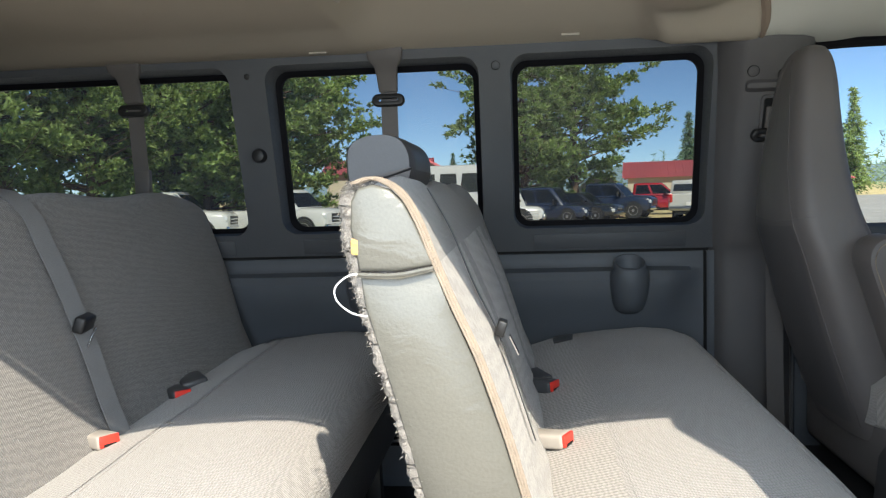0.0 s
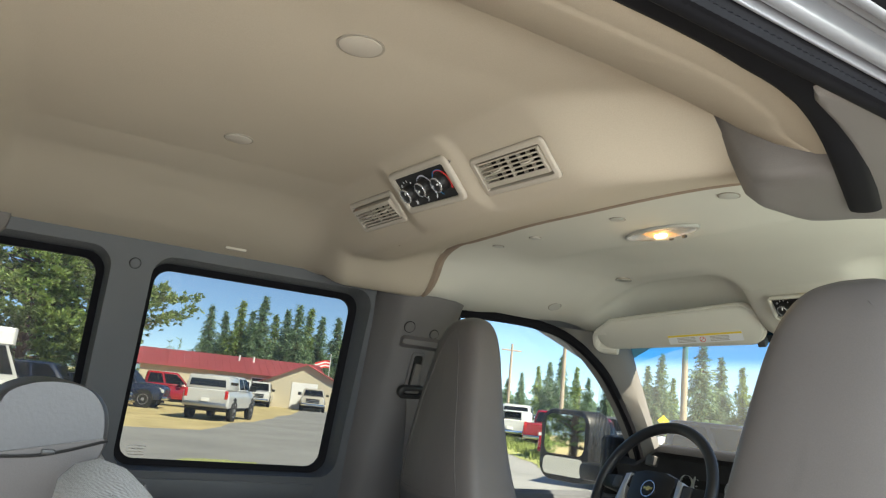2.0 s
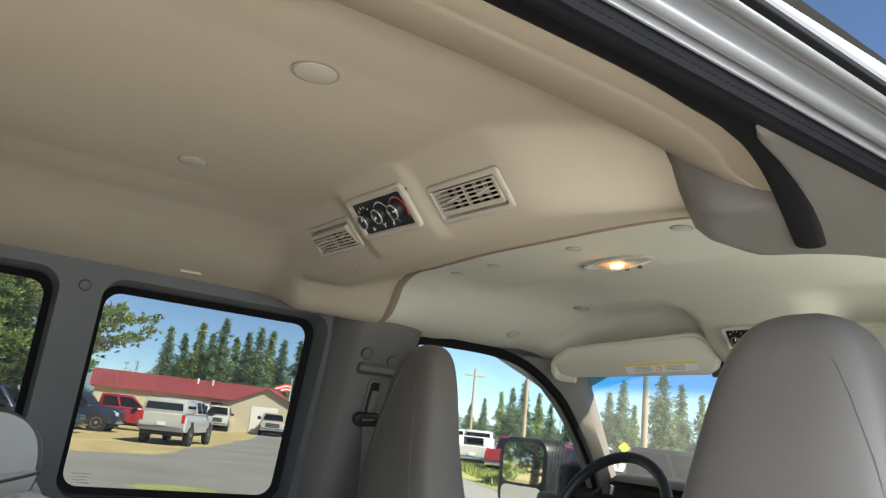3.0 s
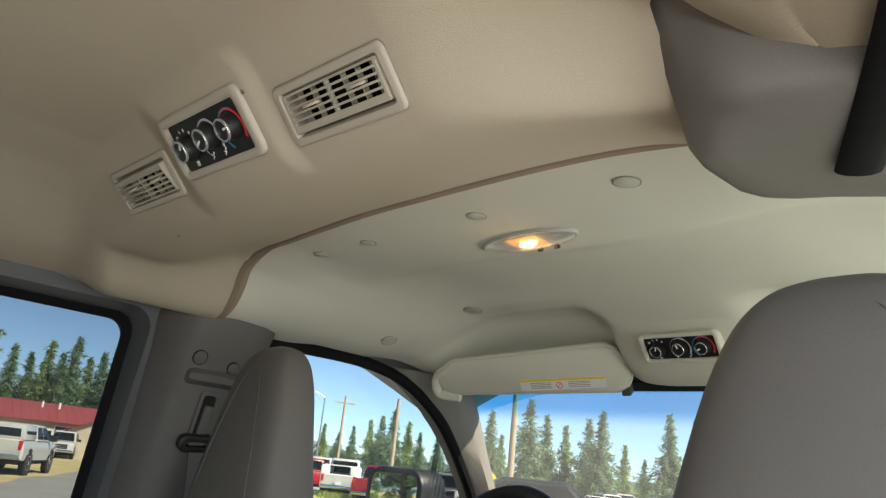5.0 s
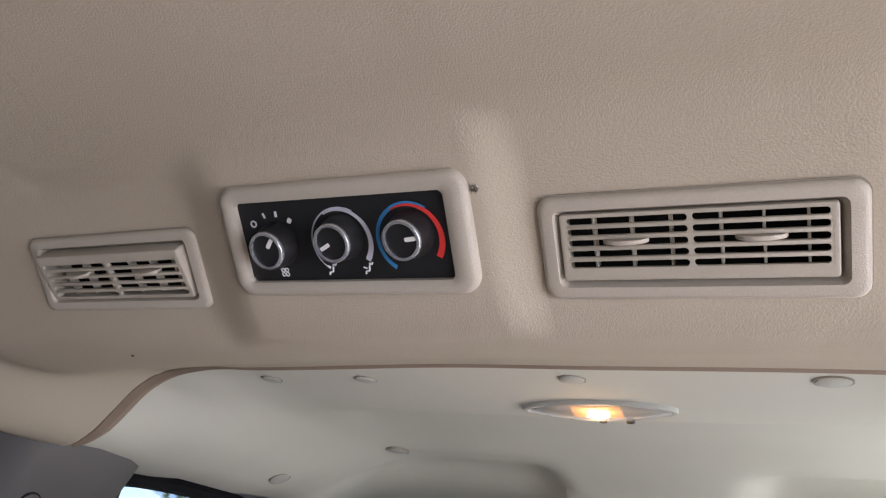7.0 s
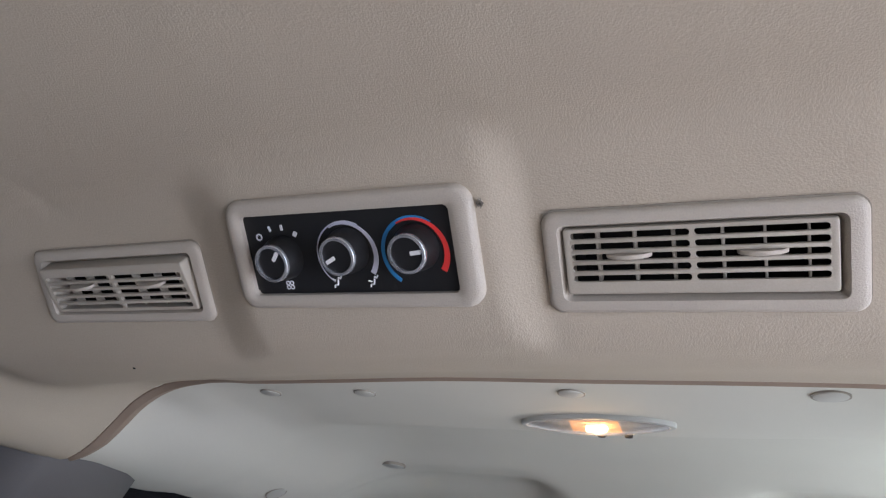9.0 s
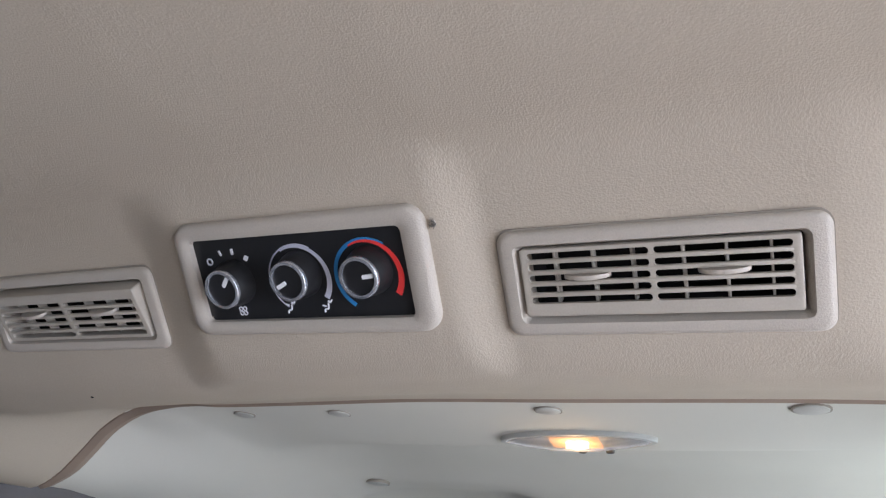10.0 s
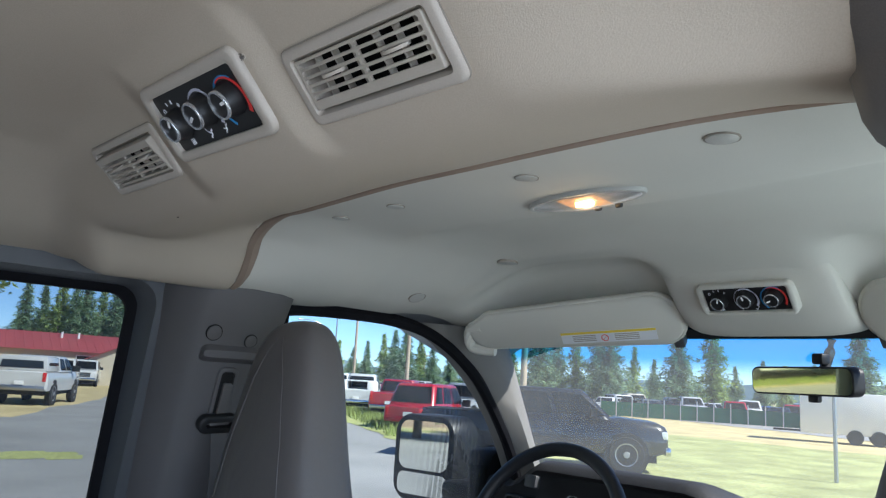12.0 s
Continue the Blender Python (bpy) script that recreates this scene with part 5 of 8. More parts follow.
# driver's belt slot on the pillar
t = thing("pillar_belt", "black belt guide with taupe webbing on the pillar", "seat belt", (0.63, 2.25, 1.75))
m = face_frame((0.640, side(1, 0.732), 1.778), (1, 0, 0), (0, -1, -0.33))
bm = bmesh.new()
slab(bm, rrect(0.024, 0.092, 0.006, 4), m, 0.0, 0.004, 0.001)
part("slot", bm, VOID, t)
bm = bmesh.new()
frame_plate(bm, rrect(0.040, 0.110, 0.012, 4), rrect(0.026, 0.094, 0.007, 4), m, -0.002, 0.006, 0.002)
part("slot_frame", bm, TRIM_WARM, t)
bm = bmesh.new()
slab(bm, rrect(0.018, 0.075, 0.004, 4), m @ Matrix.Translation((0.003, -0.012, 0)), 0.004, 0.010, 0.002)
part("slider", bm, WEB_DARK, t)
bm = bmesh.new()
k = m @ Matrix.Translation((-0.002, -0.048, 0.016)) @ pose(0, 0, 0, 0, 0, 4)
frame_plate(bm, rrect(0.078, 0.034, 0.0165, 7), rrect(0.050, 0.010, 0.0048, 7), k, -0.008, 0.008, 0.004)
part("guide", bm, BLACK, t)
bm = bmesh.new()
strap(bm, curve([(0.645, 2.262, 1.735), (0.655, 2.265, 1.68), (0.665, 2.275, 1.55), (0.67, 2.29, 1.2), (0.68, 2.30, 0.8)], 6), (1, 0, 0), 0.045)
part("webbing", bm, WEB_DARK, t)

bm = bmesh.new()
rings = []
for x, k in ((0.578, 0.55), (0.582, 0.85), (0.590, 1.0), (0.690, 1.0), (0.698, 0.85), (0.702, 0.55)):
    rings.append([(x, side(1, d), 1.852 + (z - 1.852) * k) for d, z in ((0.735, 1.836), (0.704, 1.838), (0.692, 1.845), (0.690, 1.858), (0.699, 1.868), (0.735, 1.872))])
loft(bm, rings)
structure("pillar_brow", bm, TRIM_WARM, "taupe plastic brow above the belt slot on the pillar")
mark = thing("glass_mark", "small pale etched mark on the window glass", "glass mark", (0.06, 2.47, 1.52))
for k in range(4):
    bm = bmesh.new()
    z = 1.536 - k * 0.007
    box(bm, (0.008 + 0.005 * (k % 2), side(1, glass_d(z)) - 0.0006, z), (0.050 - 0.004 * (k % 3), side(1, glass_d(z)) + 0.0004, z + 0.0018))
    part("mark_bar", bm, BUCKLE, mark)

# round plugs on the pillars and a coat knob
def plug(x, y, z, r, out, material, name="trim_plug", label="small round taupe plastic trim plug"):
    t = thing(name, label, "trim plug", (x, y, z), "trim plugs")
    m = face_frame((x, y, z), (1, 0, 0) if abs(out[0]) < 0.9 else (0, 1, 0), out)
    bm = bmesh.new()
    slab(bm, circle(r, 24), m, -0.002, 0.0028, 0.0012)
    c = part("cap", bm, material, t)
    bm = bmesh.new()
    frame_plate(bm, circle(r * 1.14, 24), circle(r * 1.01, 24), m, -0.002, 0.0010)
    part("gap", bm, VOID, t)


plug(-0.070, side(1, trim_d(1.945)) - 0.001, 1.945, 0.011, (0, -1, -0.26), TRIM)
plug(-0.775, side(1, trim_d(1.945)) - 0.001, 1.945, 0.007, (0, -1, -0.26), BLACK)
plug(0.594, side(1, 0.694), 1.889, 0.0135, (0, -1, -0.4), TRIM_WARM)
plug(0.668, side(1, 0.697), 1.879, 0.0115, (0.05, -1, -0.4), TRIM_WARM)
t = thing("coat_knob", "black round coat knob on the window pillar", "coat hook", (-0.765, 2.35, 1.724))
bm = bmesh.new()
slab(bm, circle(0.020, 20), face_frame((-0.765, side(1, trim_d(1.724)), 1.724), (1, 0, 0), (0, -1, 0)), -0.002, 0.03, 0.008)
part("knob", bm, BLACK, t)


def cup_holder(x):
    t = thing("cup_holder", "charcoal plastic cup holder moulded on the side trim", "cup holder", (x, 2.375, 1.24), "cup holders")
    bm = bmesh.new()
    rings = []
    n = 28
    for z, r, iy in ((1.195, 0.010, 2.404), (1.200, 0.026, 2.398), (1.215, 0.040, 2.392), (1.25, 0.050, 2.386), (1.30, 0.0555, 2.378), (1.345, 0.055, 2.372), (1.362, 0.050, 2.370), (1.370, 0.046, 2.370), (1.384, 0.046, 2.370), (1.388, 0.044, 2.370), (1.388, 0.040, 2.370), (1.378, 0.037, 2.370), (1.29, 0.034, 2.370)):
        rings.append([(x + r * math.cos(2 * math.pi * i / n), iy + r * 0.95 * math.sin(2 * math.pi * i / n), 1.388 - (1.388 - z) * 0.80 + (0.45 * r * math.sin(2 * math.pi * i / n) if z > 1.365 else 0.0)) for i in range(n)])
    loft(bm, rings)
    part("cup", bm, TRIM_LOW, t)
    bm = bmesh.new()
    slab(bm, circle(0.0375, 24), Matrix.Translation((x, 2.370, 0)), 1.300, 1.310)
    part("rubber_base", bm, VOID, t)


cup_holder(0.297)
cup_holder(-0.475)


# ---- ceiling fittings ----
CAP_GREY = mat("grey_cap_plastic", (0.45, 0.44, 0.40), 0.6, var=0.05, scale=30, fine=0.05, fine_scale=900, bump=0.15)
CAP_GAP = mat("dark_cap_gap", (0.27, 0.24, 0.20), 0.9, var=0.1, scale=30)


def cap(x, y, z, r, nx=0.0, ny=0.0, ry=None, material=None):
    t = thing("headliner_cap", "flat beige push cap in the headliner", "trim cap", (x, y, z), "headliner caps")
    m = face_frame((x, y, z), (0, -1, 0), (nx, ny, -1))
    bm = bmesh.new()
    slab(bm, circle(r * 0.96, 28, 0, 0, ry), m, -0.006, 0.0014, 0.0008)
    c = part("cap", bm, material or BEIGE, t)
    bm = bmesh.new()
    frame_plate(bm, circle(r * 1.08, 28, 0, 0, ry and ry * 1.1), circle(r * 0.97, 28, 0, 0, ry and ry * 0.97), m, -0.004, 0.0006)
    part("gap", bm, CAP_GAP, t)


def on_rear(x, y):
    u = x if x < 0.12 else 0.12 + (x - 0.12) / (lip_back(y) - 0.12) * 0.88
    return rear_ceiling(u, y)[2]


def on_front(x, y):
    return front_ceiling((x - lip_x(y) + 0.004) / (1.335 - lip_x(y)), y)[2]


for x, y, r in ((0.0, 1.255, 0.026), (-0.02, 1.70, 0.022)):
    cap(x, y, on_rear(x, y) - 0.001, r)
for x, y, r in ((0.638, 1.908, 0.0125), (0.639, 1.771, 0.0125), (0.638, 1.520, 0.0135), (0.645, 1.278, 0.0160), (1.063, 1.955, 0.0190), (1.063, 1.095, 0.019)):
    cap(x, y, on_front(x, y) - 0.001, r, material=CAP_GREY)
cap(0.981, 2.128, on_front(0.981, 2.128) - 0.001, 0.017, 0, -0.55, material=CAP_GREY)
for x in (0.13, -0.55):
    t = thing("trim_clip", "thin beige clip at the headliner edge", "trim clip", (x, 2.24, 2.0), "trim clips")
    bm = bmesh.new()
    box(bm, (x - 0.024, 2.222, on_rear(x, 2.23) - 0.004), (x + 0.024, 2.232, on_rear(x, 2.23) + 0.002), 0.001)
    part("clip", bm, BEIGE_DARK, t)

# small torn hole and pin mark in the headliner
for y, u, v, r, label in ((1.5655, 0.099, 0.026, 0.0021, "small torn hole in the beige headliner cloth"), (1.79, -0.036, -0.105, 0.0012, "tiny dark pin mark in the headliner cloth")):
    p = PANEL_AT @ Vector((u, v, 0)) if u > 0 else VENT_LEFT @ Vector((u, v, 0))
    z = on_rear(p.x, p.y)
    n = Vector((on_rear(p.x + 0.004, p.y) - z, on_rear(p.x, p.y + 0.004) - z, -0.004)).normalized()
    m = face_frame((p.x, p.y, z), (0, -1, 0), n)
    t = thing("cloth_hole", label, "hole", (p.x, p.y, z), "cloth holes")
    bm = bmesh.new()
    slab(bm, circle(r, 14), m, -0.001, 0.0010, 0.0004)
    part("dark_spot", bm, BEIGE_DARK if r > 0.002 else VOID, t)
    if r > 0.002:
        bm = bmesh.new()
        slab(bm, circle(r * 0.35, 10), m, 0.0009, 0.0013)
        part("pit", bm, CAP_GAP, t)
        rnd = random.Random(2)
        bm = bmesh.new()
        for k in range(26):
            a = rnd.uniform(0, 6.28)
            q = Vector((r * rnd.uniform(0.5, 1.2) * math.cos(a), r * rnd.uniform(0.5, 1.2) * math.sin(a), 0.001))
            tube(bm, [m @ q, m @ (q + Vector((rnd.uniform(-1, 1), rnd.uniform(-1, 1), 1.2)) * 0.0016)], 0.00025, 4)
        part("fray", bm, FRAY, t, "frayed cloth threads")

# dome lamp
t = thing("dome_lamp", "oval dome lamp with a glowing warm bulb in the headliner", "ceiling lamp", (0.752, 1.526, 2.066))
zl = on_front(0.752, 1.526)
m = face_frame((0.750, 1.522, zl - 0.002), (0, -1, 0), (-0.02, 0, -1))
bm = bmesh.new()
eye_shape = [(0.091 * math.copysign(abs(math.cos(a)) ** 1.0, math.cos(a)), 0.033 * math.copysign(abs(math.sin(a)) ** 1.12, math.sin(a))) for a in [2 * math.pi * i / 40 for i in range(40)]]
frame_plate(bm, eye_shape, [(a * 0.93, b * 0.90) for a, b in eye_shape], m, -0.004, 0.0035, 0.0012)
part("bezel", bm, mat("grey_lamp_bezel", (0.40, 0.40, 0.37), 0.45, var=0.05, scale=30, fine=0.05, fine_scale=900, bump=0.1), t, "grey plastic lamp bezel")
bm = bmesh.new()
slab(bm, [(a * 0.94, b * 0.91) for a, b in eye_shape], m, -0.004, 0.0026)
part("reflector", bm, WHITE, t, "white reflector tray")
bm = bmesh.new()
def lens(u, v):
    a = 2 * math.pi * u
    r = v
    return m @ Vector((0.084 * r * math.cos(a), 0.0295 * r * math.copysign(abs(math.sin(a)) ** 1.12, math.sin(a)), 0.0034 + 0.009 * (1 - r * r)))
grid(bm, lens, span(0, 1, 36), [0.02, 0.3, 0.55, 0.75, 0.9, 1.0])
lz = part("lens", bm, LENS, t, "clear ribbed lens")
lz.visible_shadow = False
bm = bmesh.new()
slab(bm, [(-0.032, -0.020), (0.026, -0.023), (0.030, 0.021), (-0.026, 0.021)], m, 0.0028, 0.0040)
part("lit_tray", bm, LENS_WARM, t, "amber lit middle of the tray")
bm = bmesh.new()
tube(bm, [m @ Vector((-0.010, 0.002, 0.006)), m @ Vector((0.014, 0.003, 0.006))], 0.0042, 10)
part("bulb", bm, BULB, t, "glowing warm bulb")
for a in (0.0, 0.032):
    bm = bmesh.new()
    slab(bm, rrect(0.010, 0.006, 0.002, 3), m @ Matrix.Translation((a, -0.029, 0)), 0.003, 0.0085, 0.002)
    part("switch", bm, BLACK, t)
lamp = bpy.data.lights.new("dome_bulb", "POINT")
lamp.energy, lamp.color, lamp.shadow_soft_size = 0.03, (1.0, 0.62, 0.28), 0.012
lo = new("dome_bulb", lamp)
lo.location = m @ Vector((0.002, 0.0, 0.022))

# climate control panel and louvre vents on the sloping face
def arc_strip(bm, m, cx, cy, r0, r1, a0, a1, c, n=22, taper=False):
    rings = []
    for i in range(n + 1):
        a = radians(a0 + (a1 - a0) * i / n)
        k = (0.25 + 0.75 * i / n) if taper else 1.0
        rm, hw = (r0 + r1) / 2, (r1 - r0) / 2 * k
        rings.append([m @ Vector((cx + (rm + q * hw) * math.cos(a), cy + (rm + q * hw) * math.sin(a), cc)) for q, cc in ((-1, c), (1, c), (1, c + 0.0005), (-1, c + 0.0005))])
    loft(bm, rings)


def climate_panel(m, w, h, label, knob_deg, scale=1.0, name="climate_panel", proud=0.005, bezel=None):
    t = thing(name, label, "control panel", m.translation)
    s = scale
    bm = bmesh.new()
    grow = (0.006, 0.003, 0.0022, 0.001) if scale == 1.0 else (0, 0, 0, 0)
    frame_plate(bm, rrect(w + grow[0], h + grow[1], 0.013 * s, 7, grow[2], grow[3]), rrect(w - 0.022 * s, h - 0.019 * s, 0.004 * s, 7), m, -0.012, proud, 0.004 * s, proud - 0.002)
    part("bezel", bm, bezel or BEIGE, t, "beige plastic bezel")
    bm = bmesh.new()
    slab(bm, rrect(w - 0.021 * s, h - 0.018 * s, 0.004 * s, 7), m, -0.012, proud - 0.006)
    face = part("face_plate", bm, BLACK, t, "black control face")
    c = proud - 0.0057
    xs = [-0.0495 * s, 0.0 * s, 0.0505 * s]
    for i, x in enumerate(xs):
        y = (-0.0022 if i == 0 else 0.0012) * s
        km = m @ Matrix.Translation((x + (-0.0015 if i == 0 else 0.0012) * s, y, c))
        bm = bmesh.new()
        rr = 0.0132 * s
        loft(bm, [[km @ Vector((r * math.cos(2 * math.pi * k / 32), r * math.sin(2 * math.pi * k / 32), d)) for k in range(32)] for r, d in ((rr * 1.20, 0), (rr * 1.16, 0.004 * s), (rr * 1.0, 0.0125 * s), (rr * 0.94, 0.0142 * s))])
        knob = part("knob", bm, BLACK, t, "black rotary knob")
        bm = bmesh.new()
        outer, inner = circle(rr * 1.0, 32), circle(rr * 0.83, 32)
        frame_plate(bm, outer, inner, km, 0.0132 * s, 0.0158 * s, 0.0008 * s)
        part("ring", bm, KNOB_RING, knob, "bright chrome knob ring")
        a = radians(knob_deg[i])
        bm = bmesh.new()
        q = km @ pose(0, 0, 0, 0, 0, knob_deg[i])
        slab(bm, rrect(0.0075 * s, 0.0027 * s, 0.0006 * s, 2, rr * 0.46, 0), q, 0.0140 * s, 0.0149 * s)
        part("pointer", bm, WHITE, knob, "white pointer mark")
    # printed scales
    bm = bmesh.new()
    arc_strip(bm, m, xs[1], -0.002 * s, 0.0222 * s, 0.0236 * s, 235, 60, c, taper=True)
    arc_strip(bm, m, xs[1], -0.002 * s, 0.0198 * s, 0.0236 * s, 118, -38, c, taper=True)
    part("scale", bm, PRINT_LILAC, face, "pale grey printed arc")
    bm = bmesh.new()
    arc_strip(bm, m, xs[2], -0.002 * s, 0.0218 * s, 0.0243 * s, 235, 55, c, taper=False)
    part("scale", bm, PRINT_BLUE, face, "blue printed arc")
    bm = bmesh.new()
    arc_strip(bm, m, xs[2], -0.002 * s, 0.0200 * s, 0.0243 * s, 118, -35, c + 0.0002, taper=True)
    part("scale", bm, PRINT_RED, face, "red printed arc")
    bm = bmesh.new()
    arc_strip(bm, m, xs[0] - 0.0185 * s, 0.0130 * s, 0.0016 * s, 0.0026 * s, 0, 360, c, 14)
    part("off_mark", bm, PRINT_WHITE, face, "white printed ring mark")
    for k, (a, b, ww, hh, tt) in enumerate(((-0.0085, 0.0185, 0.0014, 0.004, 20), (0.0015, 0.0190, 0.0018, 0.004, -2), (0.0115, 0.0140, 0.0030, 0.0034, -35))):
        bm = bmesh.new()
        slab(bm, rrect(ww * s, hh * s, 0.0004 * s, 2), m @ Matrix.Translation((xs[0] + a * s, b * s, 0)) @ pose(0, 0, 0, 0, 0, tt), c, c + 0.0006)
        part("dial_mark", bm, PRINT_WHITE, face, "white printed dial mark")
    # fan sign: four blades
    bm = bmesh.new()
    for k in range(4):
        q = m @ Matrix.Translation((xs[0] - 0.001 * s, -0.0225 * s, 0)) @ pose(0, 0, 0, 0, 0, 45 + 90 * k)
        arc_strip(bm, q, 0.0022 * s, 0, 0.0010 * s, 0.0017 * s, 0, 360, c, 10)
    part("fan_sign", bm, PRINT_WHITE, face, "white printed fan sign")
    # airflow signs: a head dot, a bent seat line and arrows
    for a, arrow in ((xs[1] - 0.0115 * s, 0), (xs[1] + 0.0165 * s, 1)):
        bm = bmesh.new()
        q = m @ Matrix.Translation((a, -0.0210 * s, 0)) @ Matrix.Diagonal((0.85, 0.85, 1.0, 1.0))
        arc_strip(bm, q, 0.0016 * s, 0.0034 * s, 0.0, 0.0010 * s, 0, 360, c, 10)
        for p0, p1 in (((0.0008, 0.0020), (0.0000, -0.0022)), ((0.0000, -0.0022), (-0.0030, -0.0026)), ((-0.0030, -0.0026), (-0.0034, -0.0048)), ((-0.0046, 0.0026 - 0.002 * arrow), (-0.0016, 0.0016 - 0.002 * arrow)), ((0.0042, 0.0046), (0.0026, 0.0026))):
            tube(bm, [q @ Vector((p0[0] * s, p0[1] * s, c + 0.0002)), q @ Vector((p1[0] * s, p1[1] * s, c + 0.0002))], 0.0006 * s, 5)
        part("airflow_sign", bm, PRINT_WHITE, face, "white printed airflow sign")
    return t


climate_panel(PANEL_AT, 0.180, 0.0765, "rear climate control panel with three knobs in beige bezel", (52, 205, 5), name="climate_panel")


def vent(m, w, h, label, tilt, group, out=0.0, turned=False):
    """Louvre vent: bezel, pivoting core of slats and vertical vanes, thumb discs."""
    t = thing("air_vent", label, "air vent", m.translation, group)
    bm = bmesh.new()
    frame_plate(bm, rrect(w, h, 0.008, 5), rrect(w - 0.026, h - 0.022, 0.003, 5), m, -0.020, 0.0036, 0.0026, -0.004)
    part("bezel", bm, BEIGE, t, "beige plastic vent bezel")
    # dark ring, nudged upwards, draws the bezel's contact shadow on the headliner
    bm = bmesh.new()
    frame_plate(bm, rrect(w + 0.0010, h + 0.0012, 0.0085, 5, 0, 0.0006), rrect(w - 0.006, h - 0.006, 0.006, 5), m, -0.004, 0.0004)
    part("gap", bm, CAP_GAP, t, "thin dark ring drawn as contact shadow round the bezel")
    # duct coloured near black, so the slots show the shade of their depth
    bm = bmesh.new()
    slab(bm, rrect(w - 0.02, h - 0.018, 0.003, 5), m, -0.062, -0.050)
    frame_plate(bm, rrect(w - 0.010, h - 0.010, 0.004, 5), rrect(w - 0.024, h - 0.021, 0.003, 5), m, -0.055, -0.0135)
    part("duct", bm, VOID, t, "duct behind the louvres, coloured black for its deep shade")
    cw, ch = w - 0.0270, h - 0.0230
    if turned:  # built in upside down and tipped out from its lower edge
        core = m @ Matrix.Translation((-0.0006, -ch / 2 - 0.0008, -0.001)) @ pose(0, 0, 0, tilt, 0, 0) @ Matrix.Translation((0, ch / 2, 0))
        low, high = -ch / 2 + 0.0016, ch / 2 - 0.0064
    else:
        core = m @ Matrix.Translation((-0.0006, 0.0009, -0.003 + out)) @ pose(0, 0, 0, tilt, 0, 0)
        low, high = -ch / 2 + 0.0064, ch / 2 - 0.0012
    n, half = 5, cw / 2 - 0.0030
    pitch = (high - low) / n
    bm = bmesh.new()
    frame_plate(bm, rrect(cw, ch, 0.002, 4), rrect(2 * half, high - low, 0.0002, 4, 0, (low + high) / 2), core, -0.012 if turned else -0.003, 0.0036, 0.0008)
    # round-ended slots between the slats
    for i in range(2 * n):
        cx, cy = (i % 2 - 0.5) * half, low + pitch * (i // 2 + 0.5)
        frame_plate(bm, rrect(half, pitch, 0.0001, 4, cx, cy), rrect(half - 0.0024, pitch - 0.0024, (pitch - 0.0024) / 2 - 0.0001, 4, cx, cy), core, 0.0012, 0.0035)
    part("core_frame", bm, BEIGE_DARK, t)
    for i in range(1, n):
        y = low + pitch * i
        bm = bmesh.new()
        box(bm, (-half + 0.001, y - 0.0011, 0.0010), (half - 0.001, y + 0.0011, 0.0039), 0.0007, 2, core)
        part("slat", bm, BEIGE_DARK, t)
    for i in range(6):
        x = (i // 3 - 1) * half + half * (0.22, 0.53, 0.84)[i % 3]
        bm = bmesh.new()
        box(bm, (x - 0.0008, low - 0.001, -0.010), (x + 0.0008, high + 0.001, -0.0030), 0.0004, 1, core)
        part("vane", bm, BEIGE_DARK, t)
    for x in (-cw * 0.245, cw * 0.245):
        bm = bmesh.new()
        q = core @ Matrix.Translation((x, 0.0030, 0.0005)) @ pose(0, 0, 0, 90, 0, 0)
        slab(bm, circle(0.0130, 24, 0, 0, 0.0075), q, -0.0013, 0.0013, 0.0006)
        part("thumb_disc", bm, BEIGE, t)
    return t


vent(VENT_RIGHT, 0.172, 0.0630, "beige louvre air vent beside the climate panel", -2, "ceiling vents", 0.003)
vent(VENT_LEFT, 0.181, 0.0640, "beige louvre air vent near the window side, louvres turned down", 11, "ceiling vents", turned=True)
for m in VENTS_BACK:
    vent(m, 0.181, 0.064, "beige louvre air vent further back in the headliner", 10, "ceiling vents")

# overhead pod with front controls
t = thing("overhead_pod", "beige overhead pod between the sun visors", "overhead console", (1.24, 1.545, 2.0))
bm = bmesh.new()
rings = []
for k in span(0, 1, 10):
    x = 1.10 + 0.235 * k
    w = 0.142 - 0.012 * (1 - ease(k / 0.4)) + 0.01 * k
    zb = table(k, (0, 2.072), (0.25, 2.048), (0.45, 2.008), (0.62, 1.968), (0.76, 1.945), (0.86, 1.937), (1.0, 1.940))
    rings.append([(x, 1.545 + a * w, zb + 0.03 + b * 0.03) for a, b in rrect(2, 2, 0.55, 5)])
loft(bm, rings)
part("pod", bm, LINER_FRONT, t, "", 60)
climate_panel(face_frame((1.207, 1.541, 1.991), (0, -1, 0), (-0.80, 0, -0.60)), 0.166, 0.062, "front climate control panel with three knobs on the overhead pod", (70, 100, 200), 0.92, "overhead_control", 0.004, LINER_FRONT)

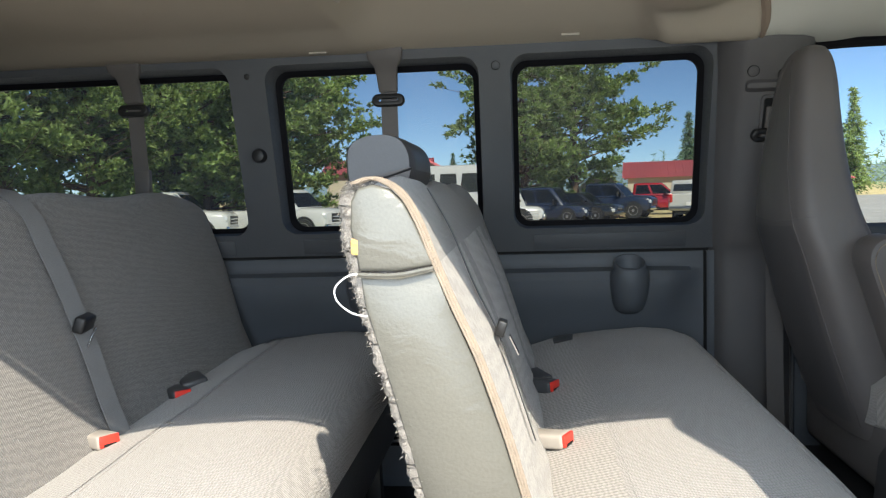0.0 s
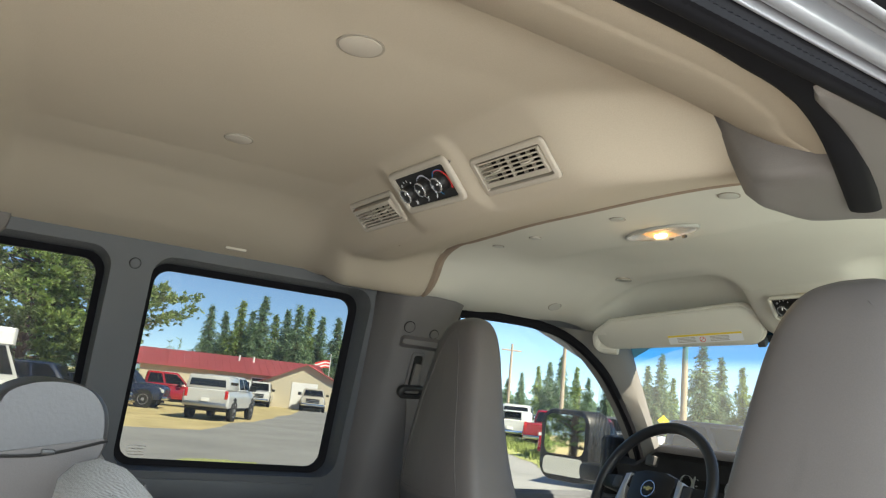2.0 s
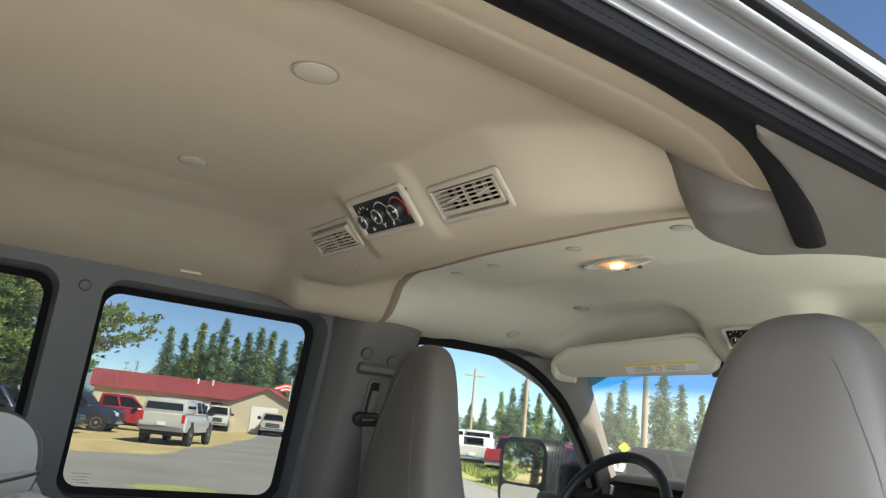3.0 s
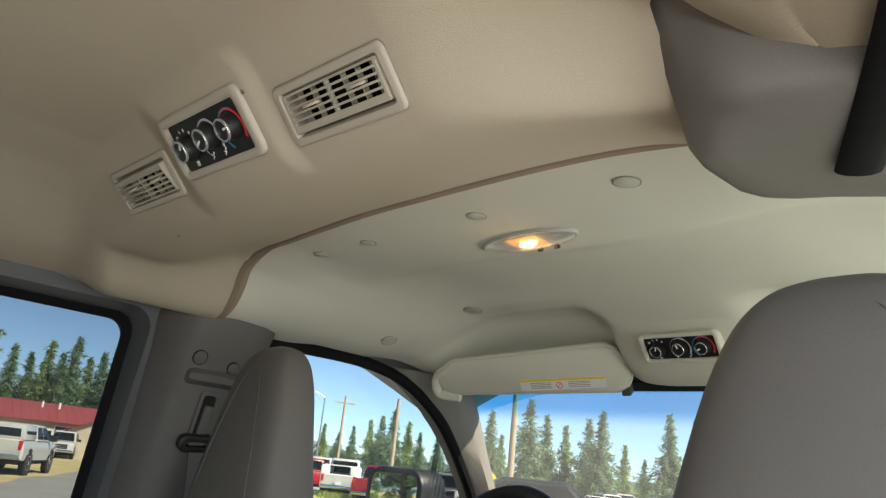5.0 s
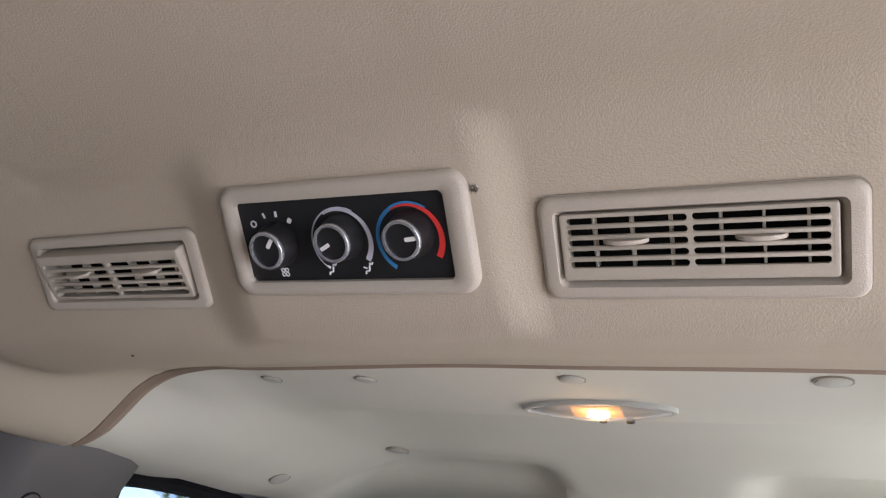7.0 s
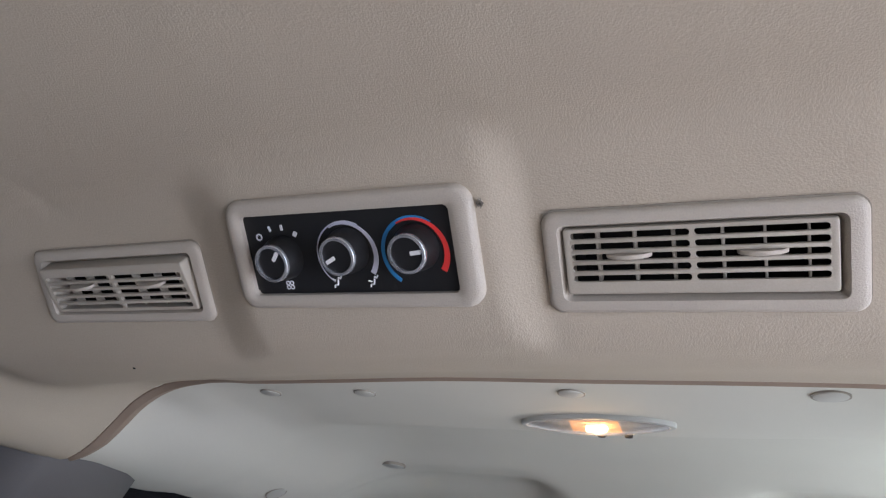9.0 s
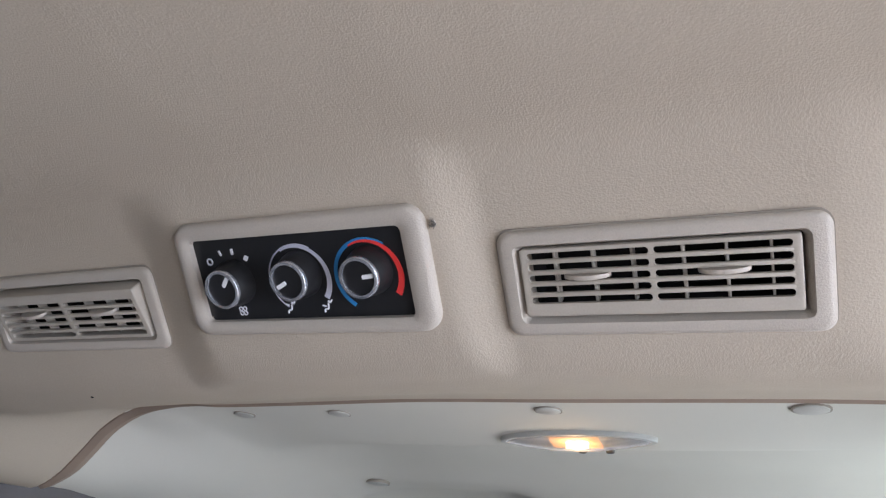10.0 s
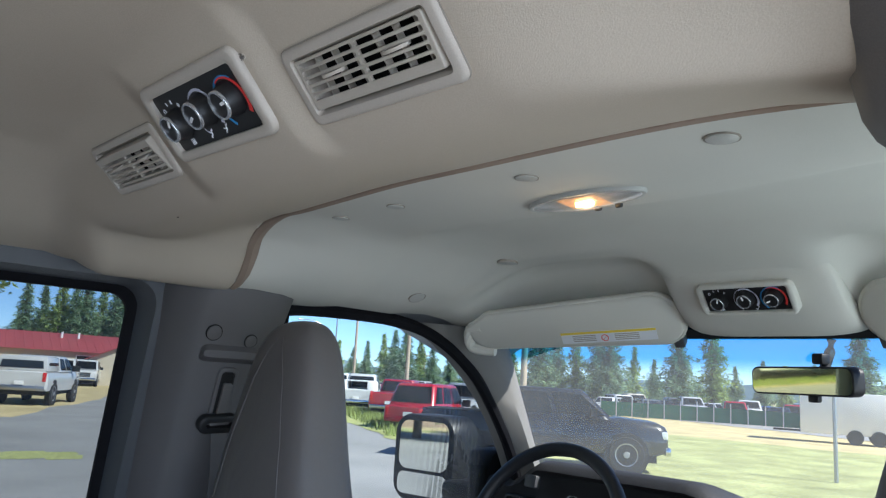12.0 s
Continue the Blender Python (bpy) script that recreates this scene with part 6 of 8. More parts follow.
def visor(s, yc, w):
    t = thing("sun_visor", "beige cloth sun visor folded against the windscreen header with warning label", "sun visor", (1.27, yc, 2.02), "sun visors")
    m = face_frame((1.222, yc, 1.962), (s * 0.30, -0.95, 0), (-0.80, -s * 0.25, -0.60)) @ pose(0, 0, 0, 0, 0, s * 3.5)
    bm = bmesh.new()
    h = 0.108
    loop = []
    for a, b in rrect(w, h, 0.045, 8):
        if b > 0:
            a *= 1 - 0.06 * (b / (h / 2))
            b *= 1 - 0.75 * ease((-s * a - w * 0.24) / (w * 0.26))
        loop.append((a, b))
    slab(bm, loop, m, -0.012, 0.010, 0.008)
    body = part("body", bm, LINER_FRONT, t, "", 60)
    bm = bmesh.new()
    tube(bm, [m @ Vector((a, b, 0.001)) for a, b in loop + [loop[0]]], 0.0045, 6)
    part("edge_piping", bm, LINER_FRONT, body)
    bm = bmesh.new()
    lx = s * 0.082
    k = m @ Matrix.Translation((lx, -0.030, 0.0098)) @ pose(0, 0, 0, 0, 0, 1.5)
    slab(bm, rrect(0.200, 0.026, 0.002, 2), k, 0, 0.0012)
    lab = part("warning_label", bm, PRINT_WHITE, body, "white warning label")
    bm = bmesh.new()
    slab(bm, rrect(0.200, 0.005, 0.001, 2, 0, 0.0103), k, 0.0012, 0.0018)
    part("label_band", bm, PRINT_YELLOW, lab, "yellow band")
    bm = bmesh.new()
    arc_strip(bm, k, -0.006, -0.003, 0.0062, 0.0078, 0, 360, 0.0013, 20)
    tube(bm, [k @ Vector((-0.011, -0.008, 0.0015)), k @ Vector((-0.001, 0.002, 0.0015))], 0.0008, 4)
    part("label_sign", bm, PRINT_RED, lab, "red crossed circle")
    for q in (-0.05, 0.04):
        for r in range(4):
            bm = bmesh.new()
            slab(bm, rrect(0.05, 0.0016, 0.0003, 1, q, 0.004 - r * 0.004), k, 0.0012, 0.0017)
            part("text_bar", bm, BUCKLE, lab, "small grey text bar")
    # pivot arm and clip
    bm = bmesh.new()
    e = w / 2
    tube(bm, curve([m @ Vector((-s * e * 0.86, -0.004, 0.0)), m @ Vector((-s * e * 1.0, -0.01, 0.0)), m @ Vector((-s * e * 1.02, -0.05, 0.004)), m @ Vector((-s * e * 0.80, -0.064, 0.0))], 6), [0.012] * 10 + [0.012] * 9, 8)
    part("pivot_cover", bm, LINER_FRONT, t)
    bm = bmesh.new()
    box(bm, (-0.010, -0.010, -0.02), (0.010, 0.012, 0.004), 0.003, 2, m @ Matrix.Translation((s * (e - 0.02), -0.056, 0)))
    part("clip", bm, BUCKLE_DARK, t)


visor(1, 1.930, 0.475)
visor(-1, 1.16, 0.475)

# interior mirror
t = thing("rear_view_mirror", "black rear-view mirror hung from the windscreen", "mirror", (1.44, 1.555, 1.865))
m = face_frame((1.425, 1.548, 1.866), (-0.309, -0.951, 0.0), (-0.951, 0.309, -0.06))
bm = bmesh.new()
slab(bm, rrect(0.226, 0.052, 0.015, 6), m, -0.022, 0.0045, 0.003)
part("housing", bm, BLACK, t)
bm = bmesh.new()
slab(bm, rrect(0.218, 0.045, 0.012, 6), m, 0.002, 0.0052)
part("mirror_glass", bm, MIRROR_WARM, t, "mirror glass tinted yellow for the outdoors it reflects", 20)
bm = bmesh.new()
tube(bm, [m @ Vector((0.03, 0.01, -0.02)), m @ Vector((0.03, 0.055, -0.045)), m @ Vector((0.03, 0.075, -0.05))], 0.009, 8)
box(bm, (0.018, 0.03, -0.03), (0.042, 0.05, -0.008), 0.004, 2, m)
part("stem", bm, BLACK, t)
bm = bmesh.new()
box(bm, (0.012, -0.038, -0.012), (0.034, -0.024, 0.0), 0.003, 2, m)
part("tab", bm, BLACK, t)

# steering wheel
t = thing("steering_wheel", "black leather steering wheel with silver spokes", "steering wheel", (1.2, 1.97, 1.53))
m = face_frame((1.205, 1.972, 1.533), (0, -1, 0), (-0.90, 0.0, 0.42))
bm = bmesh.new()
R = 0.187
n, k = 64, 10
rings = []
for i in range(n):
    a = 2 * math.pi * i / n
    rings.append([m @ Vector(((R + 0.0145 * math.cos(b)) * math.cos(a), (R + 0.0145 * math.cos(b)) * math.sin(a), 0.0145 * math.sin(b))) for b in [2 * math.pi * j / k for j in range(k)]])
loft(bm, rings + [rings[0]], cap=False)
part("rim", bm, mat("black_leather", (0.020, 0.020, 0.022), 0.38, var=0.1, fine=0.1, fine_scale=600, bump=0.25), t)
bm = bmesh.new()
hub = [(-0.078, 0.035), (-0.070, 0.052), (-0.035, 0.062), (0.035, 0.062), (0.070, 0.052), (0.078, 0.035), (0.072, -0.02), (0.058, -0.062), (0.032, -0.078), (-0.032, -0.078), (-0.058, -0.062), (-0.072, -0.02)]
slab(bm, hub, m, -0.055, 0.010, 0.014)
h = part("hub", bm, BLACK, t)
bm = bmesh.new()
slab(bm, circle(0.0215, 28), m @ Matrix.Translation((0, 0.008, 0)), 0.009, 0.0125, 0.001)
part("badge", bm, BLACK, h)
bm = bmesh.new()
frame_plate(bm, circle(0.0228, 28, 0, 0.008), circle(0.0200, 28, 0, 0.008), m, 0.009, 0.0138)
part("badge_ring", bm, CHROME, h)
bm = bmesh.new()
q = m @ Matrix.Translation((0, 0.008, 0))
slab(bm, [(-0.015, -0.002), (-0.012, 0.0035), (0.014, 0.0045), (0.012, -0.001)], q, 0.0125, 0.0145)
slab(bm, [(-0.004, -0.0055), (-0.003, 0.0065), (0.005, 0.0065), (0.004, -0.0055)], q, 0.0125, 0.0142)
part("badge_shape", bm, mat("gold_badge", (0.75, 0.58, 0.22), 0.3, 0.8, var=0.03), h, "plain golden badge shape")
for s in (-1, 1):
    bm = bmesh.new()
    slab(bm, [(s * 0.074, 0.040), (s * 0.176, 0.030), (s * 0.178, -0.002), (s * 0.110, -0.012), (s * 0.078, 0.012)], m, -0.018, 0.004, 0.004)
    part("spoke", bm, BLACK, t)
    bm = bmesh.new()
    slab(bm, [(s * 0.080, 0.046), (s * 0.098, 0.042), (s * 0.104, -0.020), (s * 0.120, -0.118), (s * 0.096, -0.120), (s * 0.066, -0.060), (s * 0.084, 0.0)], m, -0.016, 0.008, 0.005)
    part("spoke", bm, SILVER, t, "silver spoke trim")
    bm = bmesh.new()
    slab(bm, rrect(0.026, 0.034, 0.006, 4, s * 0.120, 0.014), m, 0.002, 0.009, 0.002)
    part("switch_pad", bm, VINYL_CHAR, t)
bm = bmesh.new()
tube(bm, [m @ Vector((0, 0, -0.05)), m @ Vector((0, -0.02, -0.30))], 0.05, 16)
part("column", bm, BLACK, t)
bm = bmesh.new()
tube(bm, curve([m @ Vector((0.05, 0.01, -0.08)), m @ Vector((0.16, 0.03, -0.085)), m @ Vector((0.215, 0.045, -0.08))], 5), 0.008, 8)
part("stalk", bm, BLACK, t)

# instrument cluster and dash fittings
t = thing("instrument_cluster", "black instrument cluster with silver-ringed dials under the hood", "instrument cluster", (1.53, 2.0, 1.55))
m = face_frame((1.548, 1.99, 1.545), (0, -1, 0), (-1, 0, 0.15))
bm = bmesh.new()
slab(bm, rrect(0.40, 0.125, 0.03, 6), m, -0.01, 0.004)
part("face", bm, VOID, t)
for a, r in ((-0.10, 0.045), (0.10, 0.045), (0.0, 0.028), (-0.17, 0.024), (0.17, 0.024)):
    bm = bmesh.new()
    frame_plate(bm, circle(r, 28, a, 0), circle(r * 0.9, 28, a, 0), m, 0.003, 0.009)
    for k in range(9):
        g = radians(220 - k * 32)
        slab(bm, rrect(r * 0.16, r * 0.04, 0.0004, 1), m @ Matrix.Translation((a + r * 0.74 * math.cos(g), r * 0.74 * math.sin(g), 0)) @ pose(0, 0, 0, 0, 0, math.degrees(g)), 0.004, 0.0052)
    part("dial", bm, SILVER, t, "silver dial ring with ticks")
for y in (2.27, 1.72, 1.30, 0.80):
    t = thing("dash_vent", "black louvred air vent in the dashboard", "air vent", (1.46, y, 1.52), "dash vents")
    m = face_frame((1.462 if y > 1.7 and y < 2.3 else 1.452, y, 1.525), (0, -1, 0), (-1, 0, 0.1))
    bm = bmesh.new()
    frame_plate(bm, rrect(0.085, 0.07, 0.012, 5), rrect(0.070, 0.055, 0.008, 5), m, -0.03, 0.006, 0.003)
    part("bezel", bm, BLACK, t)
    for k in range(5):
        bm = bmesh.new()
        box(bm, (-0.034, -0.001, -0.012), (0.034, 0.001, 0.002), 0, 1, m @ Matrix.Translation((0, -0.021 + k * 0.0105, 0)) @ pose(0, 0, 0, 20, 0, 0))
        part("slat", bm, BLACK, t)
t = thing("light_switch", "grey headlamp switch panel beside the cluster", "switch", (1.46, 2.20, 1.57))
bm = bmesh.new()
slab(bm, rrect(0.035, 0.03, 0.004, 4), face_frame((1.452, 2.215, 1.60), (0, -1, 0), (-1, 0, 0.2)), -0.01, 0.008, 0.002)
part("panel", bm, VINYL_CHAR, t)

# door handle and window switches of the driver's door
t = thing("door_pull", "charcoal pull handle on the driver's door trim", "door handle", (1.2, 2.37, 1.34))
bm = bmesh.new()
tube(bm, curve([(1.10, 2.385, 1.375), (1.16, 2.362, 1.382), (1.26, 2.358, 1.395), (1.34, 2.362, 1.40), (1.40, 2.392, 1.40)], 6), 0.012, 8)
part("pull", bm, TRIM, t)
bm = bmesh.new()
slab(bm, rrect(0.10, 0.05, 0.012, 5), face_frame((1.36, 2.405, 1.36), (1, 0, 0), (0, -1, 0)), 0, 0.012, 0.004)
part("latch_bezel", bm, BLACK, t)
bm = bmesh.new()
tube(bm, [(1.335, 2.388, 1.362), (1.385, 2.384, 1.366)], 0.006, 8)
part("latch", bm, CHROME, t, "chrome door latch")
t = thing("window_switches", "black window switch block on the door armrest", "switch", (1.28, 2.37, 1.275))
bm = bmesh.new()
box(bm, (1.20, 2.355, 1.268), (1.36, 2.395, 1.285), 0.005)
part("block", bm, BLACK, t)
for k in range(3):
    bm = bmesh.new()
    box(bm, (1.22 + k * 0.045, 2.362, 1.283), (1.245 + k * 0.045, 2.388, 1.293), 0.003)
    part("rocker", bm, VINYL_CHAR, t)

# exterior mirrors
def door_mirror(s):
    t = thing("door_mirror", "black tow mirror with upper and lower glass on the front door", "mirror", (1.50, YC + s * 1.13, 1.60), "door mirrors")
    m = face_frame((1.485, YC + s * 1.135, 1.605), (0, -1, 0), (-0.985, -s * 0.17, 0.0))
    bm = bmesh.new()
    slab(bm, rrect(0.226, 0.248, 0.055, 8), m, -0.10, 0.012, 0.010)
    part("housing", bm, BLACK, t)
    bm = bmesh.new()
    slab(bm, rrect(0.184, 0.138, 0.03, 6, s * 0.003, 0.036), m @ pose(0, 0, 0, -1, 0, 0), 0.008, 0.0145)
    part("upper_glass", bm, MIRROR, t, "flat mirror glass", 20)
    bm = bmesh.new()
    slab(bm, rrect(0.186, 0.062, 0.022, 6, s * 0.003, -0.073), m, 0.008, 0.0145)
    part("lower_glass", bm, MIRROR, t, "small wide-angle mirror glass", 20)
    bm = bmesh.new()
    box(bm, (1.47, min(YC + s * 0.90, YC + s * 1.05), 1.50), (1.60, max(YC + s * 0.90, YC + s * 1.05), 1.56), 0.02)
    box(bm, (1.44, min(YC + s * 0.875, YC + s * 0.915), 1.46), (1.66, max(YC + s * 0.875, YC + s * 0.915), 1.66), 0.02)
    part("arm", bm, BLACK, t)


door_mirror(1)
door_mirror(-1)

# floor vent grille beside the third row
t = thing("floor_grille", "black slotted vent grille in the side trim", "vent grille", (-0.45, 2.40, 0.9))
for k in range(6):
    bm = bmesh.new()
    box(bm, (-0.56, 2.392, 0.84 + k * 0.018), (-0.36, 2.402, 0.848 + k * 0.018), 0.002)
    part("slat", bm, RUBBER, t)


# ---- outdoors: ground ----
ASPHALT = mat("worn_asphalt", (0.28, 0.277, 0.272), 0.9, var=0.18, scale=0.35, fine=0.22, fine_scale=45, bump=0.3, spec=0.3)
GRASS = mat("cut_grass", (0.33, 0.35, 0.14), 0.95, var=0.35, scale=0.5, fine=0.4, fine_scale=14, spec=0.1)
DRY = mat("dry_grass", (0.52, 0.43, 0.23), 0.95, var=0.25, scale=0.6, fine=0.3, fine_scale=18, spec=0.1)
DIRT = mat("tan_gravel", (0.34, 0.25, 0.16), 0.95, var=0.2, scale=0.8, fine=0.25, fine_scale=30, spec=0.1)
PALE_ROAD = mat("pale_road", (0.30, 0.29, 0.28), 0.9, var=0.1, scale=0.4, fine=0.15, fine_scale=40)


def sheet(name, pts, z, material, label):
    bm = bmesh.new()
    n = 6
    loop = []
    rnd = random.Random(len(name))
    for i, (x, y) in enumerate(pts):
        x2, y2 = pts[(i + 1) % len(pts)]
        for k in range(n):
            t = k / n
            j = 0.25 if k else 0.0
            loop.append((x + (x2 - x) * t + rnd.uniform(-j, j), y + (y2 - y) * t + rnd.uniform(-j, j)))
    vs = [bm.verts.new((x, y, z)) for x, y in loop]
    edges = [bm.edges.new((vs[i], vs[(i + 1) % len(vs)])) for i in range(len(vs))]
    bmesh.ops.triangle_fill(bm, use_beauty=True, edges=edges)
    return structure(name, bm, material, label, 0)


bm = bmesh.new()
grid(bm, lambda x, y: (x, y, 0), span(-2500, 2500, 12), span(-2500, 2500, 12))
structure("ground", bm, DRY, "dry grassy ground reaching the horizon", 0)
sheet("pavement", [(-60, -40), (9, -40), (12, 6), (13, 14), (20, 24), (36, 50), (60, 92), (40, 100), (26, 70), (14, 44), (6, 27.5), (-4, 25.0), (-60, 24)], 0.012, ASPHALT, "grey worn asphalt of the parking lot")
sheet("grass_verge", [(11.5, -30), (33, -30), (33.2, 13), (32.8, 21.4), (27, 27), (21, 22), (14, 13.5), (12.5, 6)], 0.016, mat("thin_dry_grass", (0.36, 0.37, 0.16), 0.95, var=0.32, scale=0.7, fine=0.35, fine_scale=14, spec=0.1), "short sun-bleached green grass beside the lot")
sheet("grass_strip", [(-40, 24.6), (-4, 25.6), (3, 27), (3, 29), (-40, 28.4)], 0.016, GRASS, "green grass strip in front of the parked bus")
sheet("gravel_lot", [(-60, 29), (1.5, 30), (3.6, 35), (5.6, 43), (8.5, 54), (8, 66), (-60, 66)], 0.020, DIRT, "tan gravel under the parked vehicles")
sheet("grass_patch", [(3.1, 16.6), (4.6, 16.4), (5.0, 17.6), (3.4, 17.9)], 0.016, GRASS, "small green patch on the asphalt")
sheet("road", [(46, -30), (46, 17), (53, 33), (70, 62), (86, 62), (64, 33), (55, 17), (55, -30)], 0.022, PALE_ROAD, "pale road beyond the grass")
sheet("side_road", [(26, 27.6), (34, 27.6), (70, 90), (60, 90)], 0.024, PALE_ROAD, "pale road leading away")
sheet("grass_bank", [(13.6, 17.0), (15.3, 20.8), (18.8, 28.8), (23.0, 36.8), (27, 37.5), (22.4, 30), (18.8, 24), (15.8, 17.5)], 0.026, GRASS, "tall green grass along the row of parked cars")
sheet("far_verge", [(20.5, 25), (26, 27.6), (60, 88), (56, 88)], 0.020, GRASS, "green verge beside the road")

# tufts along the verges
bm = bmesh.new()
rnd = random.Random(9)
for k in range(4200):
    u = rnd.random()
    if k % 3 == 2:
        x, y = -20 + 23 * u, 25.3 + 2.6 * rnd.random() + 0.05 * u
    elif k % 3 == 1:
        x, y = 15.2 + 8.6 * u + rnd.uniform(0, 1.6), 20.6 + 16.4 * u + rnd.uniform(-1.6, 0)
    else:
        x, y = -20 + 23 * u, 25.3 + 2.6 * rnd.random() + 0.05 * u
    h = rnd.uniform(0.06, 0.22) * (1.9 if k % 3 == 1 else 0.7)
    a = rnd.uniform(0, 6.28)
    for q in range(3):
        b = a + q * 2.1
        p = Vector((x + 0.05 * math.cos(b), y + 0.05 * math.sin(b), 0.01))
        s = Vector((math.cos(b + 1.57), math.sin(b + 1.57), 0)) * 0.022
        tip = p + Vector((math.cos(b) * h * 0.4, math.sin(b) * h * 0.4, h))
        bm.faces.new([bm.verts.new(v) for v in (p - s, p + s, tip)])
tagged(mesh_ob("grass_tufts", bm, mat("grass_blades", (0.22, 0.27, 0.075), 0.9, var=0.3, scale=0.8, island=0.35), 0), "green and straw grass tufts along the verges", "grass", "", "stuff")

# ---- trees ----
# the far firs' needles carry distance haze in their paler, bluer colour
NEEDLE = [mat("pine_needles", (0.28, 0.37, 0.13), 0.8, var=0.35, scale=0.9, island=0.45, spec=0.3), mat("hazed_fir_needles", (0.22, 0.32, 0.19), 0.8, var=0.3, scale=0.9, island=0.45, spec=0.3), mat("young_needles", (0.30, 0.40, 0.14), 0.8, var=0.3, scale=0.9, island=0.4, spec=0.3)]
for leafy in NEEDLE:
    ln = leafy.node_tree
    through_leaf = ln.nodes.new("ShaderNodeBsdfTranslucent")
    both = ln.nodes.new("ShaderNodeMixShader")
    both.inputs[0].default_value = 0.45
    ln.links.new(ln.nodes["Principled BSDF"].inputs["Base Color"].links[0].from_socket, through_leaf.inputs[0])
    ln.links.new(ln.nodes["Principled BSDF"].outputs[0], both.inputs[1])
    ln.links.new(through_leaf.outputs[0], both.inputs[2])
    ln.links.new(both.outputs[0], ln.nodes["Material Output"].inputs[0])
BARK = mat("pine_bark", (0.15, 0.10, 0.07), 0.95, var=0.3, scale=3, fine=0.3, fine_scale=30, bump=0.6)


def clump(verts, faces, p, d, size, rnd, n=5):
    """A tuft of needle blades round the point p, mostly along d."""
    for k in range(n):
        a = (d + Vector((rnd.uniform(-1, 1), rnd.uniform(-1, 1), rnd.uniform(-0.75, 0.75)))).normalized() * size * rnd.uniform(0.6, 1.25)
        s = a.cross(Vector((rnd.uniform(-1, 1), rnd.uniform(-1, 1), 1))).normalized() * size * rnd.uniform(0.26, 0.48)
        i = len(verts)
        q = p + Vector((rnd.uniform(-1, 1), rnd.uniform(-1, 1), rnd.uniform(-1, 1))) * size * 0.4
        verts += [q - s * 0.5, q + s * 0.5, q + a + s * 0.2, q + a * 1.1 - s * 0.2]
        faces.append((i, i + 1, i + 2, i + 3))


def needles(verts, faces, p, d, size, rnd, n):
    """A tuft of thin needle blades spreading from p, mostly along d and upwards."""
    for k in range(n):
        a = (d * 0.7 + Vector((rnd.uniform(-1, 1), rnd.uniform(-1, 1), rnd.uniform(-0.55, 0.95)))).normalized() * size * rnd.uniform(0.6, 1.2)
        s = a.cross(Vector((rnd.uniform(-1, 1), rnd.uniform(-1, 1), 1))).normalized() * size * rnd.uniform(0.20, 0.34)
        i = len(verts)
        verts += [p - s, p + s, p + a]
        faces.append((i, i + 1, i + 2))


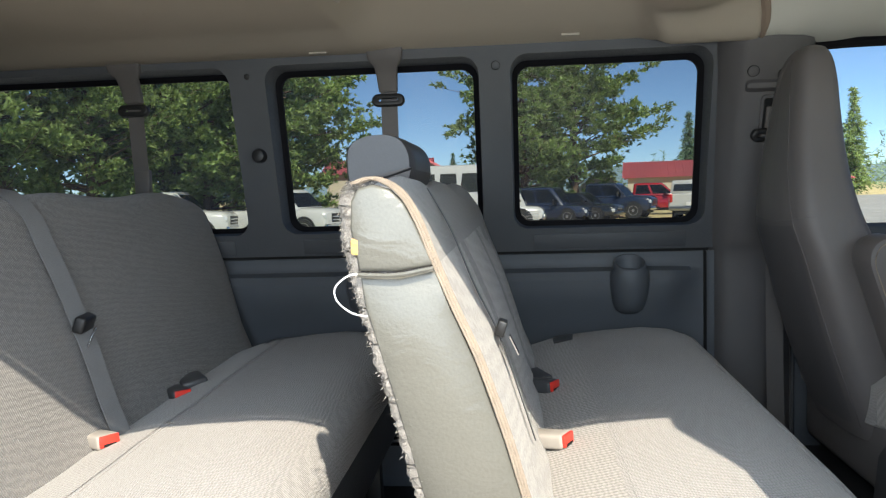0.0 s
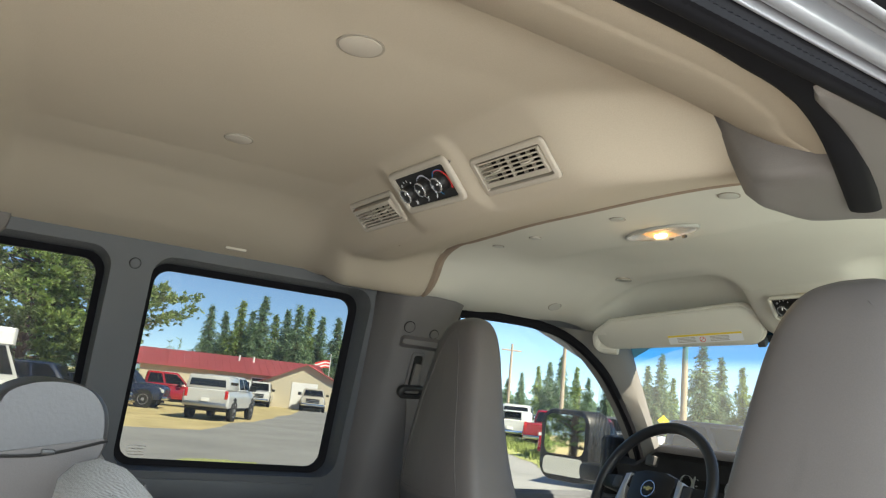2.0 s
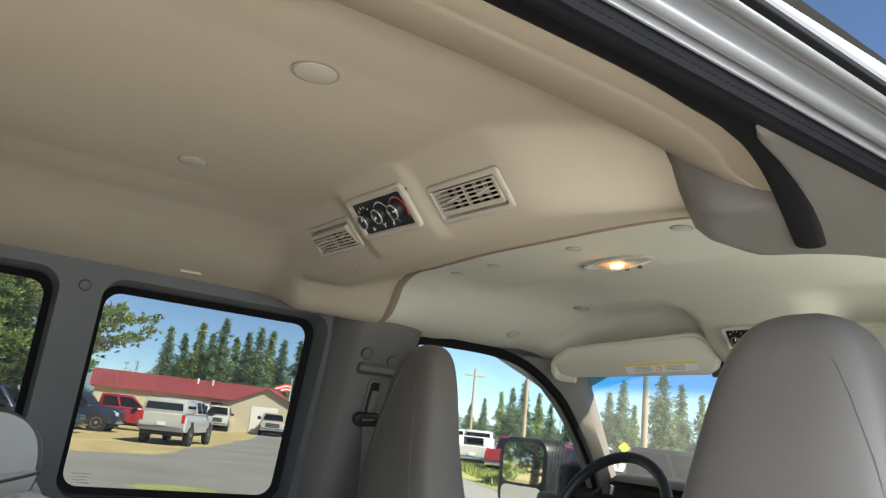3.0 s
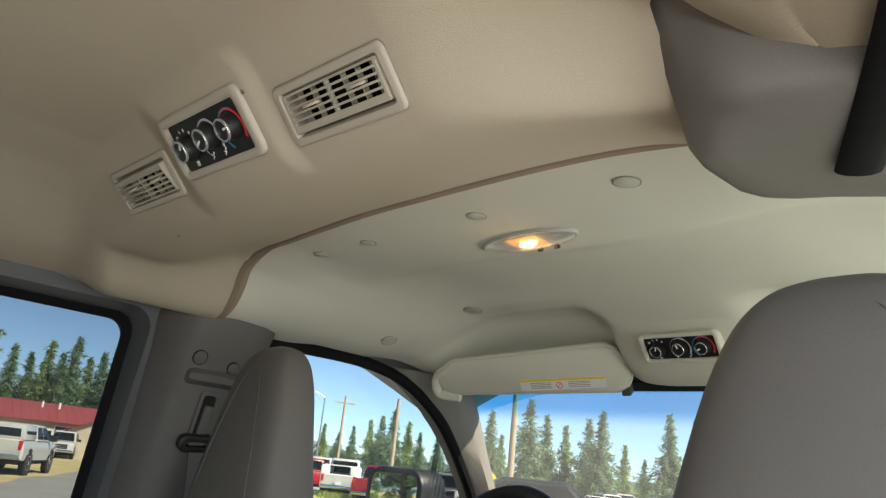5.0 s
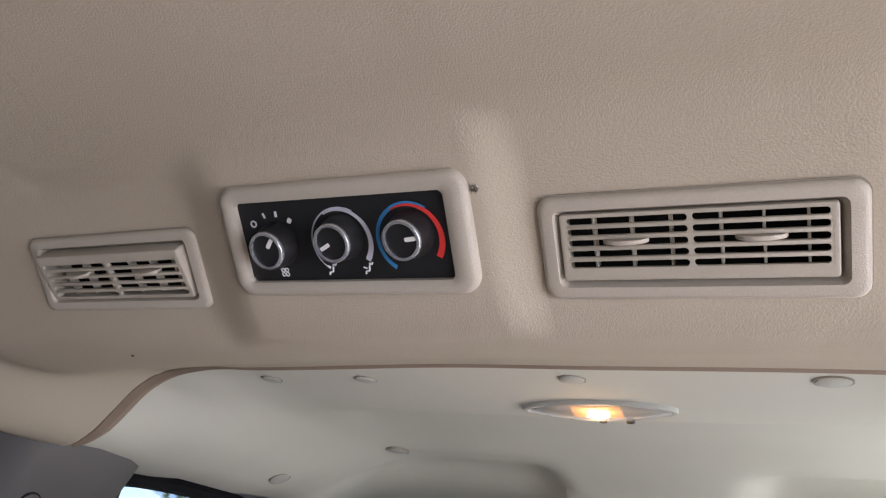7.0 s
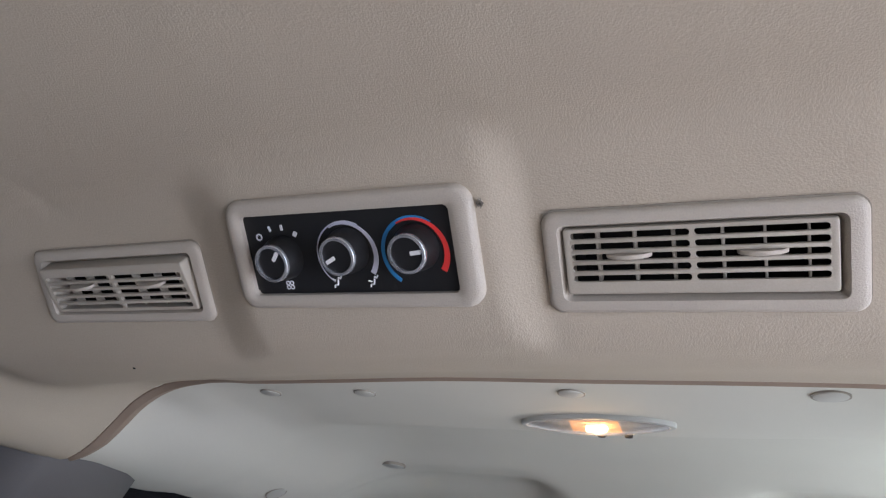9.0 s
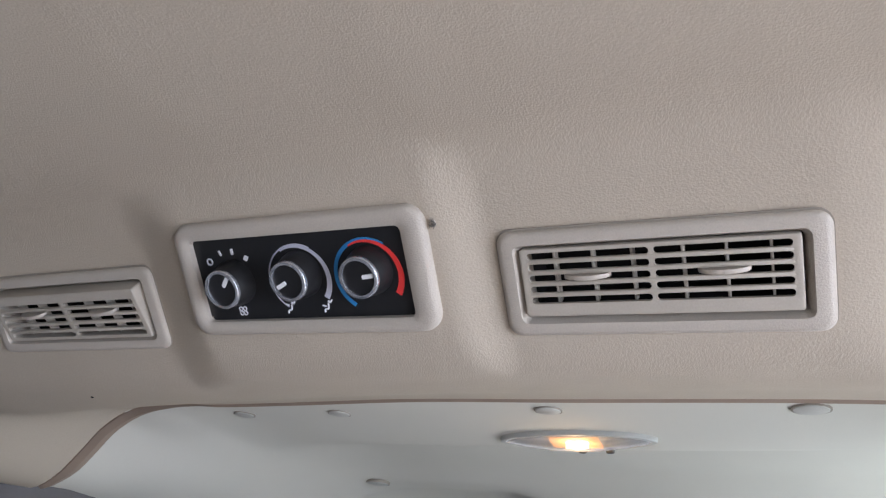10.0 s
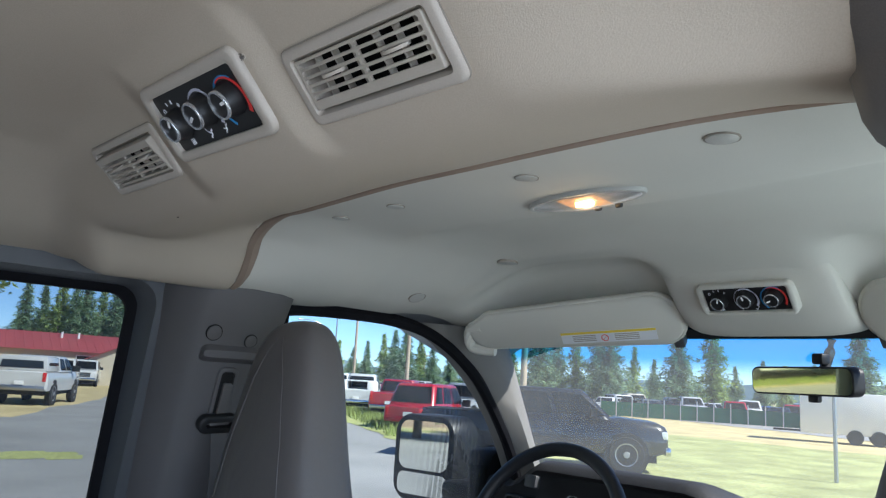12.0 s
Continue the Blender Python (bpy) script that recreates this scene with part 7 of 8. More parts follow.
def tree(kind, h, seed, label, material, bare=0.2, spread=0.2, dense=1.0, tuft=0.32):
    """A conifer: tapered trunk, limbs and a crown of needle tufts."""
    rnd = random.Random(seed)
    t = thing("conifer_tree", label, "tree", (0, 0, 0), "trees")
    bm = bmesh.new()
    bend = Vector((rnd.uniform(-0.2, 0.2), rnd.uniform(-0.2, 0.2), 0))
    trunk = [Vector((0, 0, -0.1)) + bend * math.sin(k / 8 * 3.1) * 0.8 + Vector((0, 0, h * 0.98 * k / 8)) for k in range(9)]
    tube(bm, trunk, [h * 0.017 * (1 - 0.93 * k / 8) + 0.02 for k in range(9)], 8)
    verts, faces = [], []
    levels = int(h * (3.4 if kind == "fir" else 2.5) * dense)
    for k in range(levels):
        u = (k + rnd.random()) / levels
        z = h * (bare + (1 - bare) * u)
        if kind == "fir":
            reach = h * spread * (1 - u) ** 0.92 * rnd.uniform(0.45, 1.25) + 0.10
            count = 5 if u < 0.7 else 4
        else:
            reach = h * spread * (math.sin(min(1.0, 0.22 + u * 0.95) * math.pi) ** 0.7 + 0.12) * rnd.uniform(0.55, 1.25)
            count = 4
        a0 = rnd.uniform(0, 6.28)
        for j in range(count):
            a = a0 + j * 6.283 / count + rnd.uniform(-0.4, 0.4)
            if kind == "fir" and rnd.random() < 0.10:
                continue
            droop = rnd.uniform(-0.42, -0.12) if kind == "fir" else rnd.uniform(-0.1, 0.35)
            d = Vector((math.cos(a), math.sin(a), droop)).normalized()
            p0 = Vector((0, 0, z)) + bend * math.sin(z / h * 3.1) * 0.8
            r = reach * rnd.uniform(0.7, 1.1)
            up = Vector((0, 0, 0.10 * r if kind == "fir" else 0.15 * r))
            p1 = p0 + d * r + up
            if rnd.random() < 0.75:
                tube(bm, [p0, p0 + d * r * 0.5 + up * 0.3, p1], [0.012 * h * (1 - u) * 0.35 + 0.02, 0.018, 0.008], 4)
            if kind == "pine":
                # foliage sits in flattened masses on the outer part of each limb
                side_v = Vector((-d.y, d.x, 0))
                for q in range(max(2, int(r * 1.5))):
                    v = rnd.uniform(0.42, 1.05)
                    c = p0 + d * r * v + up * v * v + side_v * rnd.uniform(-0.30, 0.30) * r
                    big = rnd.uniform(0.28, 0.62)
                    for w in range(int(30 * big)):
                        o = Vector((rnd.gauss(0, 0.5), rnd.gauss(0, 0.5), rnd.gauss(0, 0.30))) * big
                        needles(verts, faces, c + o, (d + o * 1.5).normalized(), tuft * rnd.uniform(0.7, 1.2), rnd, 9)
                continue
            m = max(2, int(r / (tuft * 0.62)))
            for q in range(m):
                v = (q + 0.6) / m
                p = p0 + d * r * v + up * v * v
                side_v = Vector((-d.y, d.x, 0))
                wide = 0.30 * r * (1 - v * 0.7)
                for w in range(2):
                    o = side_v * rnd.uniform(-1, 1) * wide + Vector((0, 0, rnd.uniform(-0.35, 0.25)))
                    clump(verts, faces, p + o, d + side_v * rnd.uniform(-0.6, 0.6), tuft * rnd.uniform(0.7, 1.15), rnd, 4)
    part("trunk", bm, BARK, t, "rough brown bark trunk and limbs")
    me = bpy.data.meshes.new("crown")
    me.from_pydata([tuple(v) for v in verts], [], faces)
    me.materials.append(material)
    c = new("crown", me)
    c.parent = t
    return t


def polar(az, d):
    return (-0.3 + d * math.cos(radians(az)), 0.4 + d * math.sin(radians(az)))


PINE_A = tree("pine", 15.0, 3, "tall ponderosa pine with long green needles", NEEDLE[0], 0.08, 0.27, 1.10, 0.25)
PINE_B = tree("pine", 13.0, 8, "broad green pine with bare lower trunk", NEEDLE[2], 0.08, 0.27, 1.10, 0.25)
FIR_A = tree("fir", 12.0, 5, "narrow dark green fir tree", NEEDLE[1], 0.04, 0.29, 1.25, 0.40)
FIR_B = tree("fir", 12.0, 15, "pointed green spruce tree", NEEDLE[1], 0.03, 0.34, 1.15, 0.42)
FIR_C = tree("fir", 11.0, 25, "thin green fir tree with ragged crown", NEEDLE[0], 0.06, 0.25, 1.1, 0.40)
first = {}


def plant(model, az, d, h, base, turn):
    x, y = polar(az, d)
    m = pose(x, y, 0, 0, 0, turn)
    if model.name not in first:
        first[model.name] = 1
        model.matrix_basis = m @ Matrix.Scale(h / base, 4)
        return model
    ob = copy_thing(model, m)
    ob.matrix_basis = m @ Matrix.Scale(h / base, 4)
    return ob


plant(PINE_A, 85.3, 46, 15.5, 15.0, 30)
plant(PINE_B, 88.9, 44, 14.5, 13.0, 80)
plant(PINE_A, 107.2, 44, 15.0, 15.0, 140)
plant(PINE_B, 108.0, 37, 14.0, 13.0, 200)
plant(PINE_A, 112.5, 34, 14.0, 15.0, 260)
plant(PINE_B, 115.5, 33, 14.5, 13.0, 310)
plant(PINE_A, 120.0, 31, 14.0, 15.0, 15)
plant(PINE_B, 125.5, 30, 14.0, 13.0, 120)
plant(PINE_A, 131.0, 30, 14.0, 15.0, 77)
for az, dd in ((138, 32), (145, 36), (152, 33), (160, 38), (168, 34), (176, 40), (185, 36)):
    plant(PINE_A if az % 2 else PINE_B, az, dd, 13.0, 15.0 if az % 2 else 13.0, az * 3)
plant(PINE_B, 110.5, 48, 16.0, 13.0, 55)
plant(PINE_A, 117.0, 45, 16.0, 15.0, 190)
for k, (az, d, h) in enumerate(((77.4, 112, 12.0), (76.4, 116, 11.6), (75.3, 110, 12.8), (74.5, 118, 12.4), (73.7, 108, 13.6), (72.8, 120, 12.2), (72.0, 112, 12.6), (71.2, 108, 13.0), (70.3, 114, 13.2), (69.4, 110, 12.0), (68.2, 118, 12.8), (67.0, 112, 13.5), (94.6, 120, 8.0), (96.5, 118, 6.5), (98.2, 122, 7.2), (99.5, 120, 8.2), (92.5, 118, 7.0))):
    plant((FIR_A, FIR_B, FIR_C)[k % 3], az, d, h, (12.0, 12.0, 11.0)[k % 3], k * 47)
for k, (az, d, h) in enumerate(((57.4, 120, 6.0), (56.3, 118, 7.2), (55.2, 122, 6.4), (54.2, 118, 7.4), (53.0, 120, 8.6), (52.2, 104, 8.4), (51.3, 100, 9.2), (50.2, 104, 8.0), (49.3, 100, 6.6), (48.0, 104, 7.0), (46.6, 88, 6.5), (45.2, 84, 7.6), (44.2, 80, 8.6), (43.4, 86, 6.6), (41.4, 82, 10.2), (40.2, 88, 9.4), (38.8, 86, 8.2), (37.2, 84, 9.0), (36.2, 80, 9.6), (34.6, 90, 7.0), (33.2, 92, 5.8), (31.6, 84, 10.2), (29.3, 86, 10.6), (27.8, 96, 5.6), (26.0, 96, 6.4), (24.6, 94, 5.8), (22.8, 98, 6.2), (20.2, 88, 11.4), (18.4, 96, 6.2), (16.6, 92, 7.0), (14.4, 94, 6.4), (11.3, 86, 11.0), (9.0, 92, 9.2), (6.5, 90, 8.4), (3.5, 88, 10.2), (0.5, 92, 9.0))):
    plant((FIR_A, FIR_B, FIR_C)[(k * 2) % 3], az, d, h, (12.0, 12.0, 11.0)[(k * 2) % 3], k * 61)

# far woods and hills
rnd = random.Random(21)
verts, faces = [], []
for k in range(420):
    az = rnd.uniform(-20, 150)
    d = rnd.uniform(165, 260)
    x, y = polar(az, d)
    h = rnd.uniform(4.5, 9.5) * (1.25 if az > 60 else 0.85)
    for j in range(22):
        u = j / 22
        for q in range(3):
            clump(verts, faces, Vector((x, y, h * (0.05 + 0.93 * u))) + Vector((rnd.uniform(-1, 1), rnd.uniform(-1, 1), 0)) * h * 0.17 * (1 - u), Vector((rnd.uniform(-1, 1), rnd.uniform(-1, 1), -0.1)), 0.75, rnd, 1)
me = bpy.data.meshes.new("far_woods")
me.from_pydata([tuple(v) for v in verts], [], faces)
me.materials.append(NEEDLE[1])
tagged(new("far_woods", me), "distant dark green conifer woods", "woods", "", "stuff")
# hills whose blue base colour paints in the haze of distance
bm = bmesh.new()
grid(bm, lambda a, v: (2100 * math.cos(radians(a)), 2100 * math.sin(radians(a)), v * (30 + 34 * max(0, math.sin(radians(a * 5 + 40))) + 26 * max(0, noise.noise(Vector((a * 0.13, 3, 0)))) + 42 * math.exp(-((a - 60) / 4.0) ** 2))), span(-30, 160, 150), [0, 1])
structure("backdrop", bm, mat("haze_tinted_hill", (0.20, 0.30, 0.40), 0.95, var=0.05, scale=0.002), "hills on the horizon, coloured blue for haze")

# ---- buildings ----
CREAM = mat("cream_siding", (0.52, 0.47, 0.36), 0.8, var=0.06, scale=0.7, fine=0.06, fine_scale=12)
RED_ROOF = mat("red_metal_roof", (0.66, 0.17, 0.18), 0.45, 0.1, var=0.08, scale=0.4, fine=0.05, fine_scale=8)
DARK_GLASS = mat("dark_window_glass", (0.015, 0.018, 0.022), 0.10, var=0.05, spec=0.4)


def house(name, label, x0, y0, length, depth, eave, ridge, turn, ridge_along=True, mark=True):
    """Gabled shed building with ribbed metal roof; x0, y0 is its near left corner before turning."""
    t = thing(name, label, "building", (x0, y0, 0))
    m = pose(x0, y0, 0, 0, 0, turn)
    bm = bmesh.new()
    if ridge_along:
        prof = [(0, 0), (depth, 0), (depth, eave), (depth / 2, ridge), (0, eave)]
        loft(bm, [[m @ Vector((a, p, q)) for p, q in prof] for a in (0, length)])
    else:
        prof = [(0, 0), (length, 0), (length, eave), (length / 2, ridge), (0, eave)]
        loft(bm, [[m @ Vector((p, a, q)) for p, q in prof] for a in (0, depth)])
    part("wall", bm, CREAM, t, "cream painted siding", 10)
    o = 0.45
    for q in (0, 1):
        bm = bmesh.new()
        if ridge_along:
            ya, yb = (-o, depth / 2) if q == 0 else (depth + o, depth / 2)
            za = eave - o * (ridge - eave) / (depth / 2)
            vs = [m @ Vector(p) for p in ((-o, ya, za + 0.03), (length + o, ya, za + 0.03), (length + o, yb, ridge + 0.03), (-o, yb, ridge + 0.03))]
            ribs = [(m @ Vector((a, ya, za + 0.07)), m @ Vector((a, yb, ridge + 0.07))) for a in span(-o, length + o, int(length / 0.6))]
        else:
            xa = -o if q == 0 else length + o
            za = eave - o * (ridge - eave) / (length / 2)
            vs = [m @ Vector(p) for p in ((xa, -o, za + 0.03), (xa, depth + o, za + 0.03), (length / 2, depth + o, ridge + 0.03), (length / 2, -o, ridge + 0.03))]
            ribs = [(m @ Vector((xa, a, za + 0.07)), m @ Vector((length / 2, a, ridge + 0.07))) for a in span(-o, depth + o, int(depth / 0.6))]
        f = bm.faces.new([bm.verts.new(v) for v in vs])
        bmesh.ops.solidify(bm, geom=[f], thickness=0.10)
        for a, b in ribs:
            tube(bm, [a, b], 0.020, 4)
        part("roof", bm, RED_ROOF, t, "red ribbed metal roof", 20)
    return t, m


hx, hy = polar(81.6, 69)
t, m = house("sale_building", "long cream building with red metal roof", hx, hy, 15.5, 9.0, 2.65, 4.05, -9)
for a, w, h, z in ((2.0, 1.0, 2.05, 0), (4.2, 1.4, 1.0, 1.0), (6.6, 1.4, 1.0, 1.0), (9.2, 3.0, 2.3, 0), (13.0, 1.2, 1.0, 1.0)):
    bm = bmesh.new()
    box(bm, (a, -0.04, z), (a + w, 0.03, z + h), 0.0, 1, m)
    wd = part("window" if z else "door", bm, WHITE, t, "white framed opening")
    bm = bmesh.new()
    box(bm, (a + 0.08, -0.06, z + 0.08), (a + w - 0.08, -0.035, z + h - 0.08), 0.0, 1, m)
    part("pane", bm, DARK_GLASS, wd)
for a in (8.3, 9.6):
    bm = bmesh.new()
    tube(bm, [m @ Vector((a, 3.2, 3.5)), m @ Vector((a, 3.2, 4.15))], 0.10, 8)
    part("roof_pipe", bm, WHITE, t)
gx, gy = polar(73.1, 67)
t, m = house("gable_annex", "cream gabled annex with red metal roof", gx, gy, 7.0, 8.0, 2.1, 3.75, -16, False)
bm = bmesh.new()
box(bm, (2.4, -0.05, 0), (4.6, 0.02, 2.2), 0, 1, m)
part("garage_door", bm, WHITE, t)
lx, ly = polar(104, 58)
t, m = house("left_building", "cream building with red metal roof behind the bus", lx, ly, 7.5, 7.0, 3.4, 4.5, 3, True)
lx2, ly2 = polar(99.0, 56.5)
t, m = house("left_gable", "cream gable end with red metal roof behind the bus", lx2, ly2, 3.9, 6.0, 3.3, 4.45, 0, False)
sx, sy = polar(85.1, 52)
t, m = house("garden_shed", "small pale wooden shed with tan roof", sx, sy, 3.0, 2.4, 1.75, 2.8, -4, False)
for c in t.children:
    if c.name.startswith("roof"):
        c.data.materials[0] = DIRT
        c["label"] = "tan shingle roof"
bm = bmesh.new()
box(bm, (1.75, -0.06, 0.1), (2.35, 0.02, 2.0), 0, 1, m)
part("door", bm, mat("orange_wood", (0.50, 0.24, 0.07), 0.7, var=0.15, scale=4), t, "orange wooden door")
# low sign block and store far down the road
fx, fy = polar(61.6, 120)
t, m = house("far_store", "low white store far down the road", fx, fy, 9.0, 8.0, 4.2, 4.6, -20)
for c in t.children:
    c.data.materials[0] = WHITE if c.name.startswith("wall") else RED_ROOF

# ---- vehicles ----
BUS_GLASS = mat("grey_bus_glass", (0.055, 0.057, 0.056), 0.15, var=0.25, scale=2, spec=0.4)
TYRE = mat("tyre_rubber", (0.02, 0.02, 0.021), 0.85, var=0.2, scale=10)
RIM = mat("alloy_rim", (0.42, 0.42, 0.43), 0.35, 0.8, var=0.06)
UNDER = mat("dark_underbody", (0.012, 0.012, 0.013), 0.8, var=0.1)
LAMP_W = mat("headlamp_lens", (0.72, 0.74, 0.76), 0.1, 0.3, var=0.05)
LAMP_R = mat("tail_lamp_lens", (0.50, 0.02, 0.02), 0.15, var=0.05)
PAINT = {k: mat(k + "_car_paint", c, 0.25, 0.0, var=0.03, scale=2, clear=0.7) for k, c in {"white": (0.54, 0.545, 0.54), "red": (0.30, 0.011, 0.022), "black": (0.012, 0.013, 0.015), "navy": (0.016, 0.024, 0.050), "silver": (0.40, 0.41, 0.43), "tan": (0.45, 0.42, 0.36), "grey": (0.13, 0.14, 0.15), "blue": (0.04, 0.09, 0.30)}.items()}


def body_ring(x, w, z0, z1, lean=0.0):
    """Cross-section of a car body at x: sides bowed a little, shoulders rounded."""
    k = [(-1.0, 0.0), (-1.03, 0.35), (-1.0, 0.75), (-0.94, 0.93), (-0.82, 1.0), (0.82, 1.0), (0.94, 0.93), (1.0, 0.75), (1.03, 0.35), (1.0, 0.0)]
    return [Vector((x + lean * b, a * w / 2, z0 + (z1 - z0) * b)) for a, b in k]


def wheel(t, m, x, y, r, s):
    q = m @ Matrix.Translation((x, y, r)) @ pose(0, 0, 0, 90, 0, 0)
    bm = bmesh.new()
    loft(bm, [[q @ Vector((a * math.cos(2 * math.pi * i / 20), a * math.sin(2 * math.pi * i / 20), c)) for i in range(20)] for a, c in ((r * 0.62, -0.12), (r * 0.95, -0.12), (r, -0.09), (r, 0.09), (r * 0.95, 0.12), (r * 0.62, 0.12))])
    w = part("wheel", bm, TYRE, t, "black tyre")
    bm = bmesh.new()
    loft(bm, [[q @ Vector((a * math.cos(2 * math.pi * i / 20), a * math.sin(2 * math.pi * i / 20), -s * c)) for i in range(20)] for a, c in ((r * 0.64, 0.10), (r * 0.62, 0.128), (r * 0.50, 0.11), (r * 0.20, 0.115), (r * 0.16, 0.135))])
    part("rim", bm, RIM, w)


def vehicle(kind, paint, label, x, y, turn, L, H, group="", lift=0.0, category=""):
    """A road vehicle whose nose points along its own +x; x, y is its middle."""
    name = {"pickup": "pickup_truck", "canopy": "pickup_truck", "suv": "car", "van": "van", "sedan": "car", "bus": "shuttle_bus", "utility": "service_truck"}[kind]
    t = thing(name, label, category or {"bus": "bus"}.get(kind, "car" if name == "car" else "truck"), (x, y, 0), group)
    m = pose(x, y, 0, 0, 0, turn)
    W = 2.3 if kind == "bus" else 1.95 if kind != "sedan" else 1.78
    r = 0.42 if kind in ("pickup", "canopy", "utility", "bus") else 0.34
    r += lift * 0.35
    z0 = 0.42 + lift if kind not in ("sedan", "suv") else 0.30
    col = PAINT[paint]
    f, b = L / 2, -L / 2
    belt = 0.92 if kind == "sedan" else z0 + 0.62 if kind in ("suv", "bus", "van") else z0 + 0.78
    top = H
    def put(nm, bm, material, parent=t, lab=""):
        for v in bm.verts:
            v.co = m @ v.co
        return part(nm, bm, material, parent, lab, 40)
    # lower body
    bm = bmesh.new()
    hood = belt + (0.05 if kind in ("pickup", "canopy", "utility") else 0.0)
    xs = [(b, 0.92, z0 + 0.12, belt - 0.06), (b + 0.08, 1.0, z0 + 0.02, belt), (f - 1.35, 1.0, z0, belt), (f - 1.15, 1.0, z0, hood), (f - 0.25, 0.97, z0 + 0.02, hood - 0.07), (f - 0.06, 0.90, z0 + 0.08, hood - 0.16), (f, 0.84, z0 + 0.14, hood - 0.26)]
    loft(bm, [body_ring(a, W * w, p, q) for a, w, p, q in xs])
    put("body", bm, col)
    bm = bmesh.new()
    box(bm, (b + 0.25, -W * 0.42, z0 - 0.16), (f - 0.25, W * 0.42, z0 + 0.06))
    put("underbody", bm, UNDER)
    # cabin
    if kind in ("pickup", "utility"):
        c0, c1 = f - 3.75, f - 1.25
    elif kind == "canopy":
        c0, c1 = f - 3.75, f - 1.25
    elif kind == "bus":
        c0, c1 = b + 0.02, f - 1.5
    elif kind == "van":
        c0, c1 = b + 0.05, f - 0.55
    else:
        c0, c1 = b + 0.15, f - 1.05
    rake_f = 0.75 if kind != "bus" else 0.05
    rake_b = 0.12 if kind in ("pickup", "canopy", "utility", "van") else 0.05 if kind == "bus" else 0.45
    def cab_ring(u, grow=0.0):
        z = belt - 0.02 + (top - belt + 0.02) * u
        w = W * (0.965 - (0.17 if kind != "bus" else 0.02) * u) / 2 + grow
        a, c = c0 + rake_b * u - grow, c1 - rake_f * u + grow
        n = []
        for px, py in rrect(2, 2, 0.18, 3):
            n.append(Vector(((a + c) / 2 + px * (c - a) / 2, py * w, z)))
        return n
    bm = bmesh.new()
    rings = [cab_ring(0), cab_ring(0.86), [Vector((p.x * 0.99 + 0.0, p.y * 0.96, p.z)) for p in cab_ring(0.96)], [Vector(((c0 + c1) / 2 + (p.x - (c0 + c1) / 2) * 0.92, p.y * 0.86, p.z)) for p in cab_ring(1.0)]]
    loft(bm, rings)
    cab = put("cabin", bm, col)
    # windows: a side row each, windscreen and rear glass
    def cab_pt(u, px, py, out=0.012):
        z = belt - 0.02 + (top - belt + 0.02) * u
        w = W * (0.965 - (0.17 if kind != "bus" else 0.02) * u) / 2 + out
        a, c = c0 + rake_b * u, c1 - rake_f * u
        return Vector((a + (c - a) * px, py * w, z))
    if kind == "bus":
        lights = [(0.04 + k * 0.158, 0.04 + k * 0.158 + 0.135) for k in range(5)] + [(0.86, 0.965)]
        lo, hi = 0.36, 0.80
    elif kind in ("pickup", "canopy", "utility"):
        lights, lo, hi = [(0.07, 0.45), (0.50, 0.96)], 0.12, 0.84
    elif kind == "van":
        lights, lo, hi = [(0.05, 0.33), (0.36, 0.66), (0.70, 0.97)], 0.30, 0.85
    else:
        lights, lo, hi = [(0.05, 0.26), (0.29, 0.59), (0.62, 0.95)], 0.16, 0.86
    for sd in (-1, 1):
        for k, (p, q) in enumerate(lights):
            bm = bmesh.new()
            low = 0.05 if kind == "bus" and k == 5 else lo
            qf = q - (0.10 if k == len(lights) - 1 and kind != "bus" else 0.0)
            vs = [bm.verts.new(v) for v in (cab_pt(low, p, sd), cab_pt(low, q, sd), cab_pt(hi, qf + 0.05 if kind not in ("bus",) and k == len(lights) - 1 else q, sd), cab_pt(hi, p + 0.02, sd))]
            fc = bm.faces.new(vs)
            bmesh.ops.solidify(bm, geom=[fc], thickness=0.02)
            put("window", bm, BUS_GLASS if kind == "bus" else DARK_GLASS, cab)
    for px, nm in ((1.0, "windscreen"), (0.0, "rear_window")):
        bm = bmesh.new()
        o = 0.015 if px else -0.015
        vs = [bm.verts.new(v + Vector((o, 0, 0))) for v in (cab_pt(lo, px, -0.86, 0), cab_pt(lo, px, 0.86, 0), cab_pt(hi, px, 0.84, 0), cab_pt(hi, px, -0.84, 0))]
        fc = bm.faces.new(vs)
        bmesh.ops.solidify(bm, geom=[fc], thickness=0.02)
        put(nm, bm, DARK_GLASS, cab)
    if kind == "canopy":
        bm = bmesh.new()
        box(bm, (b + 0.05, -W * 0.48, belt - 0.01), (c0 + 0.02, W * 0.48, top - 0.05), 0.06, 2, None, (0.97, 0.90), (0.03, 0))
        can = put("canopy", bm, col, t, "white pickup canopy")
        for sd in (-1, 1):
            bm = bmesh.new()
            box(bm, (b + 0.35, sd * W * 0.462 - 0.012, belt + 0.22), (c0 - 0.25, sd * W * 0.462 + 0.012, top - 0.28), 0.0)
            put("window", bm, DARK_GLASS, can)
        bm = bmesh.new()
        box(bm, (b + 0.04, -W * 0.40, belt + 0.10), (b + 0.085, W * 0.40, top - 0.22), 0.01, 1, None, (1, 0.94), (0.02, 0))
        put("rear_window", bm, DARK_GLASS, can)
    elif kind == "pickup":
        bm = bmesh.new()
        box(bm, (b + 0.12, -W * 0.42, belt - 0.02), (c0 - 0.06, W * 0.42, belt + 0.006), 0.0)
        put("cargo_bed", bm, UNDER, t, "dark open cargo bed")
    elif kind == "utility":
        bm = bmesh.new()
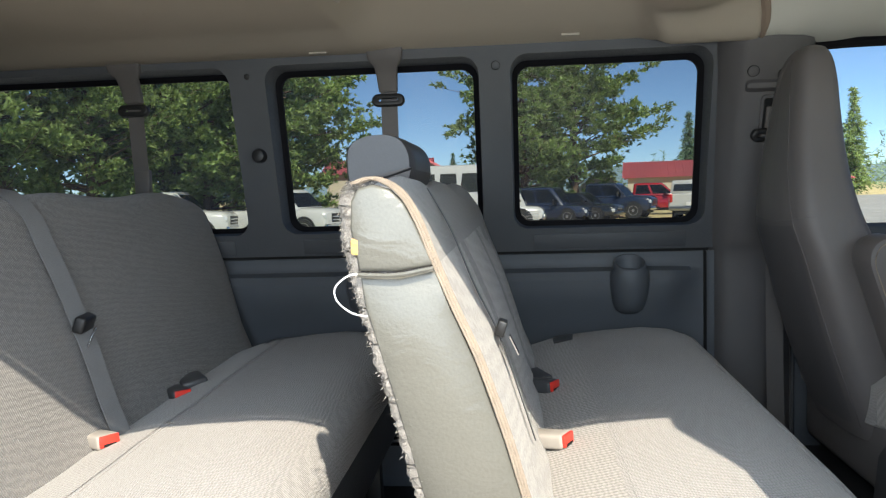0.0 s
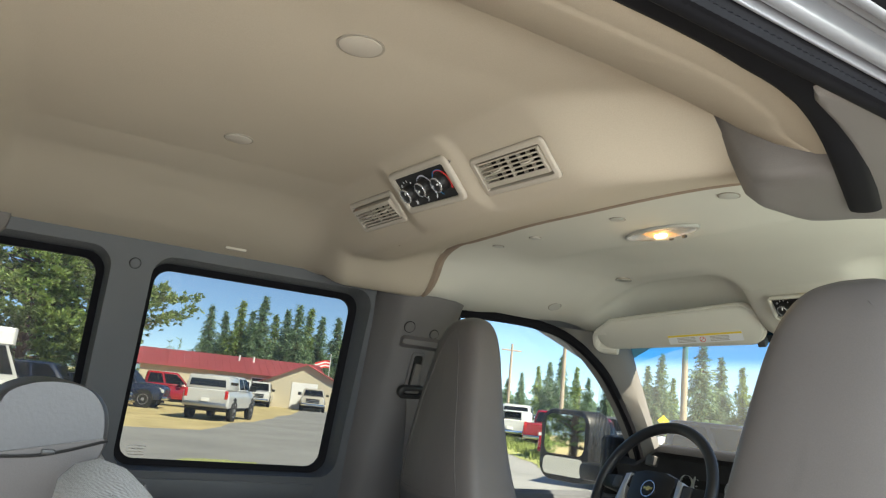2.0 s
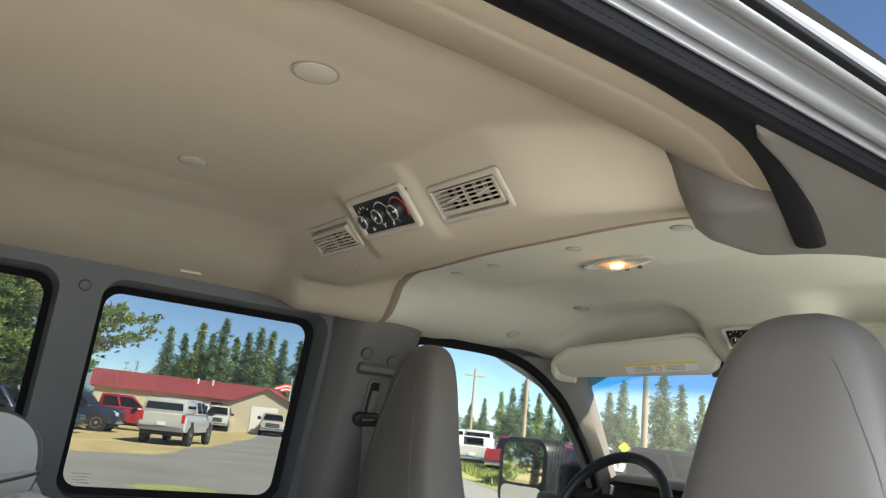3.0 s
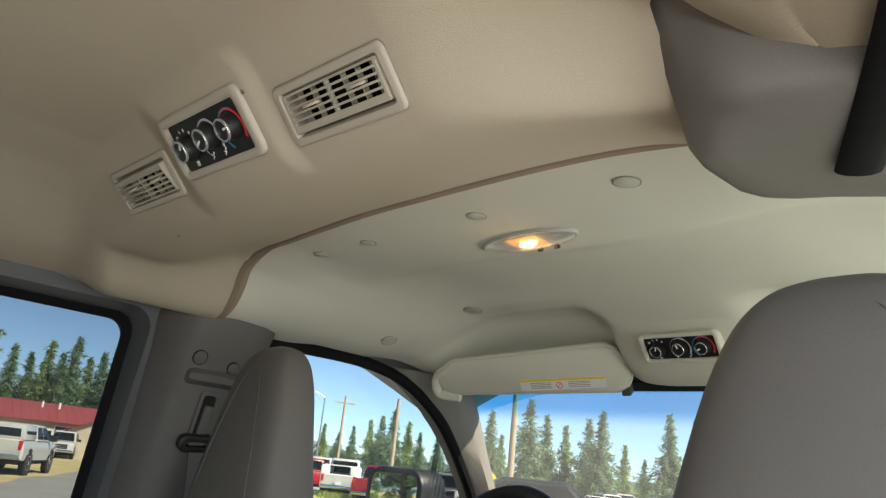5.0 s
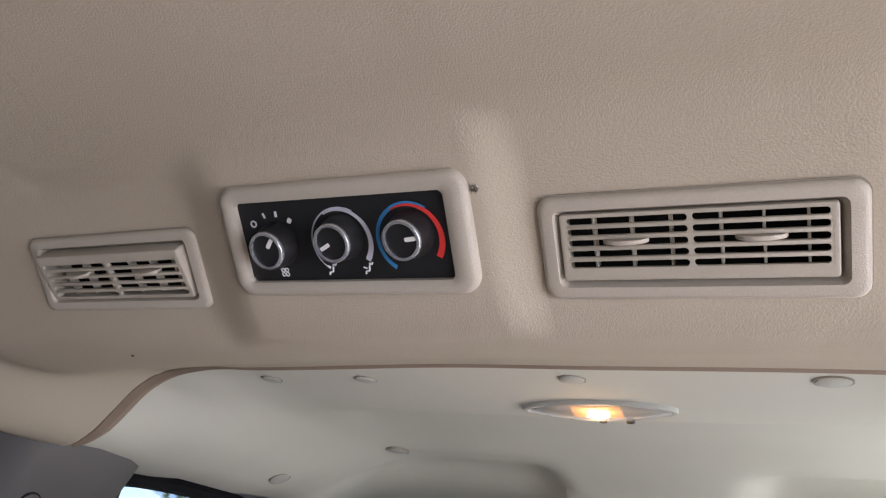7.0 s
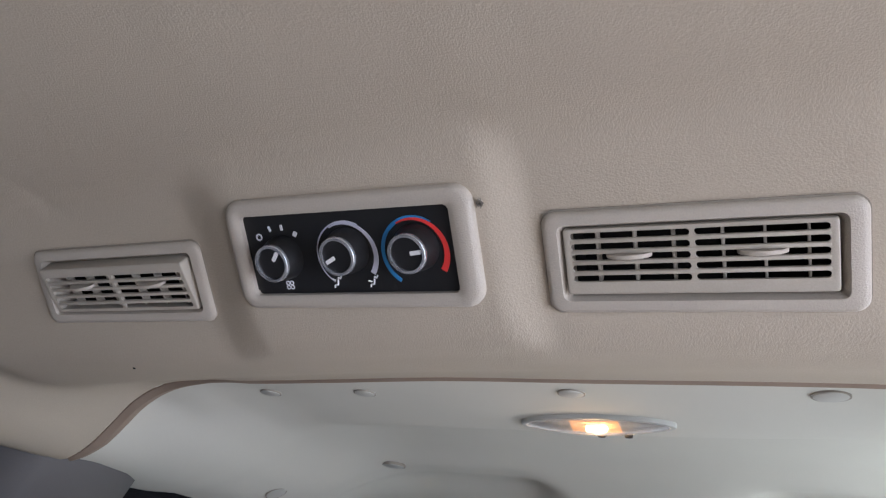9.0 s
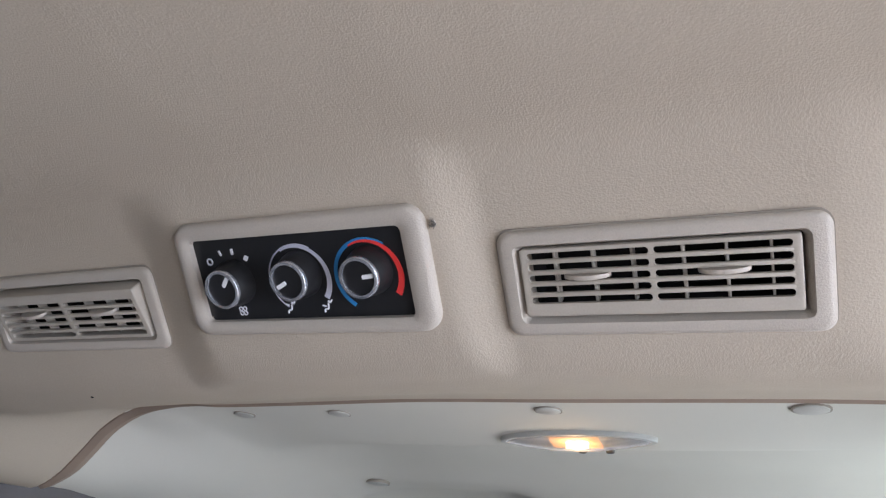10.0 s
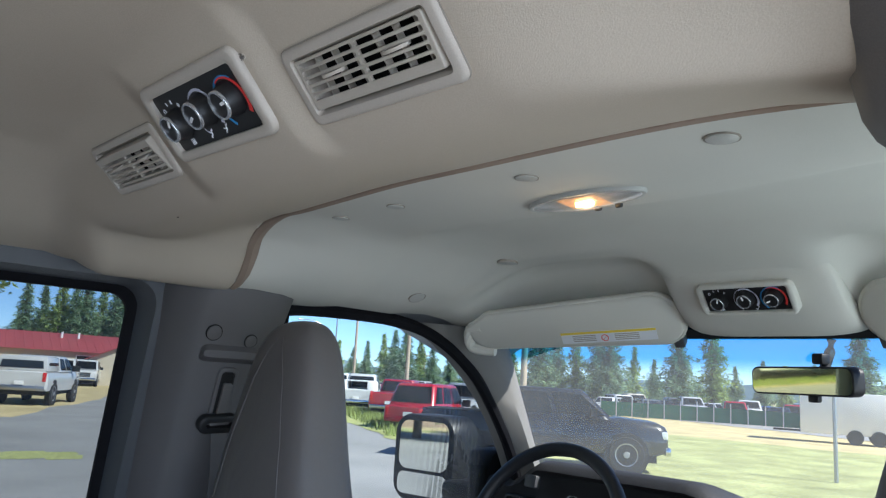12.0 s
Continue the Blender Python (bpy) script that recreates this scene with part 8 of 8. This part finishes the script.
        for sd in (-1, 1):
            box(bm, (b + 0.02, sd * W * 0.40 - 0.20, z0 + 0.1), (c0 - 0.05, sd * W * 0.40 + 0.20, belt + 0.42), 0.03)
        box(bm, (b + 0.4, -W * 0.45, belt + 0.42), (c0 + 0.2, W * 0.45, belt + 0.48), 0.02)
        put("tool_boxes", bm, WHITE, t, "white side tool boxes and ladder rack")
    elif kind == "bus":
        bm = bmesh.new()
        rings = [[Vector((a, p * W / 2 * k, q)) for p, q in ((-1, top - 0.55), (-1, top - 0.12), (-0.8, top + 0.05), (0.8, top + 0.05), (1, top - 0.12), (1, top - 0.55))] for a, k in ((c1 - 0.6, 0.99), (c1 - 0.1, 0.98), (c1 + 0.22, 0.93), (c1 + 0.36, 0.84), (c1 + 0.40, 0.70))]
        loft(bm, rings)
        put("nose_cap", bm, WHITE, t, "white moulded cap over the cab")
        bm = bmesh.new()
        hull = [[Vector((a, p * W * 0.43, q)) for p in (-1, 1) for a in ((c1 - 0.2, e) if p < 0 else (e, c1 - 0.2))] for q, e in ((belt - 0.1, c1 + 0.78), (belt + 0.12, c1 + 0.72), (top - 0.5, c1 + 0.22))]
        loft(bm, hull)
        put("cab", bm, col, t, "white cab shell")
        for sd in (-1, 1):
            bm = bmesh.new()
            fc = bm.faces.new([bm.verts.new((x, sd * W * 0.437, z)) for x, z in ((c1 - 0.05, belt + 0.16), (c1 + 0.58, belt + 0.16), (c1 + 0.18, top - 0.62), (c1 - 0.05, top - 0.62))])
            bmesh.ops.solidify(bm, geom=[fc], thickness=0.02)
            put("cab_window", bm, DARK_GLASS, t, "dark cab window")
        bm = bmesh.new()
        fc = bm.faces.new([bm.verts.new((x, y, z)) for x, y, z in ((c1 + 0.715, -W * 0.39, belt + 0.16), (c1 + 0.715, W * 0.39, belt + 0.16), (c1 + 0.28, W * 0.38, top - 0.58), (c1 + 0.28, -W * 0.38, top - 0.58))])
        bmesh.ops.solidify(bm, geom=[fc], thickness=0.02)
        put("windscreen", bm, DARK_GLASS, t, "dark sloped windscreen")
    # nose: grille, lamps, bumpers, arches
    bm = bmesh.new()
    gw = 0.56 if kind != "sedan" else 0.4
    box(bm, (f - 0.05, -W * gw / 2, z0 + 0.26), (f + 0.015, W * gw / 2, hood - 0.24), 0.02)
    g = put("grille", bm, BLACK if paint != "red" else UNDER)
    bm = bmesh.new()
    for k in range(2):
        zz = z0 + 0.33 + k * 0.12
        box(bm, (f + 0.01, -W * gw / 2 + 0.03, zz), (f + 0.03, W * gw / 2 - 0.03, zz + 0.035), 0.0)
    put("grille_bar", bm, CHROME, g)
    for sd in (-1, 1):
        bm = bmesh.new()
        box(bm, (f - 0.22, sd * W * 0.385 - 0.16, hood - 0.44), (f - 0.005, sd * W * 0.385 + 0.12, hood - 0.26), 0.03)
        put("headlamp", bm, LAMP_W)
        bm = bmesh.new()
        box(bm, (b - 0.012, sd * W * 0.44 - 0.07, belt - 0.40), (b + 0.10, sd * W * 0.44 + 0.07, belt - 0.04), 0.02)
        put("tail_lamp", bm, LAMP_R)
        bm = bmesh.new()
        box(bm, (c1 - 0.55, sd * (W / 2 + 0.03), belt + 0.04), (c1 - 0.40, sd * (W / 2 + 0.26), belt + 0.24), 0.03)
        put("mirror", bm, col if kind == "sedan" else BLACK)
        for xx in (f - 0.95, b + 1.15 if kind != "bus" else b + 1.6):
            bm = bmesh.new()
            q = Matrix.Translation((xx, sd * W * 0.502, r)) @ pose(0, 0, 0, 90, 0, 0)
            slab(bm, circle(r + 0.09, 22), q, -0.02, 0.02)
            put("wheel_arch", bm, UNDER)
            wheel(t, m, xx, sd * (W / 2 - 0.08), r, sd)
    for xx, nm in ((f + 0.02, "front_bumper"), (b - 0.04, "rear_bumper")):
        bm = bmesh.new()
        box(bm, (xx - 0.09, -W * 0.47, z0 + 0.02), (xx + 0.05, W * 0.47, z0 + 0.21), 0.04)
        put(nm, bm, CHROME if kind in ("pickup", "utility") else col if kind in ("sedan", "suv") else STEEL)
    bm = bmesh.new()
    box(bm, (b - 0.105, -0.16, z0 + 0.24), (b - 0.02, 0.16, z0 + 0.39), 0.0)
    put("number_plate", bm, WHITE, t, "white number plate")
    return t


def park(kind, paint, label, az, d, turn, L, H, group="parked vehicles", lift=0.0):
    x, y = polar(az, d)
    return vehicle(kind, paint, label, x, y, turn, L, H, group, lift)


park("bus", "white", "white shuttle bus with dark side windows parked on grass", 94.0, 32.5, -3, 7.4, 2.80)
park("pickup", "white", "white crew cab pickup with chrome bumper", 100.0, 29.5, -14, 6.0, 1.98)
park("pickup", "white", "white pickup parked beside the trees", 107.5, 30.5, -20, 5.8, 1.95)
park("utility", "white", "white flatbed service truck near the trees", 116.0, 31.0, 5, 6.0, 2.0)
park("sedan", "black", "black hatchback parked on gravel", 85.0, 39.0, -25, 4.3, 1.48)
park("pickup", "navy", "dark blue crew cab pickup", 83.4, 43.5, -22, 6.0, 1.95)
park("suv", "navy", "dark blue sport utility car", 87.5, 38.5, -20, 4.8, 1.8)
park("pickup", "red", "dark red crew cab pickup", 80.2, 48.0, -10, 5.9, 1.92)
x, y = polar(75.8, 37.2)
vehicle("canopy", "white", "lifted white pickup with canopy seen from behind", x, y, 62, 5.7, 1.96, "parked vehicles", 0.14)
for k, (az, d) in enumerate(((74.6, 62), (73.2, 66), (72.0, 71), (71.0, 78), (70.3, 88))):
    park("pickup", ("white", "white", "white", "silver", "white")[k], "white pickup in a row before the building", az, d, -112, 5.8, 1.95)
park("pickup", "tan", "pale pickup driving toward the lot with lit lamps", 69.4, 65, -111, 5.4, 1.8)
park("pickup", "white", "white pickup far down the road", 60.4, 68, -118, 5.8, 1.95)
park("pickup", "white", "white pickup near the far store", 63.4, 78, -116, 5.8, 1.95)
park("pickup", "red", "bright red pickup beside the road", 57.0, 50, 160, 5.8, 1.9)
park("utility", "white", "white service truck with side boxes seen from behind", 54.4, 46, 48, 6.0, 2.05)
park("pickup", "red", "red pickup in the roadside row", 51.6, 40, 40, 5.6, 1.85)
park("suv", "red", "red sport utility car in the roadside row", 49.3, 31, 28, 4.8, 1.75)
park("van", "white", "white van in the roadside row", 55.8, 60, 45, 5.4, 2.1)
park("pickup", "silver", "silver pickup in the roadside row", 46.5, 36, 20, 5.6, 1.85)
vehicle("pickup", "black", "black crew cab pickup with alloy wheels on the grass", 14.75, 13.75, -50, 5.9, 1.86, "parked vehicles")
cols = ("white", "grey", "silver", "red", "navy", "white", "black", "silver", "white", "red", "tan", "grey", "white", "blue")
for k in range(22):
    az = 36.5 - k * 0.95
    park(("sedan", "suv", "pickup", "sedan")[k % 4], cols[(k * 5) % 14], "parked car in a long row behind the fence", az, 66 + (k % 3) * 3.0, 200 + (k * 37) % 40, 4.7, (1.45, 1.7, 1.85, 1.45)[k % 4], "far parked cars")
for k in range(10):
    park(("suv", "pickup", "sedan")[k % 3], cols[(k * 3) % 14], "parked vehicle across the road", 60.5 - k * 1.5, 92 + (k % 2) * 4, 60 + k * 20, 4.9, (1.7, 1.85, 1.45)[k % 3], "far parked cars")

# white box trailer, sign board and fence
t = thing("box_trailer", "white enclosed box trailer beyond the grass", "trailer", (*polar(20.2, 44), 0))
m = pose(*polar(20.2, 44), 0, 0, 0, 112)
bm = bmesh.new()
box(bm, (-2.9, -1.1, 0.45), (2.9, 1.1, 2.45), 0.06, 2, m)
part("box", bm, WHITE, t)
for a in (-0.5, 0.5):
    bm = bmesh.new()
    q = m @ Matrix.Translation((a, 0, 0.36)) @ pose(0, 0, 0, 90, 0, 0)
    slab(bm, circle(0.36, 18), q, -1.14, 1.14)
    part("wheel", bm, TYRE, t)
bm = bmesh.new()
box(bm, (2.8, -0.1, 0.45), (4.2, 0.1, 0.55), 0.02, 1, m)
part("drawbar", bm, UNDER, t)
FENCE_GREEN = mat("green_fence_cloth", (0.03, 0.14, 0.09), 0.8, var=0.15, scale=1)
t = thing("mesh_fence", "green cloth covered mesh fence before the far cars", "fence", (*polar(30, 62), 0))
for k in range(14):
    x, y = polar(37 - k * 1.1, 62)
    x2, y2 = polar(37 - (k + 1) * 1.1, 62)
    bm = bmesh.new()
    tube(bm, [(x, y, 0), (x, y, 1.5)], 0.04, 6)
    part("post", bm, STEEL, t)
    bm = bmesh.new()
    f = bm.faces.new([bm.verts.new(v) for v in ((x, y, 0.08), (x2, y2, 0.08), (x2, y2, 1.15), (x, y, 1.15))])
    bmesh.ops.solidify(bm, geom=[f], thickness=0.02)
    part("panel", bm, FENCE_GREEN, t)

# poles
WOOD = mat("weathered_pole_wood", (0.33, 0.27, 0.21), 0.9, var=0.15, scale=2, fine=0.2, fine_scale=20)


def pole(az, d, h, r, label, arm=False, lampz=False, material=None):
    x, y = polar(az, d)
    t = thing("street_lamp" if lampz else "utility_pole", label, "street lamp" if lampz else "pole", (x, y, 0), "roadside poles")
    bm = bmesh.new()
    tube(bm, [(x, y, -0.2), (x, y, h * 0.5), (x, y, h)], [r, r * 0.9, r * 0.75], 10)
    part("shaft", bm, material or WOOD, t)
    if arm:
        bm = bmesh.new()
        a = radians(az - 90)
        box(bm, (-1.1, -0.06, h - 0.75), (1.1, 0.06, h - 0.6), 0.01, 1, Matrix.Translation((x, y, 0)) @ pose(0, 0, 0, 0, 0, az - 65))
        part("crossarm", bm, WOOD, t)
    if lampz:
        bm = bmesh.new()
        tube(bm, curve([(x, y, h), (x - 0.9, y + 0.5, h + 0.45), (x - 2.0, y + 1.1, h + 0.5)], 6), 0.05, 6)
        part("arm", bm, STEEL, t)
        bm = bmesh.new()
        box(bm, (x - 2.7, y + 1.0, h + 0.42), (x - 2.0, y + 1.3, h + 0.56), 0.03)
        part("lamp_head", bm, SILVER, t)
    return t


pole(55.1, 78, 8.3, 0.16, "weathered wooden utility pole by the road", True)
pole(51.2, 62, 7.2, 0.18, "weathered wooden utility pole by the road")
pole(42.7, 38, 7.0, 0.17, "thick wooden utility pole at the lot edge")
pole(49.9, 120, 6.5, 0.14, "thin wooden pole in the distance", True)
pole(56.6, 74, 7.6, 0.09, "grey street lamp with curved arm", False, True, STEEL)
pole(57.7, 96, 8.0, 0.09, "grey street lamp with curved arm", False, True, STEEL)
pole(58.6, 120, 8.0, 0.09, "grey street lamp with curved arm", False, True, STEEL)
pole(32.0, 96, 6.5, 0.13, "wooden pole among the far trees", True)
t = thing("sign_post", "slim grey steel post on the grass", "post", (*polar(22.5, 21.5), 0))
x, y = polar(22.5, 21.5)
bm = bmesh.new()
tube(bm, [(x, y, 0), (x, y, 2.05)], 0.05, 8)
part("post", bm, STEEL, t)
t = thing("yellow_marker", "yellow diamond road marker on a post", "road sign", (*polar(44.0, 60), 0))
x, y = polar(44.0, 60)
bm = bmesh.new()
tube(bm, [(x, y, 0), (x, y, 2.0)], 0.04, 6)
part("post", bm, STEEL, t)
bm = bmesh.new()
slab(bm, rrect(0.62, 0.62, 0.05, 3), face_frame((x, y, 2.0), (0.7, -0.7, 0), (-0.7, -0.7, 0)) @ pose(0, 0, 0, 0, 0, 45), 0.0, 0.03)
part("board", bm, mat("yellow_sign_paint", (0.80, 0.66, 0.03), 0.5, var=0.03), t)
# flag pole
x, y = polar(68.5, 82)
t = thing("flag_pole", "white flag pole with a red and white flag", "flag pole", (x, y, 0))
bm = bmesh.new()
tube(bm, [(x, y, 0), (x, y, 5.6)], [0.06, 0.04], 8)
part("pole", bm, WHITE, t)
for k in range(5):
    bm = bmesh.new()
    grid(bm, lambda u, v: (x - 0.05 - u * 1.7, y + 0.12 * math.sin(u * 5), 4.1 + k * 0.16 + v * 0.16 - 0.35 * u * u + 0.05 * math.sin(u * 6)), span(0, 1, 8), [0, 1], 0.01)
    part("stripe", bm, PRINT_RED if k % 2 == 0 else WHITE, t)
# boulders by the bus
STONE = mat("grey_boulder", (0.36, 0.33, 0.29), 0.9, var=0.15, scale=3, fine=0.2, fine_scale=25, bump=0.5)
for k, (az, d, s) in enumerate(((95.4, 26.6, 0.55), (94.4, 27.6, 0.45))):
    x, y = polar(az, d)
    t = thing("boulder", "rough grey boulder on the grass strip", "boulder", (x, y, 0), "boulders")
    bm = bmesh.new()
    bmesh.ops.create_icosphere(bm, subdivisions=3, radius=s)
    for v in bm.verts:
        n = v.co.normalized()
        v.co = Vector((v.co.x * 1.25, v.co.y, v.co.z * 0.75)) + n * 0.22 * s * noise.noise(n * 2.2 + Vector((k, 0, 0)))
        v.co += Vector((x, y, s * 0.5))
    part("stone", bm, STONE, t, "", 50)
